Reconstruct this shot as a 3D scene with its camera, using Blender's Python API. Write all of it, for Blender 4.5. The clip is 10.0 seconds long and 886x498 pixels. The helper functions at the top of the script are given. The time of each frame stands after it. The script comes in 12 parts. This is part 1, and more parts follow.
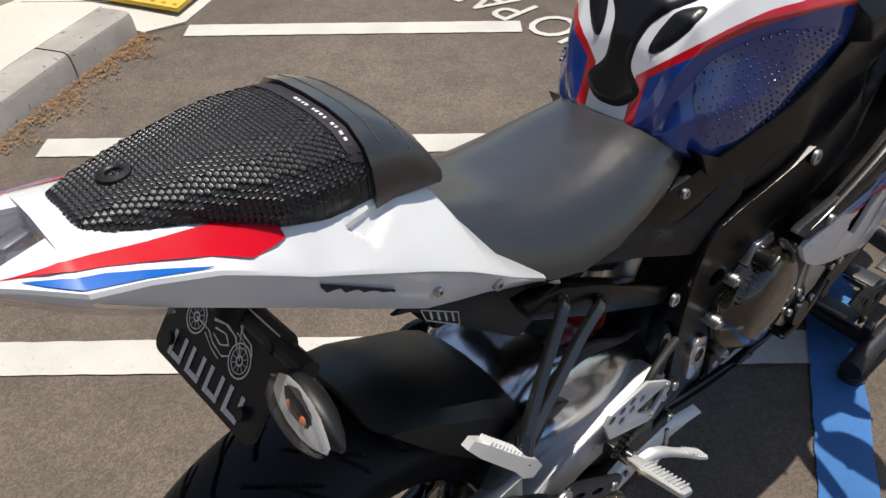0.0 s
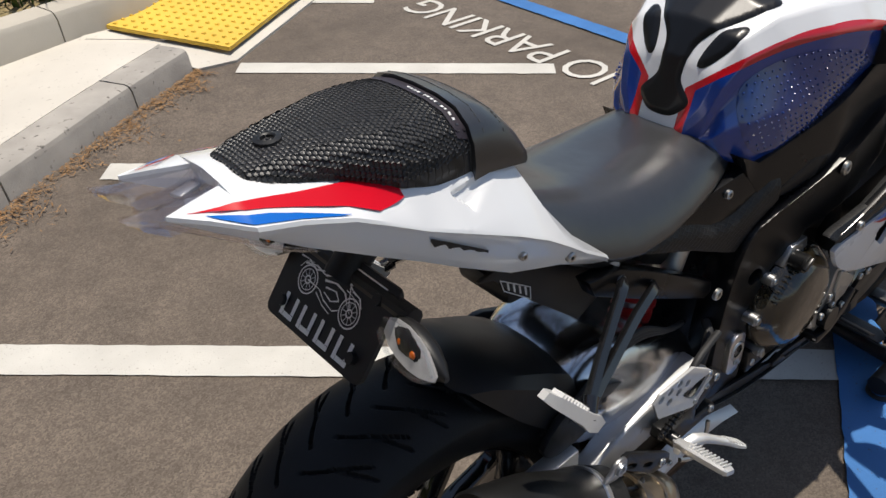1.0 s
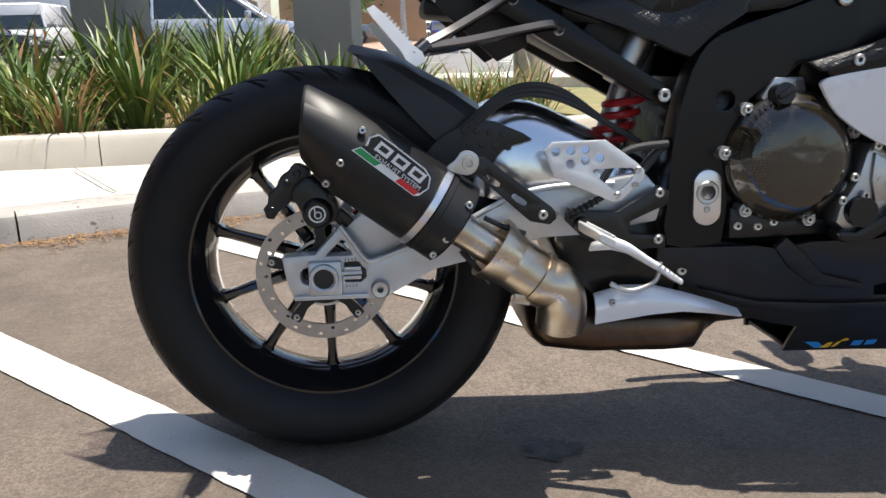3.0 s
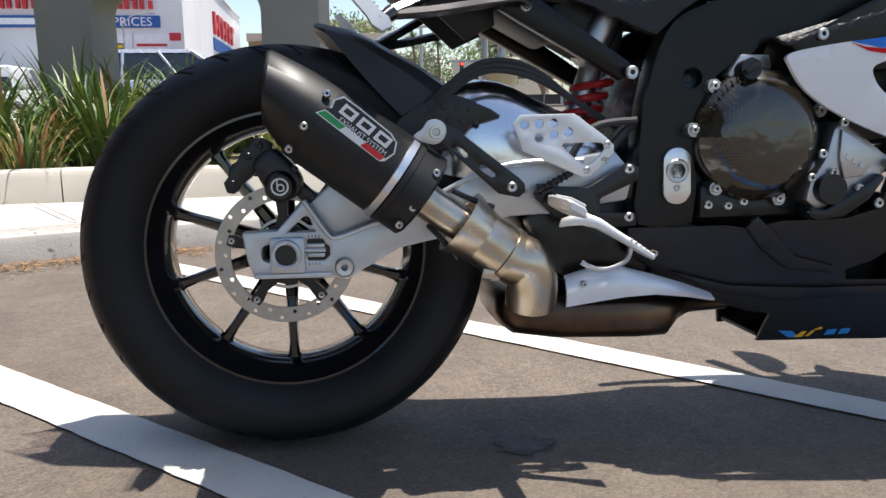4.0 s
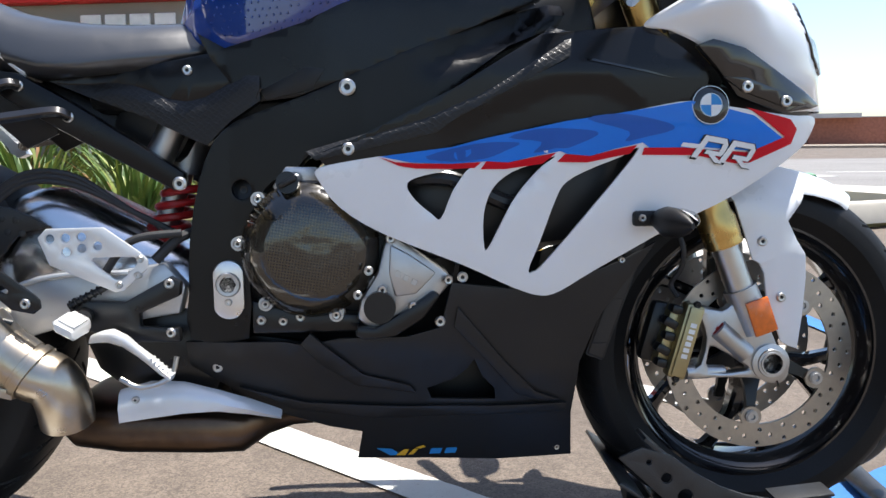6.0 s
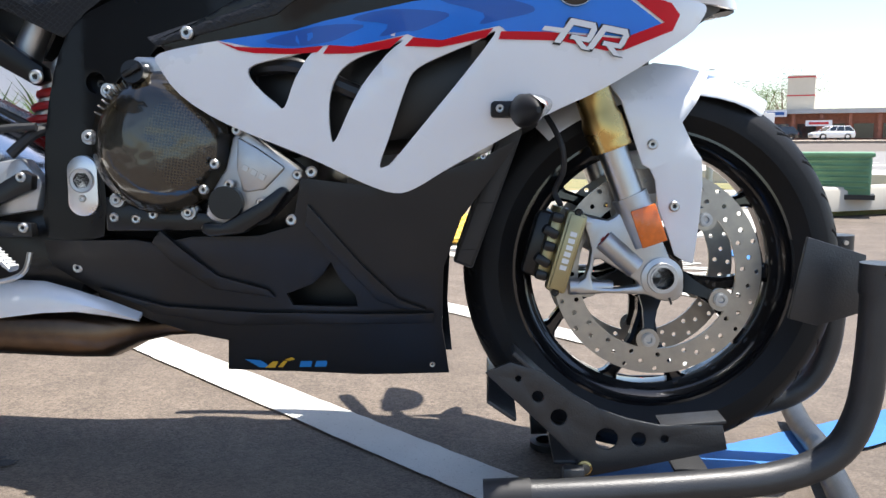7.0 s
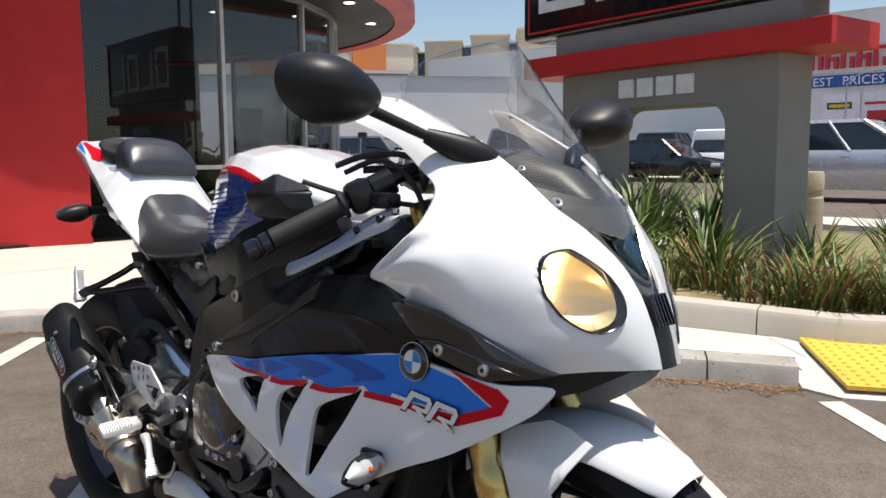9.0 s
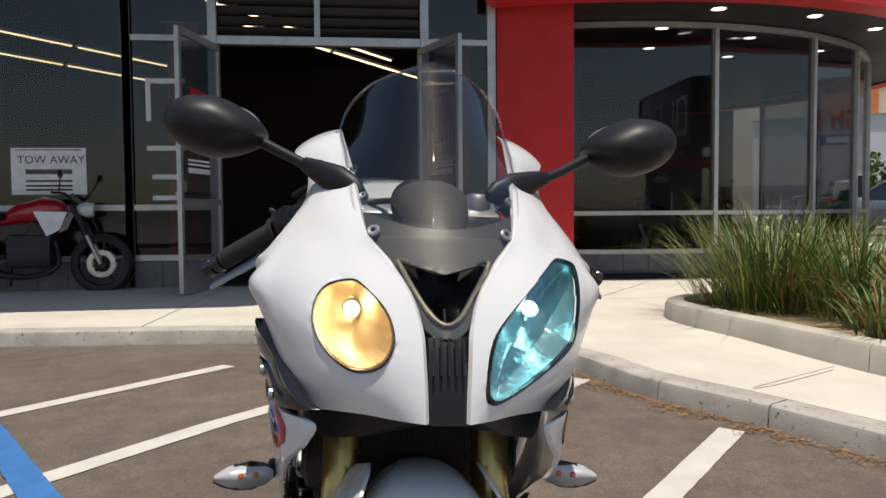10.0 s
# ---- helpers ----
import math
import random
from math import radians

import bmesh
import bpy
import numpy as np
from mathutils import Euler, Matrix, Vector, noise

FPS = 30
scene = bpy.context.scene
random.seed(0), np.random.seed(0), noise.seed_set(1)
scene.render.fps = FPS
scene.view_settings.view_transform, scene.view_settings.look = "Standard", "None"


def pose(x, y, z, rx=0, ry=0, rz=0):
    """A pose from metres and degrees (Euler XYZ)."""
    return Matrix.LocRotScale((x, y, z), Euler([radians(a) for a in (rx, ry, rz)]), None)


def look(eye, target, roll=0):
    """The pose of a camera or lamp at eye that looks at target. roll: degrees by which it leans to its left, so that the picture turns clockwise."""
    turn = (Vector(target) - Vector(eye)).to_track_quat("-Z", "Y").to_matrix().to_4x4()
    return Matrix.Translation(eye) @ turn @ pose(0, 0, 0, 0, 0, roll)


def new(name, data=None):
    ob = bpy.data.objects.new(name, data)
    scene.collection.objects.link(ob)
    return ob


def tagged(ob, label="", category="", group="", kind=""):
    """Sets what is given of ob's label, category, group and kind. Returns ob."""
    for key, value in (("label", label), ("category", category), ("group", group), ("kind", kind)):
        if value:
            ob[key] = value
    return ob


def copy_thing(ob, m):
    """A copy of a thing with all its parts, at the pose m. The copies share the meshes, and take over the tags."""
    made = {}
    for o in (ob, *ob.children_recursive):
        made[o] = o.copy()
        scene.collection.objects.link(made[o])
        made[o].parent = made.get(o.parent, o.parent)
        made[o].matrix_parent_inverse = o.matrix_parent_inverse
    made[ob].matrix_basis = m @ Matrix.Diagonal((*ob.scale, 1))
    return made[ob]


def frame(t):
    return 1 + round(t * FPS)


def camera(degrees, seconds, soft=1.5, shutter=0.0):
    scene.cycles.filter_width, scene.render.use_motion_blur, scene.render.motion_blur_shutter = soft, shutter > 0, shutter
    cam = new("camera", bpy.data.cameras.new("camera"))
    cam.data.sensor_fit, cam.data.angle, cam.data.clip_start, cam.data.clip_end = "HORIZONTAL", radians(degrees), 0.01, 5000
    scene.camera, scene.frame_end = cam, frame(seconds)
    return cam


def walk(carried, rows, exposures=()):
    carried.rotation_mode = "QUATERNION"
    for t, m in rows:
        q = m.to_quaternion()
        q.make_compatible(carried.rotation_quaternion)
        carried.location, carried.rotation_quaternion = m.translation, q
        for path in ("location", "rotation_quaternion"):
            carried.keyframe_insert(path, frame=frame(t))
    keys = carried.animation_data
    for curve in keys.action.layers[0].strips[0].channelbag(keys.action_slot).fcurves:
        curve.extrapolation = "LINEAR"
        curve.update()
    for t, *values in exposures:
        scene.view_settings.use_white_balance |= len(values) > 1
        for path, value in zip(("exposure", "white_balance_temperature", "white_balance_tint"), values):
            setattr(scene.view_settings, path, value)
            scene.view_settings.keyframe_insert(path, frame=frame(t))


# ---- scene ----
cam = camera(57.6, 10.0)
PATH = [
    (0, (-0.226, -0.517, 1.384), (0.746, 0.644, 0.079), -2.4),
    (0.5, (-0.36, -0.55, 1.408), (0.626, 0.659, 0.156), -2.2),
    (1, (-0.377, -0.58, 1.398), (0.618, 0.666, 0.191), -2.1),
    (1.5, (-0.293, -0.766, 1.25), (0.406, 0.703, 0.087), -2.2),
    (2, (-0.061, -1.018, 1.022), (0.097, 0.628, -0.102), -2.5),
    (2.5, (0.093, -1.234, 0.822), (0.153, 0.519, -0.137), -2.0),
    (3, (0.105, -1.321, 0.686), (0.238, 0.606, 0.167), -1.2),
    (4.3, (0.108, -1.315, 0.54), (0.326, 0.645, 0.207), -0.8),
    (4.5, (0.161, -1.352, 0.563), (0.372, 0.614, 0.261), -0.7),
    (5, (0.37, -1.348, 0.635), (0.568, 0.623, 0.361), -0.6),
    (5.5, (0.611, -1.326, 0.645), (0.758, 0.652, 0.389), -0.5),
    (6, (0.865, -1.314, 0.643), (0.947, 0.667, 0.383), -0.5),
    (6.2, (0.96, -1.313, 0.636), (1.01, 0.669, 0.367), -0.6),
    (7.3, (1.215, -1.235, 0.471), (1.065, 0.742, 0.199), -0.15),
    (7.5, (1.236, -1.221, 0.471), (1.07, 0.754, 0.203), -0.15),
    (8, (1.35, -1.228, 0.605), (1.062, 0.731, 0.327), -0.5),
    (8.5, (1.714, -1.173, 0.844), (0.811, 0.595, 0.595), -0.4),
    (9, (2.09, -0.928, 0.975), (0.697, 0.489, 0.749), -0.5),
    (9.5, (2.36, -0.504, 0.989), (0.586, 0.405, 0.829), -0.4),
    (10, (2.473, -0.056, 0.938), (0.488, 0.174, 0.84), -0.4),
]
walk(cam, [(t, look(eye, target, roll)) for t, eye, target, roll in PATH], exposures=[(0.0, 0.1, 6800, 10.0), (0.5, 0.03, 6800, 10.0), (1.0, 0.0, 6800, 10.0), (1.5, -0.08, 6800, 10.0), (2.0, 0.2, 6800, 10.0), (2.5, 0.7, 6800, 10.0), (3.0, 0.86, 6700, 10.0), (4.5, 0.85, 6500, 10.0), (6.0, 1.1, 6400, 10.0), (8.0, 1.32, 6500, 10.0), (8.5, 1.05, 6550, 10.0), (9.0, 0.36, 6750, 10.0), (9.5, 0.02, 7000, 10.0), (10.0, 0.0, 7000, 10.0)])

# ---- light ----
world = bpy.data.worlds.new("sky")
scene.world = world
world.use_nodes = True
wn = world.node_tree.nodes
sky = wn.new("ShaderNodeTexSky")
sky.sky_type = "NISHITA"
sky.sun_disc = False
SUN_DIR = Vector((0.205, 0.06, 1.0)).normalized()   # towards the sun
sky.sun_elevation = math.asin(SUN_DIR.z)
sky.sun_rotation = math.atan2(SUN_DIR.x, SUN_DIR.y)
wn["Background"].inputs["Strength"].default_value = 0.11
world.node_tree.links.new(sky.outputs[0], wn["Background"].inputs["Color"])
sun = new("sun", bpy.data.lights.new("sun", "SUN"))
sun.data.energy = 4.2
sun.data.angle = radians(0.5)
sun.data.color = (1.0, 0.95, 0.88)
sun.matrix_world = look((0, 0, 20), Vector((0, 0, 20)) - SUN_DIR)
scene.view_settings.exposure = 0.0


# ---- materials ----
def material(name, color, rough=0.6, metal=0.0, vary=0.12, scale=12.0, bump=0.0, bscale=80.0, coat=0.0, color2=None, spec=0.5,
             speck=None, speck_scale=300.0, speck_at=0.6, rvary=0.1, aniso=None):
    """A surface with variation at two scales and fine relief. speck: colour of small grains."""
    m = bpy.data.materials.new(name)
    m.use_nodes = True
    n, l = m.node_tree.nodes, m.node_tree.links
    b = n["Principled BSDF"]
    b.inputs["Metallic"].default_value = metal
    b.inputs["Coat Weight"].default_value = coat
    b.inputs["Coat Roughness"].default_value = 0.05
    b.inputs["Specular IOR Level"].default_value = spec
    tc = n.new("ShaderNodeTexCoord")
    big = n.new("ShaderNodeTexNoise")
    big.inputs["Scale"].default_value = scale
    big.inputs["Detail"].default_value = 5
    l.new(tc.outputs["Object"], big.inputs["Vector"])
    mix = n.new("ShaderNodeMix")
    mix.data_type = "RGBA"
    c2 = color2 or tuple(c * (1 - vary) for c in color)
    c1 = tuple(min(1.0, c * (1 + vary * 0.6)) for c in color) if not color2 else color
    mix.inputs["A"].default_value = (*c1, 1)
    mix.inputs["B"].default_value = (*c2, 1)
    ramp = n.new("ShaderNodeMapRange")
    ramp.inputs["From Min"].default_value, ramp.inputs["From Max"].default_value = 0.3, 0.7
    l.new(big.outputs["Fac"], ramp.inputs["Value"])
    l.new(ramp.outputs["Result"], mix.inputs["Factor"])
    out = mix.outputs["Result"]
    if speck:
        sp = n.new("ShaderNodeTexNoise")
        sp.inputs["Scale"].default_value = speck_scale
        sp.inputs["Detail"].default_value = 2
        l.new(tc.outputs["Object"], sp.inputs["Vector"])
        sr = n.new("ShaderNodeMapRange")
        sr.inputs["From Min"].default_value, sr.inputs["From Max"].default_value = speck_at, speck_at + 0.1
        l.new(sp.outputs["Fac"], sr.inputs["Value"])
        m2 = n.new("ShaderNodeMix")
        m2.data_type = "RGBA"
        l.new(sr.outputs["Result"], m2.inputs["Factor"])
        l.new(out, m2.inputs["A"])
        m2.inputs["B"].default_value = (*speck, 1)
        out = m2.outputs["Result"]
    l.new(out, b.inputs["Base Color"])
    rr = n.new("ShaderNodeMapRange")
    rr.inputs["To Min"].default_value, rr.inputs["To Max"].default_value = max(0.02, rough - rvary), min(1, rough + rvary)
    l.new(big.outputs["Fac"], rr.inputs["Value"])
    l.new(rr.outputs["Result"], b.inputs["Roughness"])
    if bump:
        fine = n.new("ShaderNodeTexNoise")
        fine.inputs["Scale"].default_value = bscale
        fine.inputs["Detail"].default_value = 4
        l.new(tc.outputs["Object"], fine.inputs["Vector"])
        bp = n.new("ShaderNodeBump")
        bp.inputs["Strength"].default_value = bump
        bp.inputs["Distance"].default_value = 0.3 / bscale
        l.new(fine.outputs["Fac"], bp.inputs["Height"])
        l.new(bp.outputs["Normal"], b.inputs["Normal"])
    return m


def glass(name, color=(1, 1, 1), rough=0.0, gloss=0.6, base=0.05):
    """A thin pane: see-through with a mirror-like gloss that grows at grazing angles."""
    m = bpy.data.materials.new(name)
    m.use_nodes = True
    n, l = m.node_tree.nodes, m.node_tree.links
    n.remove(n["Principled BSDF"])
    t = n.new("ShaderNodeBsdfTransparent")
    t.inputs["Color"].default_value = (*color, 1)
    g = n.new("ShaderNodeBsdfGlossy")
    g.inputs["Roughness"].default_value = rough
    f = n.new("ShaderNodeLayerWeight")
    f.inputs["Blend"].default_value = 0.5
    pw = n.new("ShaderNodeMath")
    pw.operation = "POWER"
    pw.inputs[1].default_value = 4.0
    l.new(f.outputs["Facing"], pw.inputs[0])
    ma = n.new("ShaderNodeMath")
    ma.operation = "MULTIPLY_ADD"
    ma.inputs[1].default_value, ma.inputs[2].default_value = gloss, base
    l.new(pw.outputs[0], ma.inputs[0])
    mx = n.new("ShaderNodeMixShader")
    l.new(ma.outputs[0], mx.inputs[0])
    l.new(t.outputs[0], mx.inputs[1])
    l.new(g.outputs[0], mx.inputs[2])
    l.new(mx.outputs[0], n["Material Output"].inputs["Surface"])
    return m


def lamp(name, color, strength):
    m = bpy.data.materials.new(name)
    m.use_nodes = True
    b = m.node_tree.nodes["Principled BSDF"]
    b.inputs["Base Color"].default_value = (*color, 1)
    b.inputs["Emission Color"].default_value = (*color, 1)
    b.inputs["Emission Strength"].default_value = strength
    return m


def asphalt(name, dark, light, stone=280.0, stain=1.3):
    """Bound aggregate: small stones of many greys in dark binder, with wide worn stains."""
    m = material(name, light, 0.85, vary=0.34, scale=stain)
    n, l = m.node_tree.nodes, m.node_tree.links
    b = n["Principled BSDF"]
    tc = n.new("ShaderNodeTexCoord")
    vo = n.new("ShaderNodeTexVoronoi")
    vo.inputs["Scale"].default_value = stone
    l.new(tc.outputs["Object"], vo.inputs["Vector"])
    sep = n.new("ShaderNodeSeparateColor")
    l.new(vo.outputs["Color"], sep.inputs[0])
    rag = n.new("ShaderNodeTexNoise")
    rag.inputs["Scale"].default_value = stone * 0.22
    rag.inputs["Detail"].default_value = 6
    l.new(tc.outputs["Object"], rag.inputs["Vector"])
    ad = n.new("ShaderNodeMath")
    ad.operation = "MULTIPLY"
    l.new(sep.outputs[0], ad.inputs[0])
    l.new(rag.outputs["Fac"], ad.inputs[1])
    rm = n.new("ShaderNodeMapRange")
    rm.inputs["From Min"].default_value, rm.inputs["From Max"].default_value = 0.02, 0.5
    l.new(ad.outputs[0], rm.inputs["Value"])
    mx = n.new("ShaderNodeMix")
    mx.data_type = "RGBA"
    l.new(rm.outputs["Result"], mx.inputs["Factor"])
    mx.inputs["A"].default_value = (*dark, 1)
    l.new(b.inputs["Base Color"].links[0].from_socket, mx.inputs["B"])
    # worn patches a hand wide, and a few pale chips
    wear = n.new("ShaderNodeTexNoise")
    wear.inputs["Scale"].default_value = 7.0
    wear.inputs["Detail"].default_value = 7
    wear.inputs["Roughness"].default_value = 0.65
    l.new(tc.outputs["Object"], wear.inputs["Vector"])
    wr = n.new("ShaderNodeMapRange")
    wr.inputs["From Min"].default_value, wr.inputs["From Max"].default_value = 0.35, 0.65
    wr.inputs["To Min"].default_value, wr.inputs["To Max"].default_value = 0.82, 1.14
    l.new(wear.outputs["Fac"], wr.inputs["Value"])
    mu = n.new("ShaderNodeMix")
    mu.data_type, mu.blend_type = "RGBA", "MULTIPLY"
    mu.inputs["Factor"].default_value = 1.0
    l.new(mx.outputs["Result"], mu.inputs["A"])
    l.new(wr.outputs["Result"], mu.inputs["B"])
    chip = n.new("ShaderNodeTexVoronoi")
    chip.inputs["Scale"].default_value = 55.0
    l.new(tc.outputs["Object"], chip.inputs["Vector"])
    ch = n.new("ShaderNodeMath")
    ch.operation = "LESS_THAN"
    ch.inputs[1].default_value = 0.06
    l.new(chip.outputs["Distance"], ch.inputs[0])
    cm_ = n.new("ShaderNodeMix")
    cm_.data_type = "RGBA"
    l.new(ch.outputs[0], cm_.inputs["Factor"])
    l.new(mu.outputs["Result"], cm_.inputs["A"])
    cm_.inputs["B"].default_value = (0.24, 0.205, 0.165, 1)
    l.new(cm_.outputs["Result"], b.inputs["Base Color"])
    bp = n.new("ShaderNodeBump")
    bp.inputs["Strength"].default_value = 0.7
    bp.inputs["Distance"].default_value = 0.0018
    bp.invert = True
    l.new(vo.outputs["Distance"], bp.inputs["Height"])
    l.new(bp.outputs["Normal"], b.inputs["Normal"])
    return m


ASPHALT = asphalt("asphalt", (0.098, 0.077, 0.06), (0.182, 0.146, 0.115), stain=0.9)
CONCRETE = material("concrete", (0.62, 0.58, 0.51), 0.8, vary=0.1, scale=2.5, bump=0.25, bscale=150, speck=(0.42, 0.38, 0.33), speck_scale=60, speck_at=0.66)
KERB_FACE = material("kerb_concrete", (0.42, 0.39, 0.35), 0.85, vary=0.25, scale=5, bump=0.5, bscale=120, speck=(0.12, 0.11, 0.1), speck_scale=38, speck_at=0.64)
LINE_WHITE = material("line_paint", (0.58, 0.56, 0.51), 0.75, vary=0.12, scale=6, bump=0.8, bscale=260, speck=(0.36, 0.33, 0.29), speck_scale=170, speck_at=0.65)
LINE_BLUE = material("blue_paint", (0.035, 0.16, 0.42), 0.75, vary=0.15, scale=8, bump=0.6, bscale=260, speck=(0.06, 0.09, 0.14), speck_scale=120, speck_at=0.66)
YELLOW_PAD = material("yellow_pad", (0.76, 0.49, 0.06), 0.6, vary=0.12, scale=4)
STUCCO_GREY = material("grey_stucco", (0.26, 0.25, 0.235), 0.85, vary=0.08, scale=3, bump=0.4, bscale=200)
STUCCO_RED = material("red_stucco", (0.5, 0.018, 0.02), 0.7, vary=0.1, scale=3, bump=0.4, bscale=160)
WHITE_WALL = material("white_wall", (0.75, 0.75, 0.76), 0.8, vary=0.06, scale=0.5)
PAINT_WHITE = material("white_paint", (0.77, 0.78, 0.79), 0.28, vary=0.02, scale=4, coat=0.8, rvary=0.03)
PAINT_BLUE = material("blue_lacquer", (0.0, 0.125, 0.52), 0.3, vary=0.06, spec=0.15, coat=0.12, rvary=0.03)
PAINT_AZURE = material("azure_lacquer", (0.0, 0.17, 0.7), 0.3, vary=0.06, spec=0.25, coat=0.4, rvary=0.03)
PAINT_MIDBLUE = material("mid_blue_lacquer", (0.0, 0.085, 0.42), 0.3, vary=0.06, spec=0.25, coat=0.4, rvary=0.03)
PAINT_RED = material("red_lacquer", (0.58, 0.002, 0.014), 0.35, vary=0.06, spec=0.15, coat=0.12, rvary=0.03)
BLACK_SATIN = material("black_satin", (0.009, 0.009, 0.0095), 0.3, vary=0.15, bump=0.03, bscale=400, spec=0.4)
BLACK_MATT = material("black_matt", (0.0115, 0.0122, 0.0135), 0.42, vary=0.2, bump=0.06, bscale=500, spec=0.4)
BLACK_PANEL = material("black_panel", (0.007, 0.0072, 0.008), 0.24, vary=0.15, bump=0.02, bscale=400, spec=0.32)
RUBBER = material("rubber", (0.02, 0.02, 0.021), 0.62, vary=0.2, bump=0.15, bscale=300)
BLACK_GLOSS = material("black_gloss", (0.008, 0.008, 0.009), 0.12, vary=0.1, coat=0.6)
ALU = material("aluminium", (0.72, 0.72, 0.73), 0.3, metal=1.0, vary=0.06, scale=20, bump=0.05, bscale=250)
STEEL = material("steel", (0.56, 0.55, 0.53), 0.34, metal=1.0, vary=0.1, scale=20)
GOLD = material("gold_anodised", (0.6, 0.41, 0.15), 0.27, metal=1.0, vary=0.08, scale=18)


# ---- mesh helpers ----
def finish(ob, mat, smooth=True, angle=35):
    me = ob.data
    for mm in (mat if isinstance(mat, (list, tuple)) else [mat]):
        me.materials.append(mm)
    if smooth and len(me.polygons):
        me.polygons.foreach_set("use_smooth", [True] * len(me.polygons))
        me.set_sharp_from_angle(angle=radians(angle))
    return ob


def part(name, bm, mat, parent=None, label="", smooth=True, angle=35):
    """One bmesh as one mesh object, under a thing or a part."""
    me = bpy.data.meshes.new(name)
    bm.normal_update()
    bm.to_mesh(me)
    bm.free()
    ob = new(name, me)
    finish(ob, mat, smooth, angle)
    if parent:
        ob.parent = parent
    if label:
        ob["label"] = label
    return ob


def box(bm, c, s, m=None, bev=0.0, seg=2):
    """A box of size s about c, bevelled."""
    r = bmesh.ops.create_cube(bm, size=1.0)
    vs = r["verts"]
    mat = Matrix.Translation(c) @ (m or Matrix.Identity(4)) @ Matrix.Diagonal((*s, 1))
    bmesh.ops.transform(bm, matrix=mat, verts=vs)
    if bev:
        es = list({e for v in vs for e in v.link_edges})
        bmesh.ops.bevel(bm, geom=es, offset=bev, segments=seg, affect="EDGES", profile=0.5)
    return bm


def axis_matrix(a, b):
    """Maps the z axis onto the way from a to b, standing at a."""
    a, b = Vector(a), Vector(b)
    return Matrix.Translation(a) @ (b - a).to_track_quat("Z", "Y").to_matrix().to_4x4()


def rod(bm, a, b, r, r2=None, seg=12, caps=True):
    """A round bar from a to b."""
    a, b = Vector(a), Vector(b)
    m = axis_matrix(a, b) @ Matrix.Translation((0, 0, (b - a).length / 2))
    bmesh.ops.create_cone(bm, cap_ends=caps, segments=seg, radius1=r, radius2=r if r2 is None else r2, depth=(b - a).length, matrix=m)
    return bm


def lathe(bm, prof, seg, m=None, arc=None):
    """Turns the (radius, height) profile about z."""
    m = m or Matrix.Identity(4)
    full = arc is None
    n = seg if full else seg + 1
    rings = []
    for i in range(n):
        a = (2 * math.pi if full else arc) * i / seg
        c, s = math.cos(a), math.sin(a)
        rings.append([bm.verts.new(m @ Vector((r * c, r * s, h))) for r, h in prof])
    for i in range(seg):
        p, q = rings[i], rings[(i + 1) % n]
        for j in range(len(prof) - 1):
            try:
                bm.faces.new((p[j], q[j], q[j + 1], p[j + 1]))
            except ValueError:
                pass
    return bm


def spline(pts, n, closed=False):
    """Catmull-Rom through the points, n steps between two."""
    P = [Vector(p) for p in pts]
    out = []
    k = len(P)
    for i in range(k if closed else k - 1):
        g = (lambda q: P[q % k]) if closed else (lambda q: P[max(0, min(k - 1, q))])
        p0, p1, p2, p3 = g(i - 1), g(i), g(i + 1), g(i + 2)
        for s in range(n):
            t = s / n
            out.append(0.5 * (2 * p1 + (p2 - p0) * t + (2 * p0 - 5 * p1 + 4 * p2 - p3) * t * t + (3 * p1 - p0 - 3 * p2 + p3) * t ** 3))
    if not closed:
        out.append(P[-1])
    return out


def tube(bm, pts, r, seg=10, n=6, caps=True):
    """A round tube along a smooth line. r: one radius, or one for each point."""
    rs = r if isinstance(r, (list, tuple)) else [r] * len(pts)
    P = spline([(*p, q) if False else p for p, q in zip(pts, rs)], n)
    R = []
    for i in range(len(pts) - 1):
        for s in range(n):
            R.append(rs[i] + (rs[i + 1] - rs[i]) * s / n)
    R.append(rs[-1])
    up = None
    rings = []
    for i, p in enumerate(P):
        d = (P[min(i + 1, len(P) - 1)] - P[max(i - 1, 0)]).normalized()
        if up is None:
            up = d.orthogonal().normalized()
        up = (up - d * up.dot(d)).normalized()
        side = d.cross(up)
        rings.append([bm.verts.new(p + (up * math.cos(2 * math.pi * j / seg) + side * math.sin(2 * math.pi * j / seg)) * R[i]) for j in range(seg)])
    for a, b in zip(rings, rings[1:]):
        for j in range(seg):
            bm.faces.new((a[j], a[(j + 1) % seg], b[(j + 1) % seg], b[j]))
    if caps:
        bm.faces.new(rings[0][::-1])
        bm.faces.new(rings[-1])
    return bm


def loft(bm, rings, closed=True, caps=True):
    """Skins rings of equal counts."""
    V = [[bm.verts.new(p) for p in r] for r in rings]
    n = len(V[0])
    for a, b in zip(V, V[1:]):
        for j in range(n if closed else n - 1):
            try:
                bm.faces.new((a[j], a[(j + 1) % n], b[(j + 1) % n], b[j]))
            except ValueError:
                pass
    if caps and closed:
        bm.faces.new(V[0][::-1])
        bm.faces.new(V[-1])
    return bm


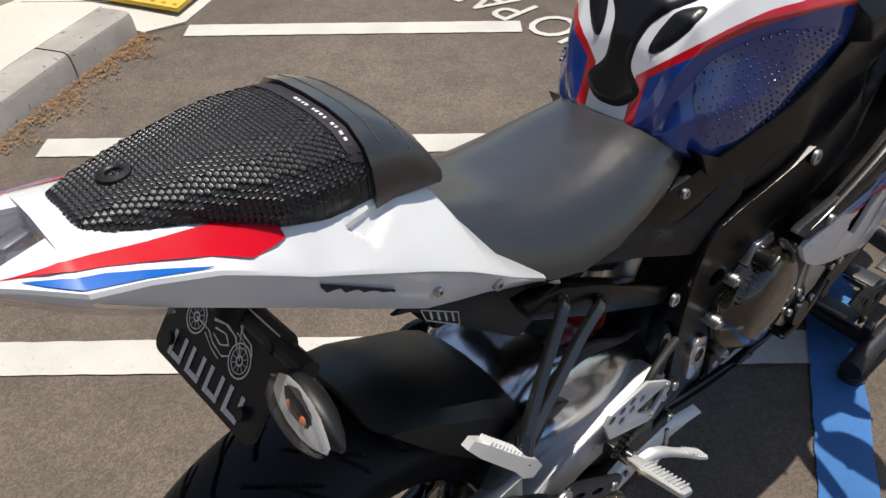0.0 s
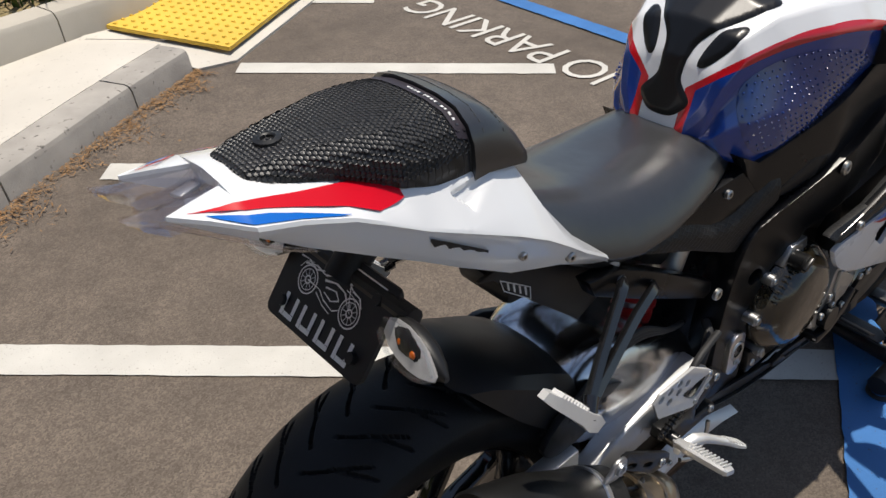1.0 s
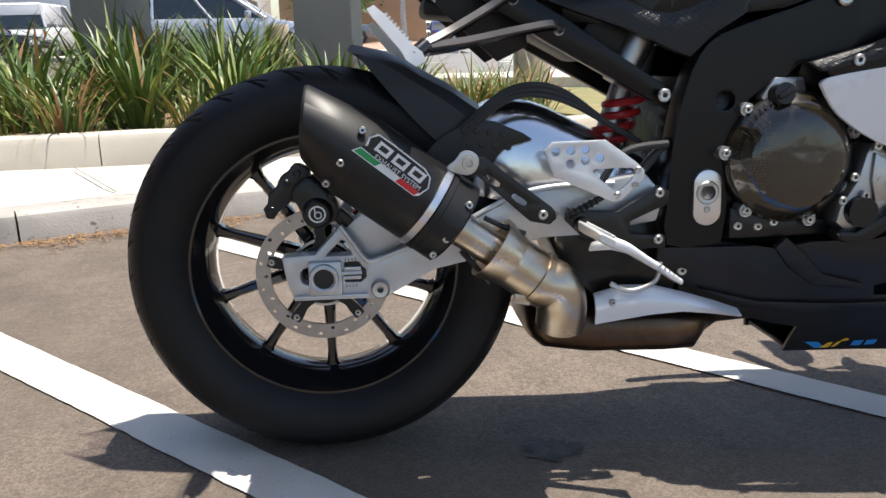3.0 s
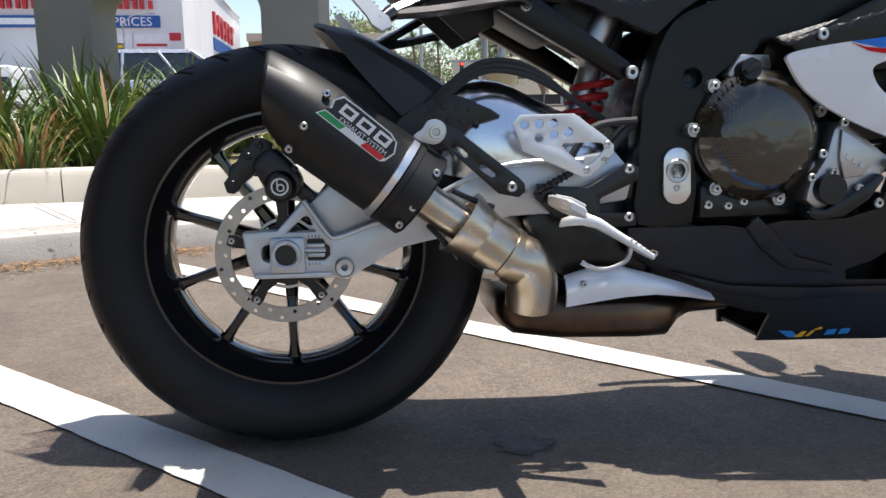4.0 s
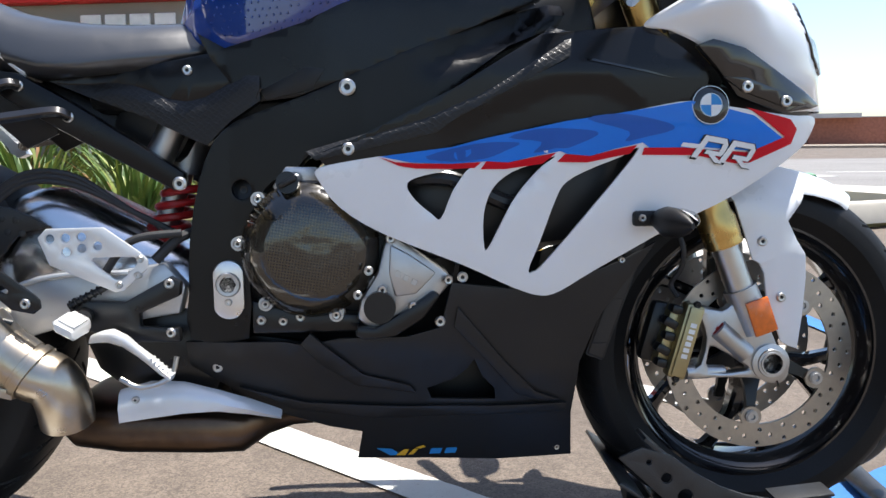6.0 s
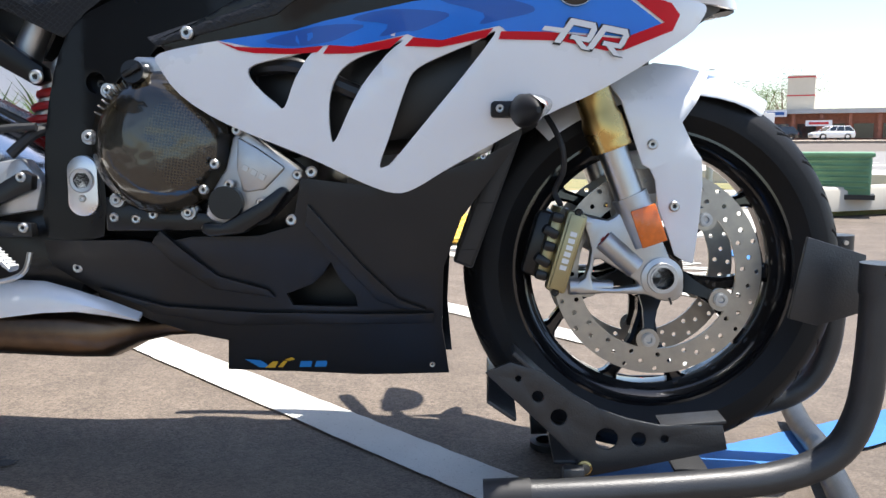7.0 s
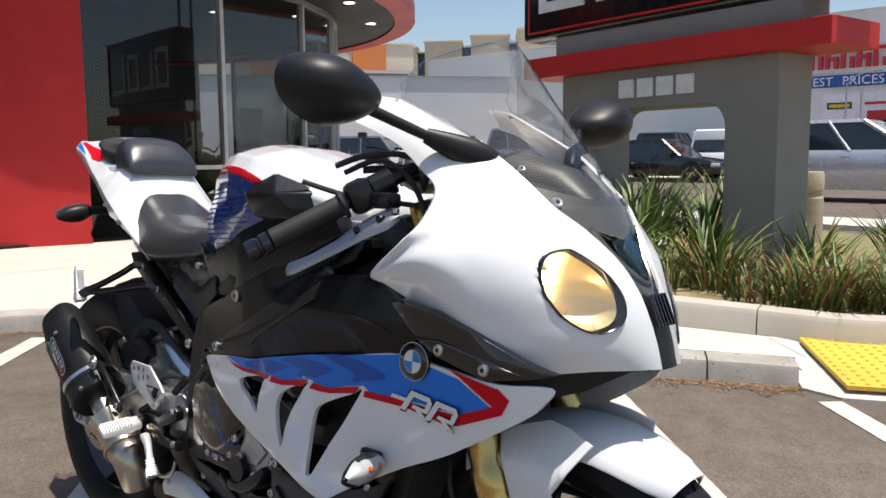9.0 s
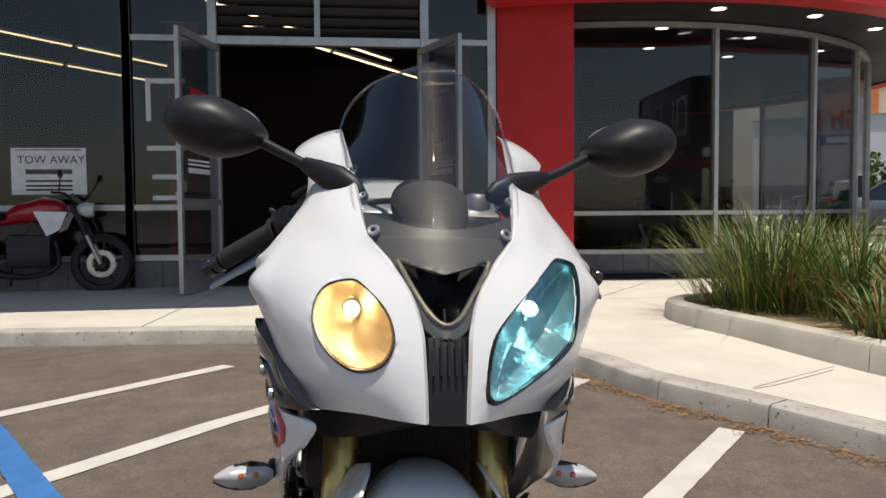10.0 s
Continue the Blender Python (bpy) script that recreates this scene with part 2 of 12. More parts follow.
def plate(bm, outline, y0, y1, bev=0.0, holes=(), bend=None):
    """A flat piece in the xz plane with the outline, from y0 to y1, with round or shaped holes; bend moves a vertex."""
    loops = [outline, *holes]
    edges = []
    start = len(bm.faces)
    made = []
    for lp in loops:
        vs = [bm.verts.new((x, y0, z)) for x, z in lp]
        made += vs
        edges += [bm.edges.new((vs[i], vs[(i + 1) % len(vs)])) for i in range(len(vs))]
    r = bmesh.ops.triangle_fill(bm, use_beauty=True, use_dissolve=False, edges=edges)
    fs = [g for g in r["geom"] if isinstance(g, bmesh.types.BMFace)]
    ex = bmesh.ops.extrude_face_region(bm, geom=fs)
    nv = [g for g in ex["geom"] if isinstance(g, bmesh.types.BMVert)]
    bmesh.ops.translate(bm, verts=nv, vec=(0, y1 - y0, 0))
    bmesh.ops.recalc_face_normals(bm, faces=bm.faces[:])
    if bev:
        allv = set(made) | set(nv)
        es = [e for e in bm.edges if e.verts[0] in allv and e.verts[1] in allv and len(e.link_faces) == 2 and e.calc_face_angle(0) > 1.0]
        bmesh.ops.bevel(bm, geom=es, offset=bev, segments=2, affect="EDGES", profile=0.5)
    return bm


def circle(cx, cz, r, n=20):
    return [(cx + r * math.cos(2 * math.pi * i / n), cz + r * math.sin(2 * math.pi * i / n)) for i in range(n)]


def smooth2(pts, n=4, closed=True):
    return [(p.x, p.y) for p in spline([(x, y, 0) for x, y in pts], n, closed)]


def table(tab, x):
    """Reads a value between the rows of a small table."""
    if x <= tab[0][0]:
        return tab[0][1]
    for (x0, v0), (x1, v1) in zip(tab, tab[1:]):
        if x <= x1:
            return v0 + (v1 - v0) * (x - x0) / (x1 - x0)
    return tab[-1][1]


def ease(u):
    u = max(0.0, min(1.0, u))
    return u * u * (3 - 2 * u)


def empty(name, m=None):
    e = new(name)
    e.empty_display_size = 0.1
    if m is not None:
        e.matrix_world = m
    return e


def thing(name, label, category, group="", m=None, kind=""):
    return tagged(empty(name, m), label, category, group, kind)


def gz(x, y=0.0):
    """Height of the lot, which slopes gently along the space."""
    return -0.035 * max(-1.0, min(3.0, x))

# ---- the lot, kerbs and markings ----
def grid_sheet(xs, ys, z):
    bm = bmesh.new()
    V = [[bm.verts.new((x, y, z(x, y))) for y in ys] for x in xs]
    for i in range(len(xs) - 1):
        for j in range(len(ys) - 1):
            bm.faces.new((V[i][j], V[i + 1][j], V[i + 1][j + 1], V[i][j + 1]))
    return bm


def slab(bm, pts, z0, z1, lift=None):
    """A flat polygon with upright sides from z0 to z1."""
    top = [bm.verts.new((x, y, z1 + (lift(x, y) if lift else 0))) for x, y in pts]
    low = [bm.verts.new((x, y, z0)) for x, y in pts]
    f = bm.faces.new(top)
    n = len(pts)
    for i in range(n):
        bm.faces.new((top[i], low[i], low[(i + 1) % n], top[(i + 1) % n]))
    bmesh.ops.triangulate(bm, faces=[f])
    bmesh.ops.recalc_face_normals(bm, faces=bm.faces[:])
    return bm


XS = [-1500, -300, -100, -60, -30, -15, -8, -5, -2.6, -1, 0, 1.5, 3.0, 5, 8, 15, 30, 60, 100, 300, 1500]
YS = [-1500, -300, -100, -30, -10, -4, 0, 3, 5, 7, 10, 15, 25, 40, 60, 100, 300, 1500]
tagged(part("ground", grid_sheet(XS, YS, gz), ASPHALT), "worn dark grey asphalt of the parking lot", "ground", kind="structure")

LD = Vector((0.76, -0.65, 0)).normalized()
LN = Vector((0.65, 0.76, 0)).normalized()


def strip(name, a, b, w, mat, h=0.004, label="", n=8, ragged=0.0):
    """A painted strip on the lot from a to b, with slightly worn edges."""
    a, b = Vector((*a, 0)), Vector((*b, 0))
    d = (b - a).normalized()
    s = Vector((-d.y, d.x, 0)) * w / 2
    rng = random.Random(int(a.x * 100) + int(a.y * 77))
    bm = bmesh.new()
    rows = []
    n = max(n, int((b - a).length / 0.03)) if ragged else n
    for i in range(n + 1):
        p = a.lerp(b, i / n)
        k = [1 + rng.uniform(-ragged, ragged) for _ in "ab"]
        rows.append([bm.verts.new((q.x, q.y, gz(q.x, q.y) + h)) for q in (p + s * k[0], p - s * k[1])])
    for r, t in zip(rows, rows[1:]):
        bm.faces.new((r[0], r[1], t[1], t[0]))
    return tagged(part(name, bm, mat), label, "road marking", kind="structure")


for off, s0, s1 in ((-2.07, -1.25, 0.2), (-1.12, -2.2, 0.6), (-0.185, -2.0, 1.0), (0.72, -1.46, 1.02), (1.63, -1.12, 0.9), (2.5, -0.86, 0.485), (3.37, -0.68, -0.35)):
    a, b = LN * off + LD * s0, LN * off + LD * s1
    strip("parking_line", a.xy, b.xy, 0.105, LINE_WHITE, label="worn white painted hatch line on asphalt", ragged=0.03)
strip("blue_line", (-6.0, -4.64), (2.55, 0.66), 0.115, LINE_BLUE, h=0.007, label="blue painted border line of the parking space", ragged=0.05)
strip("blue_line", (2.53, 0.70), (2.42, 2.9), 0.1, LINE_BLUE, h=0.007, label="blue painted border line of the parking space", ragged=0.05)


def letters(name, text, mat, size, m, extrude=0.0, align="LEFT", spacing=1.0, parent=None):
    """Raised or painted lettering as a mesh; m maps its plane into place."""
    cu = bpy.data.curves.new(name, "FONT")
    cu.body, cu.size, cu.extrude, cu.align_x, cu.space_character = text, size, extrude, align, spacing
    cu.resolution_u = 3
    tmp = bpy.data.objects.new(name, cu)
    me = bpy.data.meshes.new_from_object(tmp)
    bpy.data.objects.remove(tmp)
    me.transform(m)
    ob = new(name, me)
    me.materials.clear()
    me.materials.append(mat)
    if parent:
        ob.parent = parent
    return ob


def basis(o, ex, ey, ez):
    return Matrix.Translation(o) @ Matrix((Vector(ex), Vector(ey), Vector(ez))).transposed().to_4x4()


# words painted on the aisle
m = basis((2.2, 1.22, gz(2.2) + 0.006), (-0.03, 1, 0), (-1, -0.03, 0.035), (0, 0, 1))
txt = letters("painted_words", "NO PARKING", LINE_WHITE, 0.3, m, spacing=0.92)
w = txt.dimensions.y
txt.data.transform(basis((0, 1.22, 0), (1, 0, 0), (0, 1.37 / max(w, 0.1), 0), (0, 0, 1)) @ Matrix.Translation((0, -1.22, 0)))
tagged(txt, "white no parking words painted on worn asphalt", "road marking", kind="structure")

# kerb foot line, from behind the shop walk round to the ramp
FOOT = [(-3.7, -9.0), (-3.22, -2.4), (-3.08, -0.75), (-2.8, 0.2), (-2.45, 0.78), (-1.88, 1.15), (-1.2, 1.32), (-0.72, 1.6), (-0.19, 1.9), (0.41, 2.3), (0.82, 2.55)]
KH = 0.1


def offset_line(pts, d):
    out = []
    for i, p in enumerate(pts):
        a, b = Vector(pts[max(0, i - 1)]), Vector(pts[min(len(pts) - 1, i + 1)])
        t = (b - a).normalized()
        out.append((p[0] - t.y * d, p[1] + t.x * d))
    return out


def kerb_run(dense, prof, base, name, mat, label, parent=None):
    bm = bmesh.new()
    rows = []
    for o, h in prof:
        rows.append([Vector((x, y, base(fx, fy) + h)) for (x, y), (fx, fy) in zip(offset_line(dense, o), dense)])
    loft(bm, [[r[i] for r in rows] for i in range(len(dense))], closed=True)
    ob = part(name, bm, mat, parent)
    return ob if parent else tagged(ob, label, "kerb", kind="structure")


PROF = [(0.0, -0.05), (0.012, KH - 0.025), (0.02, KH - 0.008), (0.035, KH), (0.16, KH + 0.003), (0.16, -0.05)]
FOOT_D = [tuple(p.xy) for p in spline([(*p, 0) for p in FOOT], 6)]
# cast lengths with open joints between them
cuts = [0, 13, 25, 37, 43, 49, 55, len(FOOT_D) - 1]
kerb = tagged(empty("kerb"), "weathered grey concrete kerb with dark scuffs and joints", "kerb", kind="structure")
for a, b in zip(cuts, cuts[1:]):
    seg = FOOT_D[a:b + 1]
    p, q = Vector(seg[-1]), Vector(seg[-2])
    seg[-1] = tuple(p + (q - p).normalized() * 0.008)
    kerb_run(seg, PROF, lambda x, y: gz(x), "kerb_length", KERB_FACE, "", kerb)
# low dropped kerb and ramp with the tactile pad
bm = bmesh.new()
ramp_a = [(0.83, 2.54), (1.0, 2.52), (1.9, 3.12), (2.6, 3.6), (3.3, 4.0)]
ramp_b = [(0.5, 2.95), (0.66, 3.08), (1.5, 3.58), (2.3, 4.1), (3.2, 4.65)]
va = [bm.verts.new((x, y, gz(x) + 0.012)) for x, y in ramp_a]
vb = [bm.verts.new((x, y, gz(x) + KH + 0.005)) for x, y in ramp_b]
vc = [bm.verts.new((x, y, gz(x) - 0.05)) for x, y in ramp_a]
for i in range(len(va) - 1):
    bm.faces.new((va[i], va[i + 1], vb[i + 1], vb[i]))
    bm.faces.new((vc[i], vc[i + 1], va[i + 1], va[i]))
tagged(part("ramp", bm, CONCRETE, smooth=False), "pale concrete ramp down to the lot", "pavement", kind="structure")
pad = tagged(empty("tactile_pad"), "yellow tactile paving pad with raised domes on the ramp", "tactile pad", kind="structure")
A0, A1, B1, B0 = [Vector(p) for p in ((1.0, 2.57, -0.005), (1.84, 3.14, -0.03), (1.44, 3.47, 0.038), (0.64, 2.99, 0.075))]
bm = bmesh.new()
quad = [A0, A1, B1, B0]
lo = [bm.verts.new(p + Vector((0, 0, 0.006))) for p in quad]
hi = [bm.verts.new(p + Vector((0, 0, 0.024))) for p in quad]
bm.faces.new(hi)
for i in range(4):
    bm.faces.new((lo[i], lo[(i + 1) % 4], hi[(i + 1) % 4], hi[i]))
part("pad_sheet", bm, YELLOW_PAD, pad, smooth=False)
bm = bmesh.new()
for i in range(17):
    for j in range(12):
        p = (A0.lerp(A1, (i + 0.5) / 17)).lerp(B0.lerp(B1, (i + 0.5) / 17), (j + 0.5) / 12)
        rod(bm, p + Vector((0, 0, 0.022)), p + Vector((0, 0, 0.03)), 0.012, 0.008, 6)
d = part("domes", bm, YELLOW_PAD, pad)
tagged(d, "", "", kind="stuff")

walk_edge = offset_line(FOOT_D, 0.15)
bm = bmesh.new()
slab(bm, walk_edge + [(0.5, 2.95), (0.66, 3.08), (1.5, 3.58), (1.3, 3.7), (-0.2, 3.4), (-3, 3.4), (-4.2, 4.5), (-5, 9), (-8, 14), (-14, 14), (-14, -9)], -0.08, KH + 0.002, lambda x, y: gz(x))
tagged(part("pavement", bm, CONCRETE, smooth=False), "pale sunlit concrete walk in front of the shop", "pavement", kind="structure")
# scored joints of the walk
JOINT = material("dark_joint", (0.16, 0.145, 0.125), 0.9, vary=0.3, scale=9)
bm = bmesh.new()
for a, b in (((-0.9, 1.72), (-1.28, 2.35)), ((0.78, 2.7), (0.52, 2.93)), ((-2.75, 0.9), (-6.0, 3.2)), ((-3.3, -1.5), (-6.2, -1.35)), ((-3.0, 0.35), (-6.2, 0.6)), ((-4.6, -8), (-4.4, 3.2))):
    a, b = Vector(a), Vector(b)
    s = (b - a).normalized()
    s = Vector((-s.y, s.x)) * 0.004
    z = KH + 0.0045
    bm.faces.new([bm.verts.new((p.x, p.y, gz(p.x) + z)) for p in (a + s, b + s, b - s, a - s)])
tagged(part("pavement_joints", bm, JOINT, smooth=False), "dark scored joints of the concrete walk", "pavement", kind="structure")

# dry litter along the kerb foot
STRAW = material("dry_straw", (0.4, 0.23, 0.1), 0.9, vary=0.5, scale=40, color2=(0.16, 0.09, 0.045))
rng = random.Random(4)
bm = bmesh.new()
for i in range(8000):
    k = rng.uniform(14, len(FOOT_D) - 1.01)
    j = int(k)
    p = Vector(FOOT_D[j]).lerp(Vector(FOOT_D[j + 1]), k - j)
    t = (Vector(FOOT_D[j + 1]) - Vector(FOOT_D[j])).normalized()
    dens = 0.5 + 0.5 * math.sin(k * 2.1) * math.sin(k * 0.77 + 1)
    if rng.random() > 0.25 + dens:
        continue
    o = abs(rng.gauss(0, 0.055)) * (0.5 + dens) + 0.004
    p = p + Vector((t.y, -t.x)) * o
    an = rng.uniform(0, 6.3)
    L, W = rng.uniform(0.005, 0.018), rng.uniform(0.0008, 0.0028)
    d = Vector((math.cos(an), math.sin(an), rng.uniform(-0.25, 0.25))) * L
    s = Vector((-math.sin(an), math.cos(an), rng.uniform(-.6, .6))) * W
    c = Vector((p.x, p.y, gz(p.x) + 0.006 + rng.random() * 0.008))
    bm.faces.new([bm.verts.new(q) for q in (c - d, c - s, c + d, c + s)])
tagged(part("dry_litter", bm, STRAW, smooth=False), "dry straw and leaf litter along the kerb foot", "leaf litter", kind="stuff")
# oil spot
OIL = material("oil_stain", (0.05, 0.042, 0.035), 0.6, vary=0.6, scale=60, bump=0.6, bscale=280)
bm = bmesh.new()
rng = random.Random(9)
c = (0.37, -0.085)
ring = []
for i in range(90):
    a = 2 * math.pi * i / 90
    k = 1 + 0.16 * math.sin(3 * a + 1) + 0.12 * math.sin(7 * a) + 0.1 * math.sin(13 * a + 2) + rng.uniform(-.12, .12)
    ring.append((c[0] + 0.05 * k * math.cos(a), c[1] + 0.037 * k * math.sin(a)))
bm.faces.new([bm.verts.new((x, y, gz(x) + 0.003)) for x, y in ring])
tagged(part("oil_spot", bm, OIL, smooth=False), "dark oil spot on the asphalt", "stain", kind="structure")

# ---- the planter, plants and monument sign ----
SOIL = material("dry_bed", (0.34, 0.25, 0.13), 0.95, vary=0.4, scale=5, bump=1.0, bscale=90, color2=(0.17, 0.15, 0.06), speck=(0.42, 0.34, 0.2), speck_scale=60, speck_at=0.6)
GRASS = material("dry_lawn", (0.15, 0.16, 0.055), 0.95, vary=0.4, scale=3.5, bump=1.0, bscale=120, color2=(0.29, 0.23, 0.11), speck=(0.07, 0.1, 0.03), speck_scale=90, speck_at=0.58)
LEAF = material("strap_leaf", (0.09, 0.16, 0.03), 0.45, vary=0.5, scale=6, color2=(0.04, 0.085, 0.018))
LEAF_PALE = material("pale_leaf", (0.27, 0.30, 0.07), 0.5, vary=0.5, scale=6, color2=(0.10, 0.16, 0.03))
LEAF_DRY = material("dry_leaf", (0.30, 0.16, 0.07), 0.8, vary=0.3, scale=9)
CREAM = material("cream_flower", (0.75, 0.7, 0.35), 0.7)
PLANTER_KERB = material("planter_concrete", (0.5, 0.46, 0.39), 0.85, vary=0.14, scale=3, bump=0.3, bscale=150)

PK = [(-3.69, 2.9), (-3.5, 2.42), (-3.0, 2.2), (-2.1, 2.32), (-1.2, 2.48), (-0.1, 2.8), (0.45, 2.95), (0.8, 3.05), (1.1, 3.26), (1.4, 3.46), (1.75, 3.7), (2.3, 4.06), (3.0, 4.45), (3.9, 4.9), (5.6, 5.6)]
PK_D = [tuple(p.xy) for p in spline([(*p, 0) for p in PK], 5)]
pk = tagged(empty("planter_kerb"), "pale concrete kerb round the planter and lawn", "kerb", kind="structure")
pkz = lambda x, y: gz(x) + KH
PKP = [(0.0, -0.05), (0.008, 0.10), (0.025, 0.125), (0.045, 0.13), (0.14, 0.132), (0.15, -0.05)]
for a in range(0, len(PK_D) - 1, 10):
    seg = PK_D[a:a + 11]
    if len(seg) > 1:
        p, q = Vector(seg[-1]), Vector(seg[-2])
        seg[-1] = tuple(p + (q - p).normalized() * 0.006)
        kerb_run(seg, PKP, pkz, "kerb_length", PLANTER_KERB, "", pk)
inner = offset_line(PK_D, 0.13)
bm = bmesh.new()
slab(bm, inner[:46] + [(0.9, 4.3), (-4.6, 5.6), (-4.2, 4.0)], 0, KH + 0.09, lambda x, y: gz(x))
tagged(part("planter_soil", bm, SOIL, smooth=False), "dry tan ground with sparse grass in the planter bed", "soil", kind="structure")
bm = bmesh.new()
slab(bm, [(0.9, 4.3)] + inner[45:] + [(5.5, 7.2), (3.9, 8.6), (1.2, 9.6), (-2, 9.9), (-8, 9.9), (-8, 6.5), (-4.6, 5.6)], -0.15, KH + 0.1, lambda x, y: gz(x) * 0.5 - 0.12 * min(1.6, max(0, y - 4.4)))
tagged(part("lawn", bm, GRASS, smooth=False), "sun-dried yellow green lawn beside the street", "lawn", kind="structure")


def blade(bm, base, az, lean, L, W, droop, n=5, fold=0.25):
    """One strap leaf that rises, bends over and narrows to a point."""
    p = Vector(base)
    up = lean
    rows = []
    out = Vector((math.cos(az), math.sin(az), 0))
    side = Vector((-math.sin(az), math.cos(az), 0))
    for i in range(n + 1):
        t = i / n
        w = W * (0.55 + 0.9 * t - 1.45 * t * t) if t > 0.3 else W * (0.55 + 0.5 * t)
        w = max(w, 0.0)
        rows.append((p.copy(), w))
        d = out * math.sin(up) + Vector((0, 0, 1)) * math.cos(up)
        p = p + d * (L / n)
        up += droop / n * (0.5 + t)
    prev = None
    for p, w in rows:
        cur = [bm.verts.new(p + side * w), bm.verts.new(p + Vector((0, 0, -w * fold))), bm.verts.new(p - side * w)] if w > 1e-5 else [bm.verts.new(p)]
        if prev:
            if len(cur) == 3:
                bm.faces.new((prev[0], prev[1], cur[1], cur[0]))
                bm.faces.new((prev[1], prev[2], cur[2], cur[1]))
            else:
                bm.faces.new((prev[0], prev[1], cur[0]))
                bm.faces.new((prev[1], prev[2], cur[0]))
        prev = cur


def clump(x, y, z, n, L, W, seed, pale=0.2, dry=0.04, spread=0.14, droop=1.4, name="lily_clump", label="clump of broad green strap leaves in the planter", flowers=0):
    rng = random.Random(seed)
    e = thing(name, label, "plant", "planter plants", Matrix.Translation((x, y, z)))
    bms = [bmesh.new(), bmesh.new(), bmesh.new()]
    for i in range(n):
        k = rng.random()
        bm = bms[2] if k < dry else bms[1] if k < dry + pale else bms[0]
        az = rng.uniform(0, 2 * math.pi)
        r = spread * math.sqrt(rng.random())
        l = L * rng.uniform(0.55, 1.08)
        blade(bm, (math.cos(az + rng.gauss(0, .6)) * r, math.sin(az + rng.gauss(0, .6)) * r, -0.02), az, rng.uniform(0.05, 0.6) * (0.4 + r / spread), l, W * rng.uniform(0.7, 1.15), droop * rng.uniform(0.45, 1.2))
    for bm, mm, nm in zip(bms, (LEAF, LEAF_PALE, LEAF_DRY), ("leaves", "pale_leaves", "dry_leaves")):
        if len(bm.faces):
            tagged(part(nm, bm, mm, e), "", "", kind="stuff")
        else:
            bm.free()
    if flowers:
        bm = bmesh.new()
        for i in range(flowers):
            a, h, r = rng.uniform(0, 6.3), rng.uniform(0.3, 0.8) * L, rng.uniform(0.1, 0.45) * L
            for j in range(5):
                c = Vector((r * math.cos(a), r * math.sin(a), h))
                q = [Vector((rng.gauss(0, .014), rng.gauss(0, .014), rng.gauss(0, .012))) for _ in "abc"]
                bm.faces.new([bm.verts.new(c + v) for v in q])
        tagged(part("flowers", bm, CREAM, e, "small cream flowers", smooth=False), "small cream flowers", "", kind="stuff")
    return e


PZ = lambda x: gz(x) + KH + 0.09
clump(-3.0, 2.95, PZ(-3), 900, 0.92, 0.0058, 1, pale=0.5, dry=0.07, spread=0.42, droop=1.5, name="grass_tuft", label="large tuft of thin yellow green grass blades with small flowers", flowers=16)
clump(-2.35, 3.2, PZ(-2.4), 420, 0.8, 0.006, 2, pale=0.5, dry=0.06, spread=0.3, droop=1.5, name="grass_tuft", label="tuft of thin yellow green grass blades", flowers=8)
clump(-3.7, 3.7, PZ(-3.7), 500, 0.85, 0.006, 12, pale=0.55, dry=0.06, spread=0.4, droop=1.5, name="grass_tuft", label="tuft of thin yellow green grass blades")
rng = random.Random(3)
for i, (x, y, L, n) in enumerate([(-1.75, 3.15, .62, 90), (-1.25, 3.3, .66, 110), (-0.75, 3.45, .62, 100), (-0.2, 3.75, .55, 80), (-1.6, 3.95, .75, 100), (-0.95, 4.15, .78, 120), (-2.3, 4.2, .75, 100), (-1.5, 4.75, .8, 110), (-0.75, 4.85, .72, 90), (-2.9, 4.0, .7, 90), (0.1, 4.6, .5, 70), (-2.9, 4.9, .75, 90), (-1.75, 5.9, .8, 90), (-1.0, 5.8, .8, 90), (0.35, 5.9, .55, 70), (-3.4, 4.8, .7, 80)]):
    clump(x, y, PZ(x), n, L, 0.019, 20 + i, pale=0.22, dry=0.05)


for i in range(34):
    u = rng.random()
    k = 8 + u * 38
    a = Vector(PK_D[int(k)])
    b = Vector(offset_line(PK_D, 0.3 + rng.random() * 0.5)[int(k)])
    clump(b.x, b.y, PZ(b.x), 46, rng.uniform(0.28, 0.5), 0.009, 60 + i, pale=0.3, dry=0.3, spread=0.12, droop=1.7, name="low_plant", label="low half-dry grassy plant in the planter bed")


# monument sign
SX = Vector((0.986, -0.164, 0))
SY = Vector((0.164, 0.986, 0))
SIGN_M = basis((-1.05, 4.81, 0.12), SX * 0.9, SY * 0.9, (0, 0, 0.953))
sg = thing("monument_sign", "grey stucco monument sign with red beam and black board", "sign", m=SIGN_M)
SIGN_RED = material("red_beam_paint", (0.55, 0.02, 0.02), 0.6, vary=0.08, scale=3)
SIGN_BLACK = material("sign_black", (0.008, 0.008, 0.01), 0.25, coat=0.5)
SIGN_WHITE = material("sign_white", (0.82, 0.82, 0.84), 0.5)
bm = bmesh.new()
arch = [(-0.665, 0.0), (-0.665, 1.10)]
for i in range(1, 9):
    a = math.pi - i / 8 * math.pi / 2
    arch.append((-0.485 + 0.18 * math.cos(a), 1.10 + 0.18 * math.sin(a)))
arch += [(-x, z) for x, z in arch[::-1]]
out = [(-1.115, 0.0)] + [(-1.115, 1.6), (1.115, 1.6)] + [(1.115, 0.0)]
plate(bm, out + [(x, z) for x, z in arch[::-1]], -0.22, 0.22, bev=0.008)
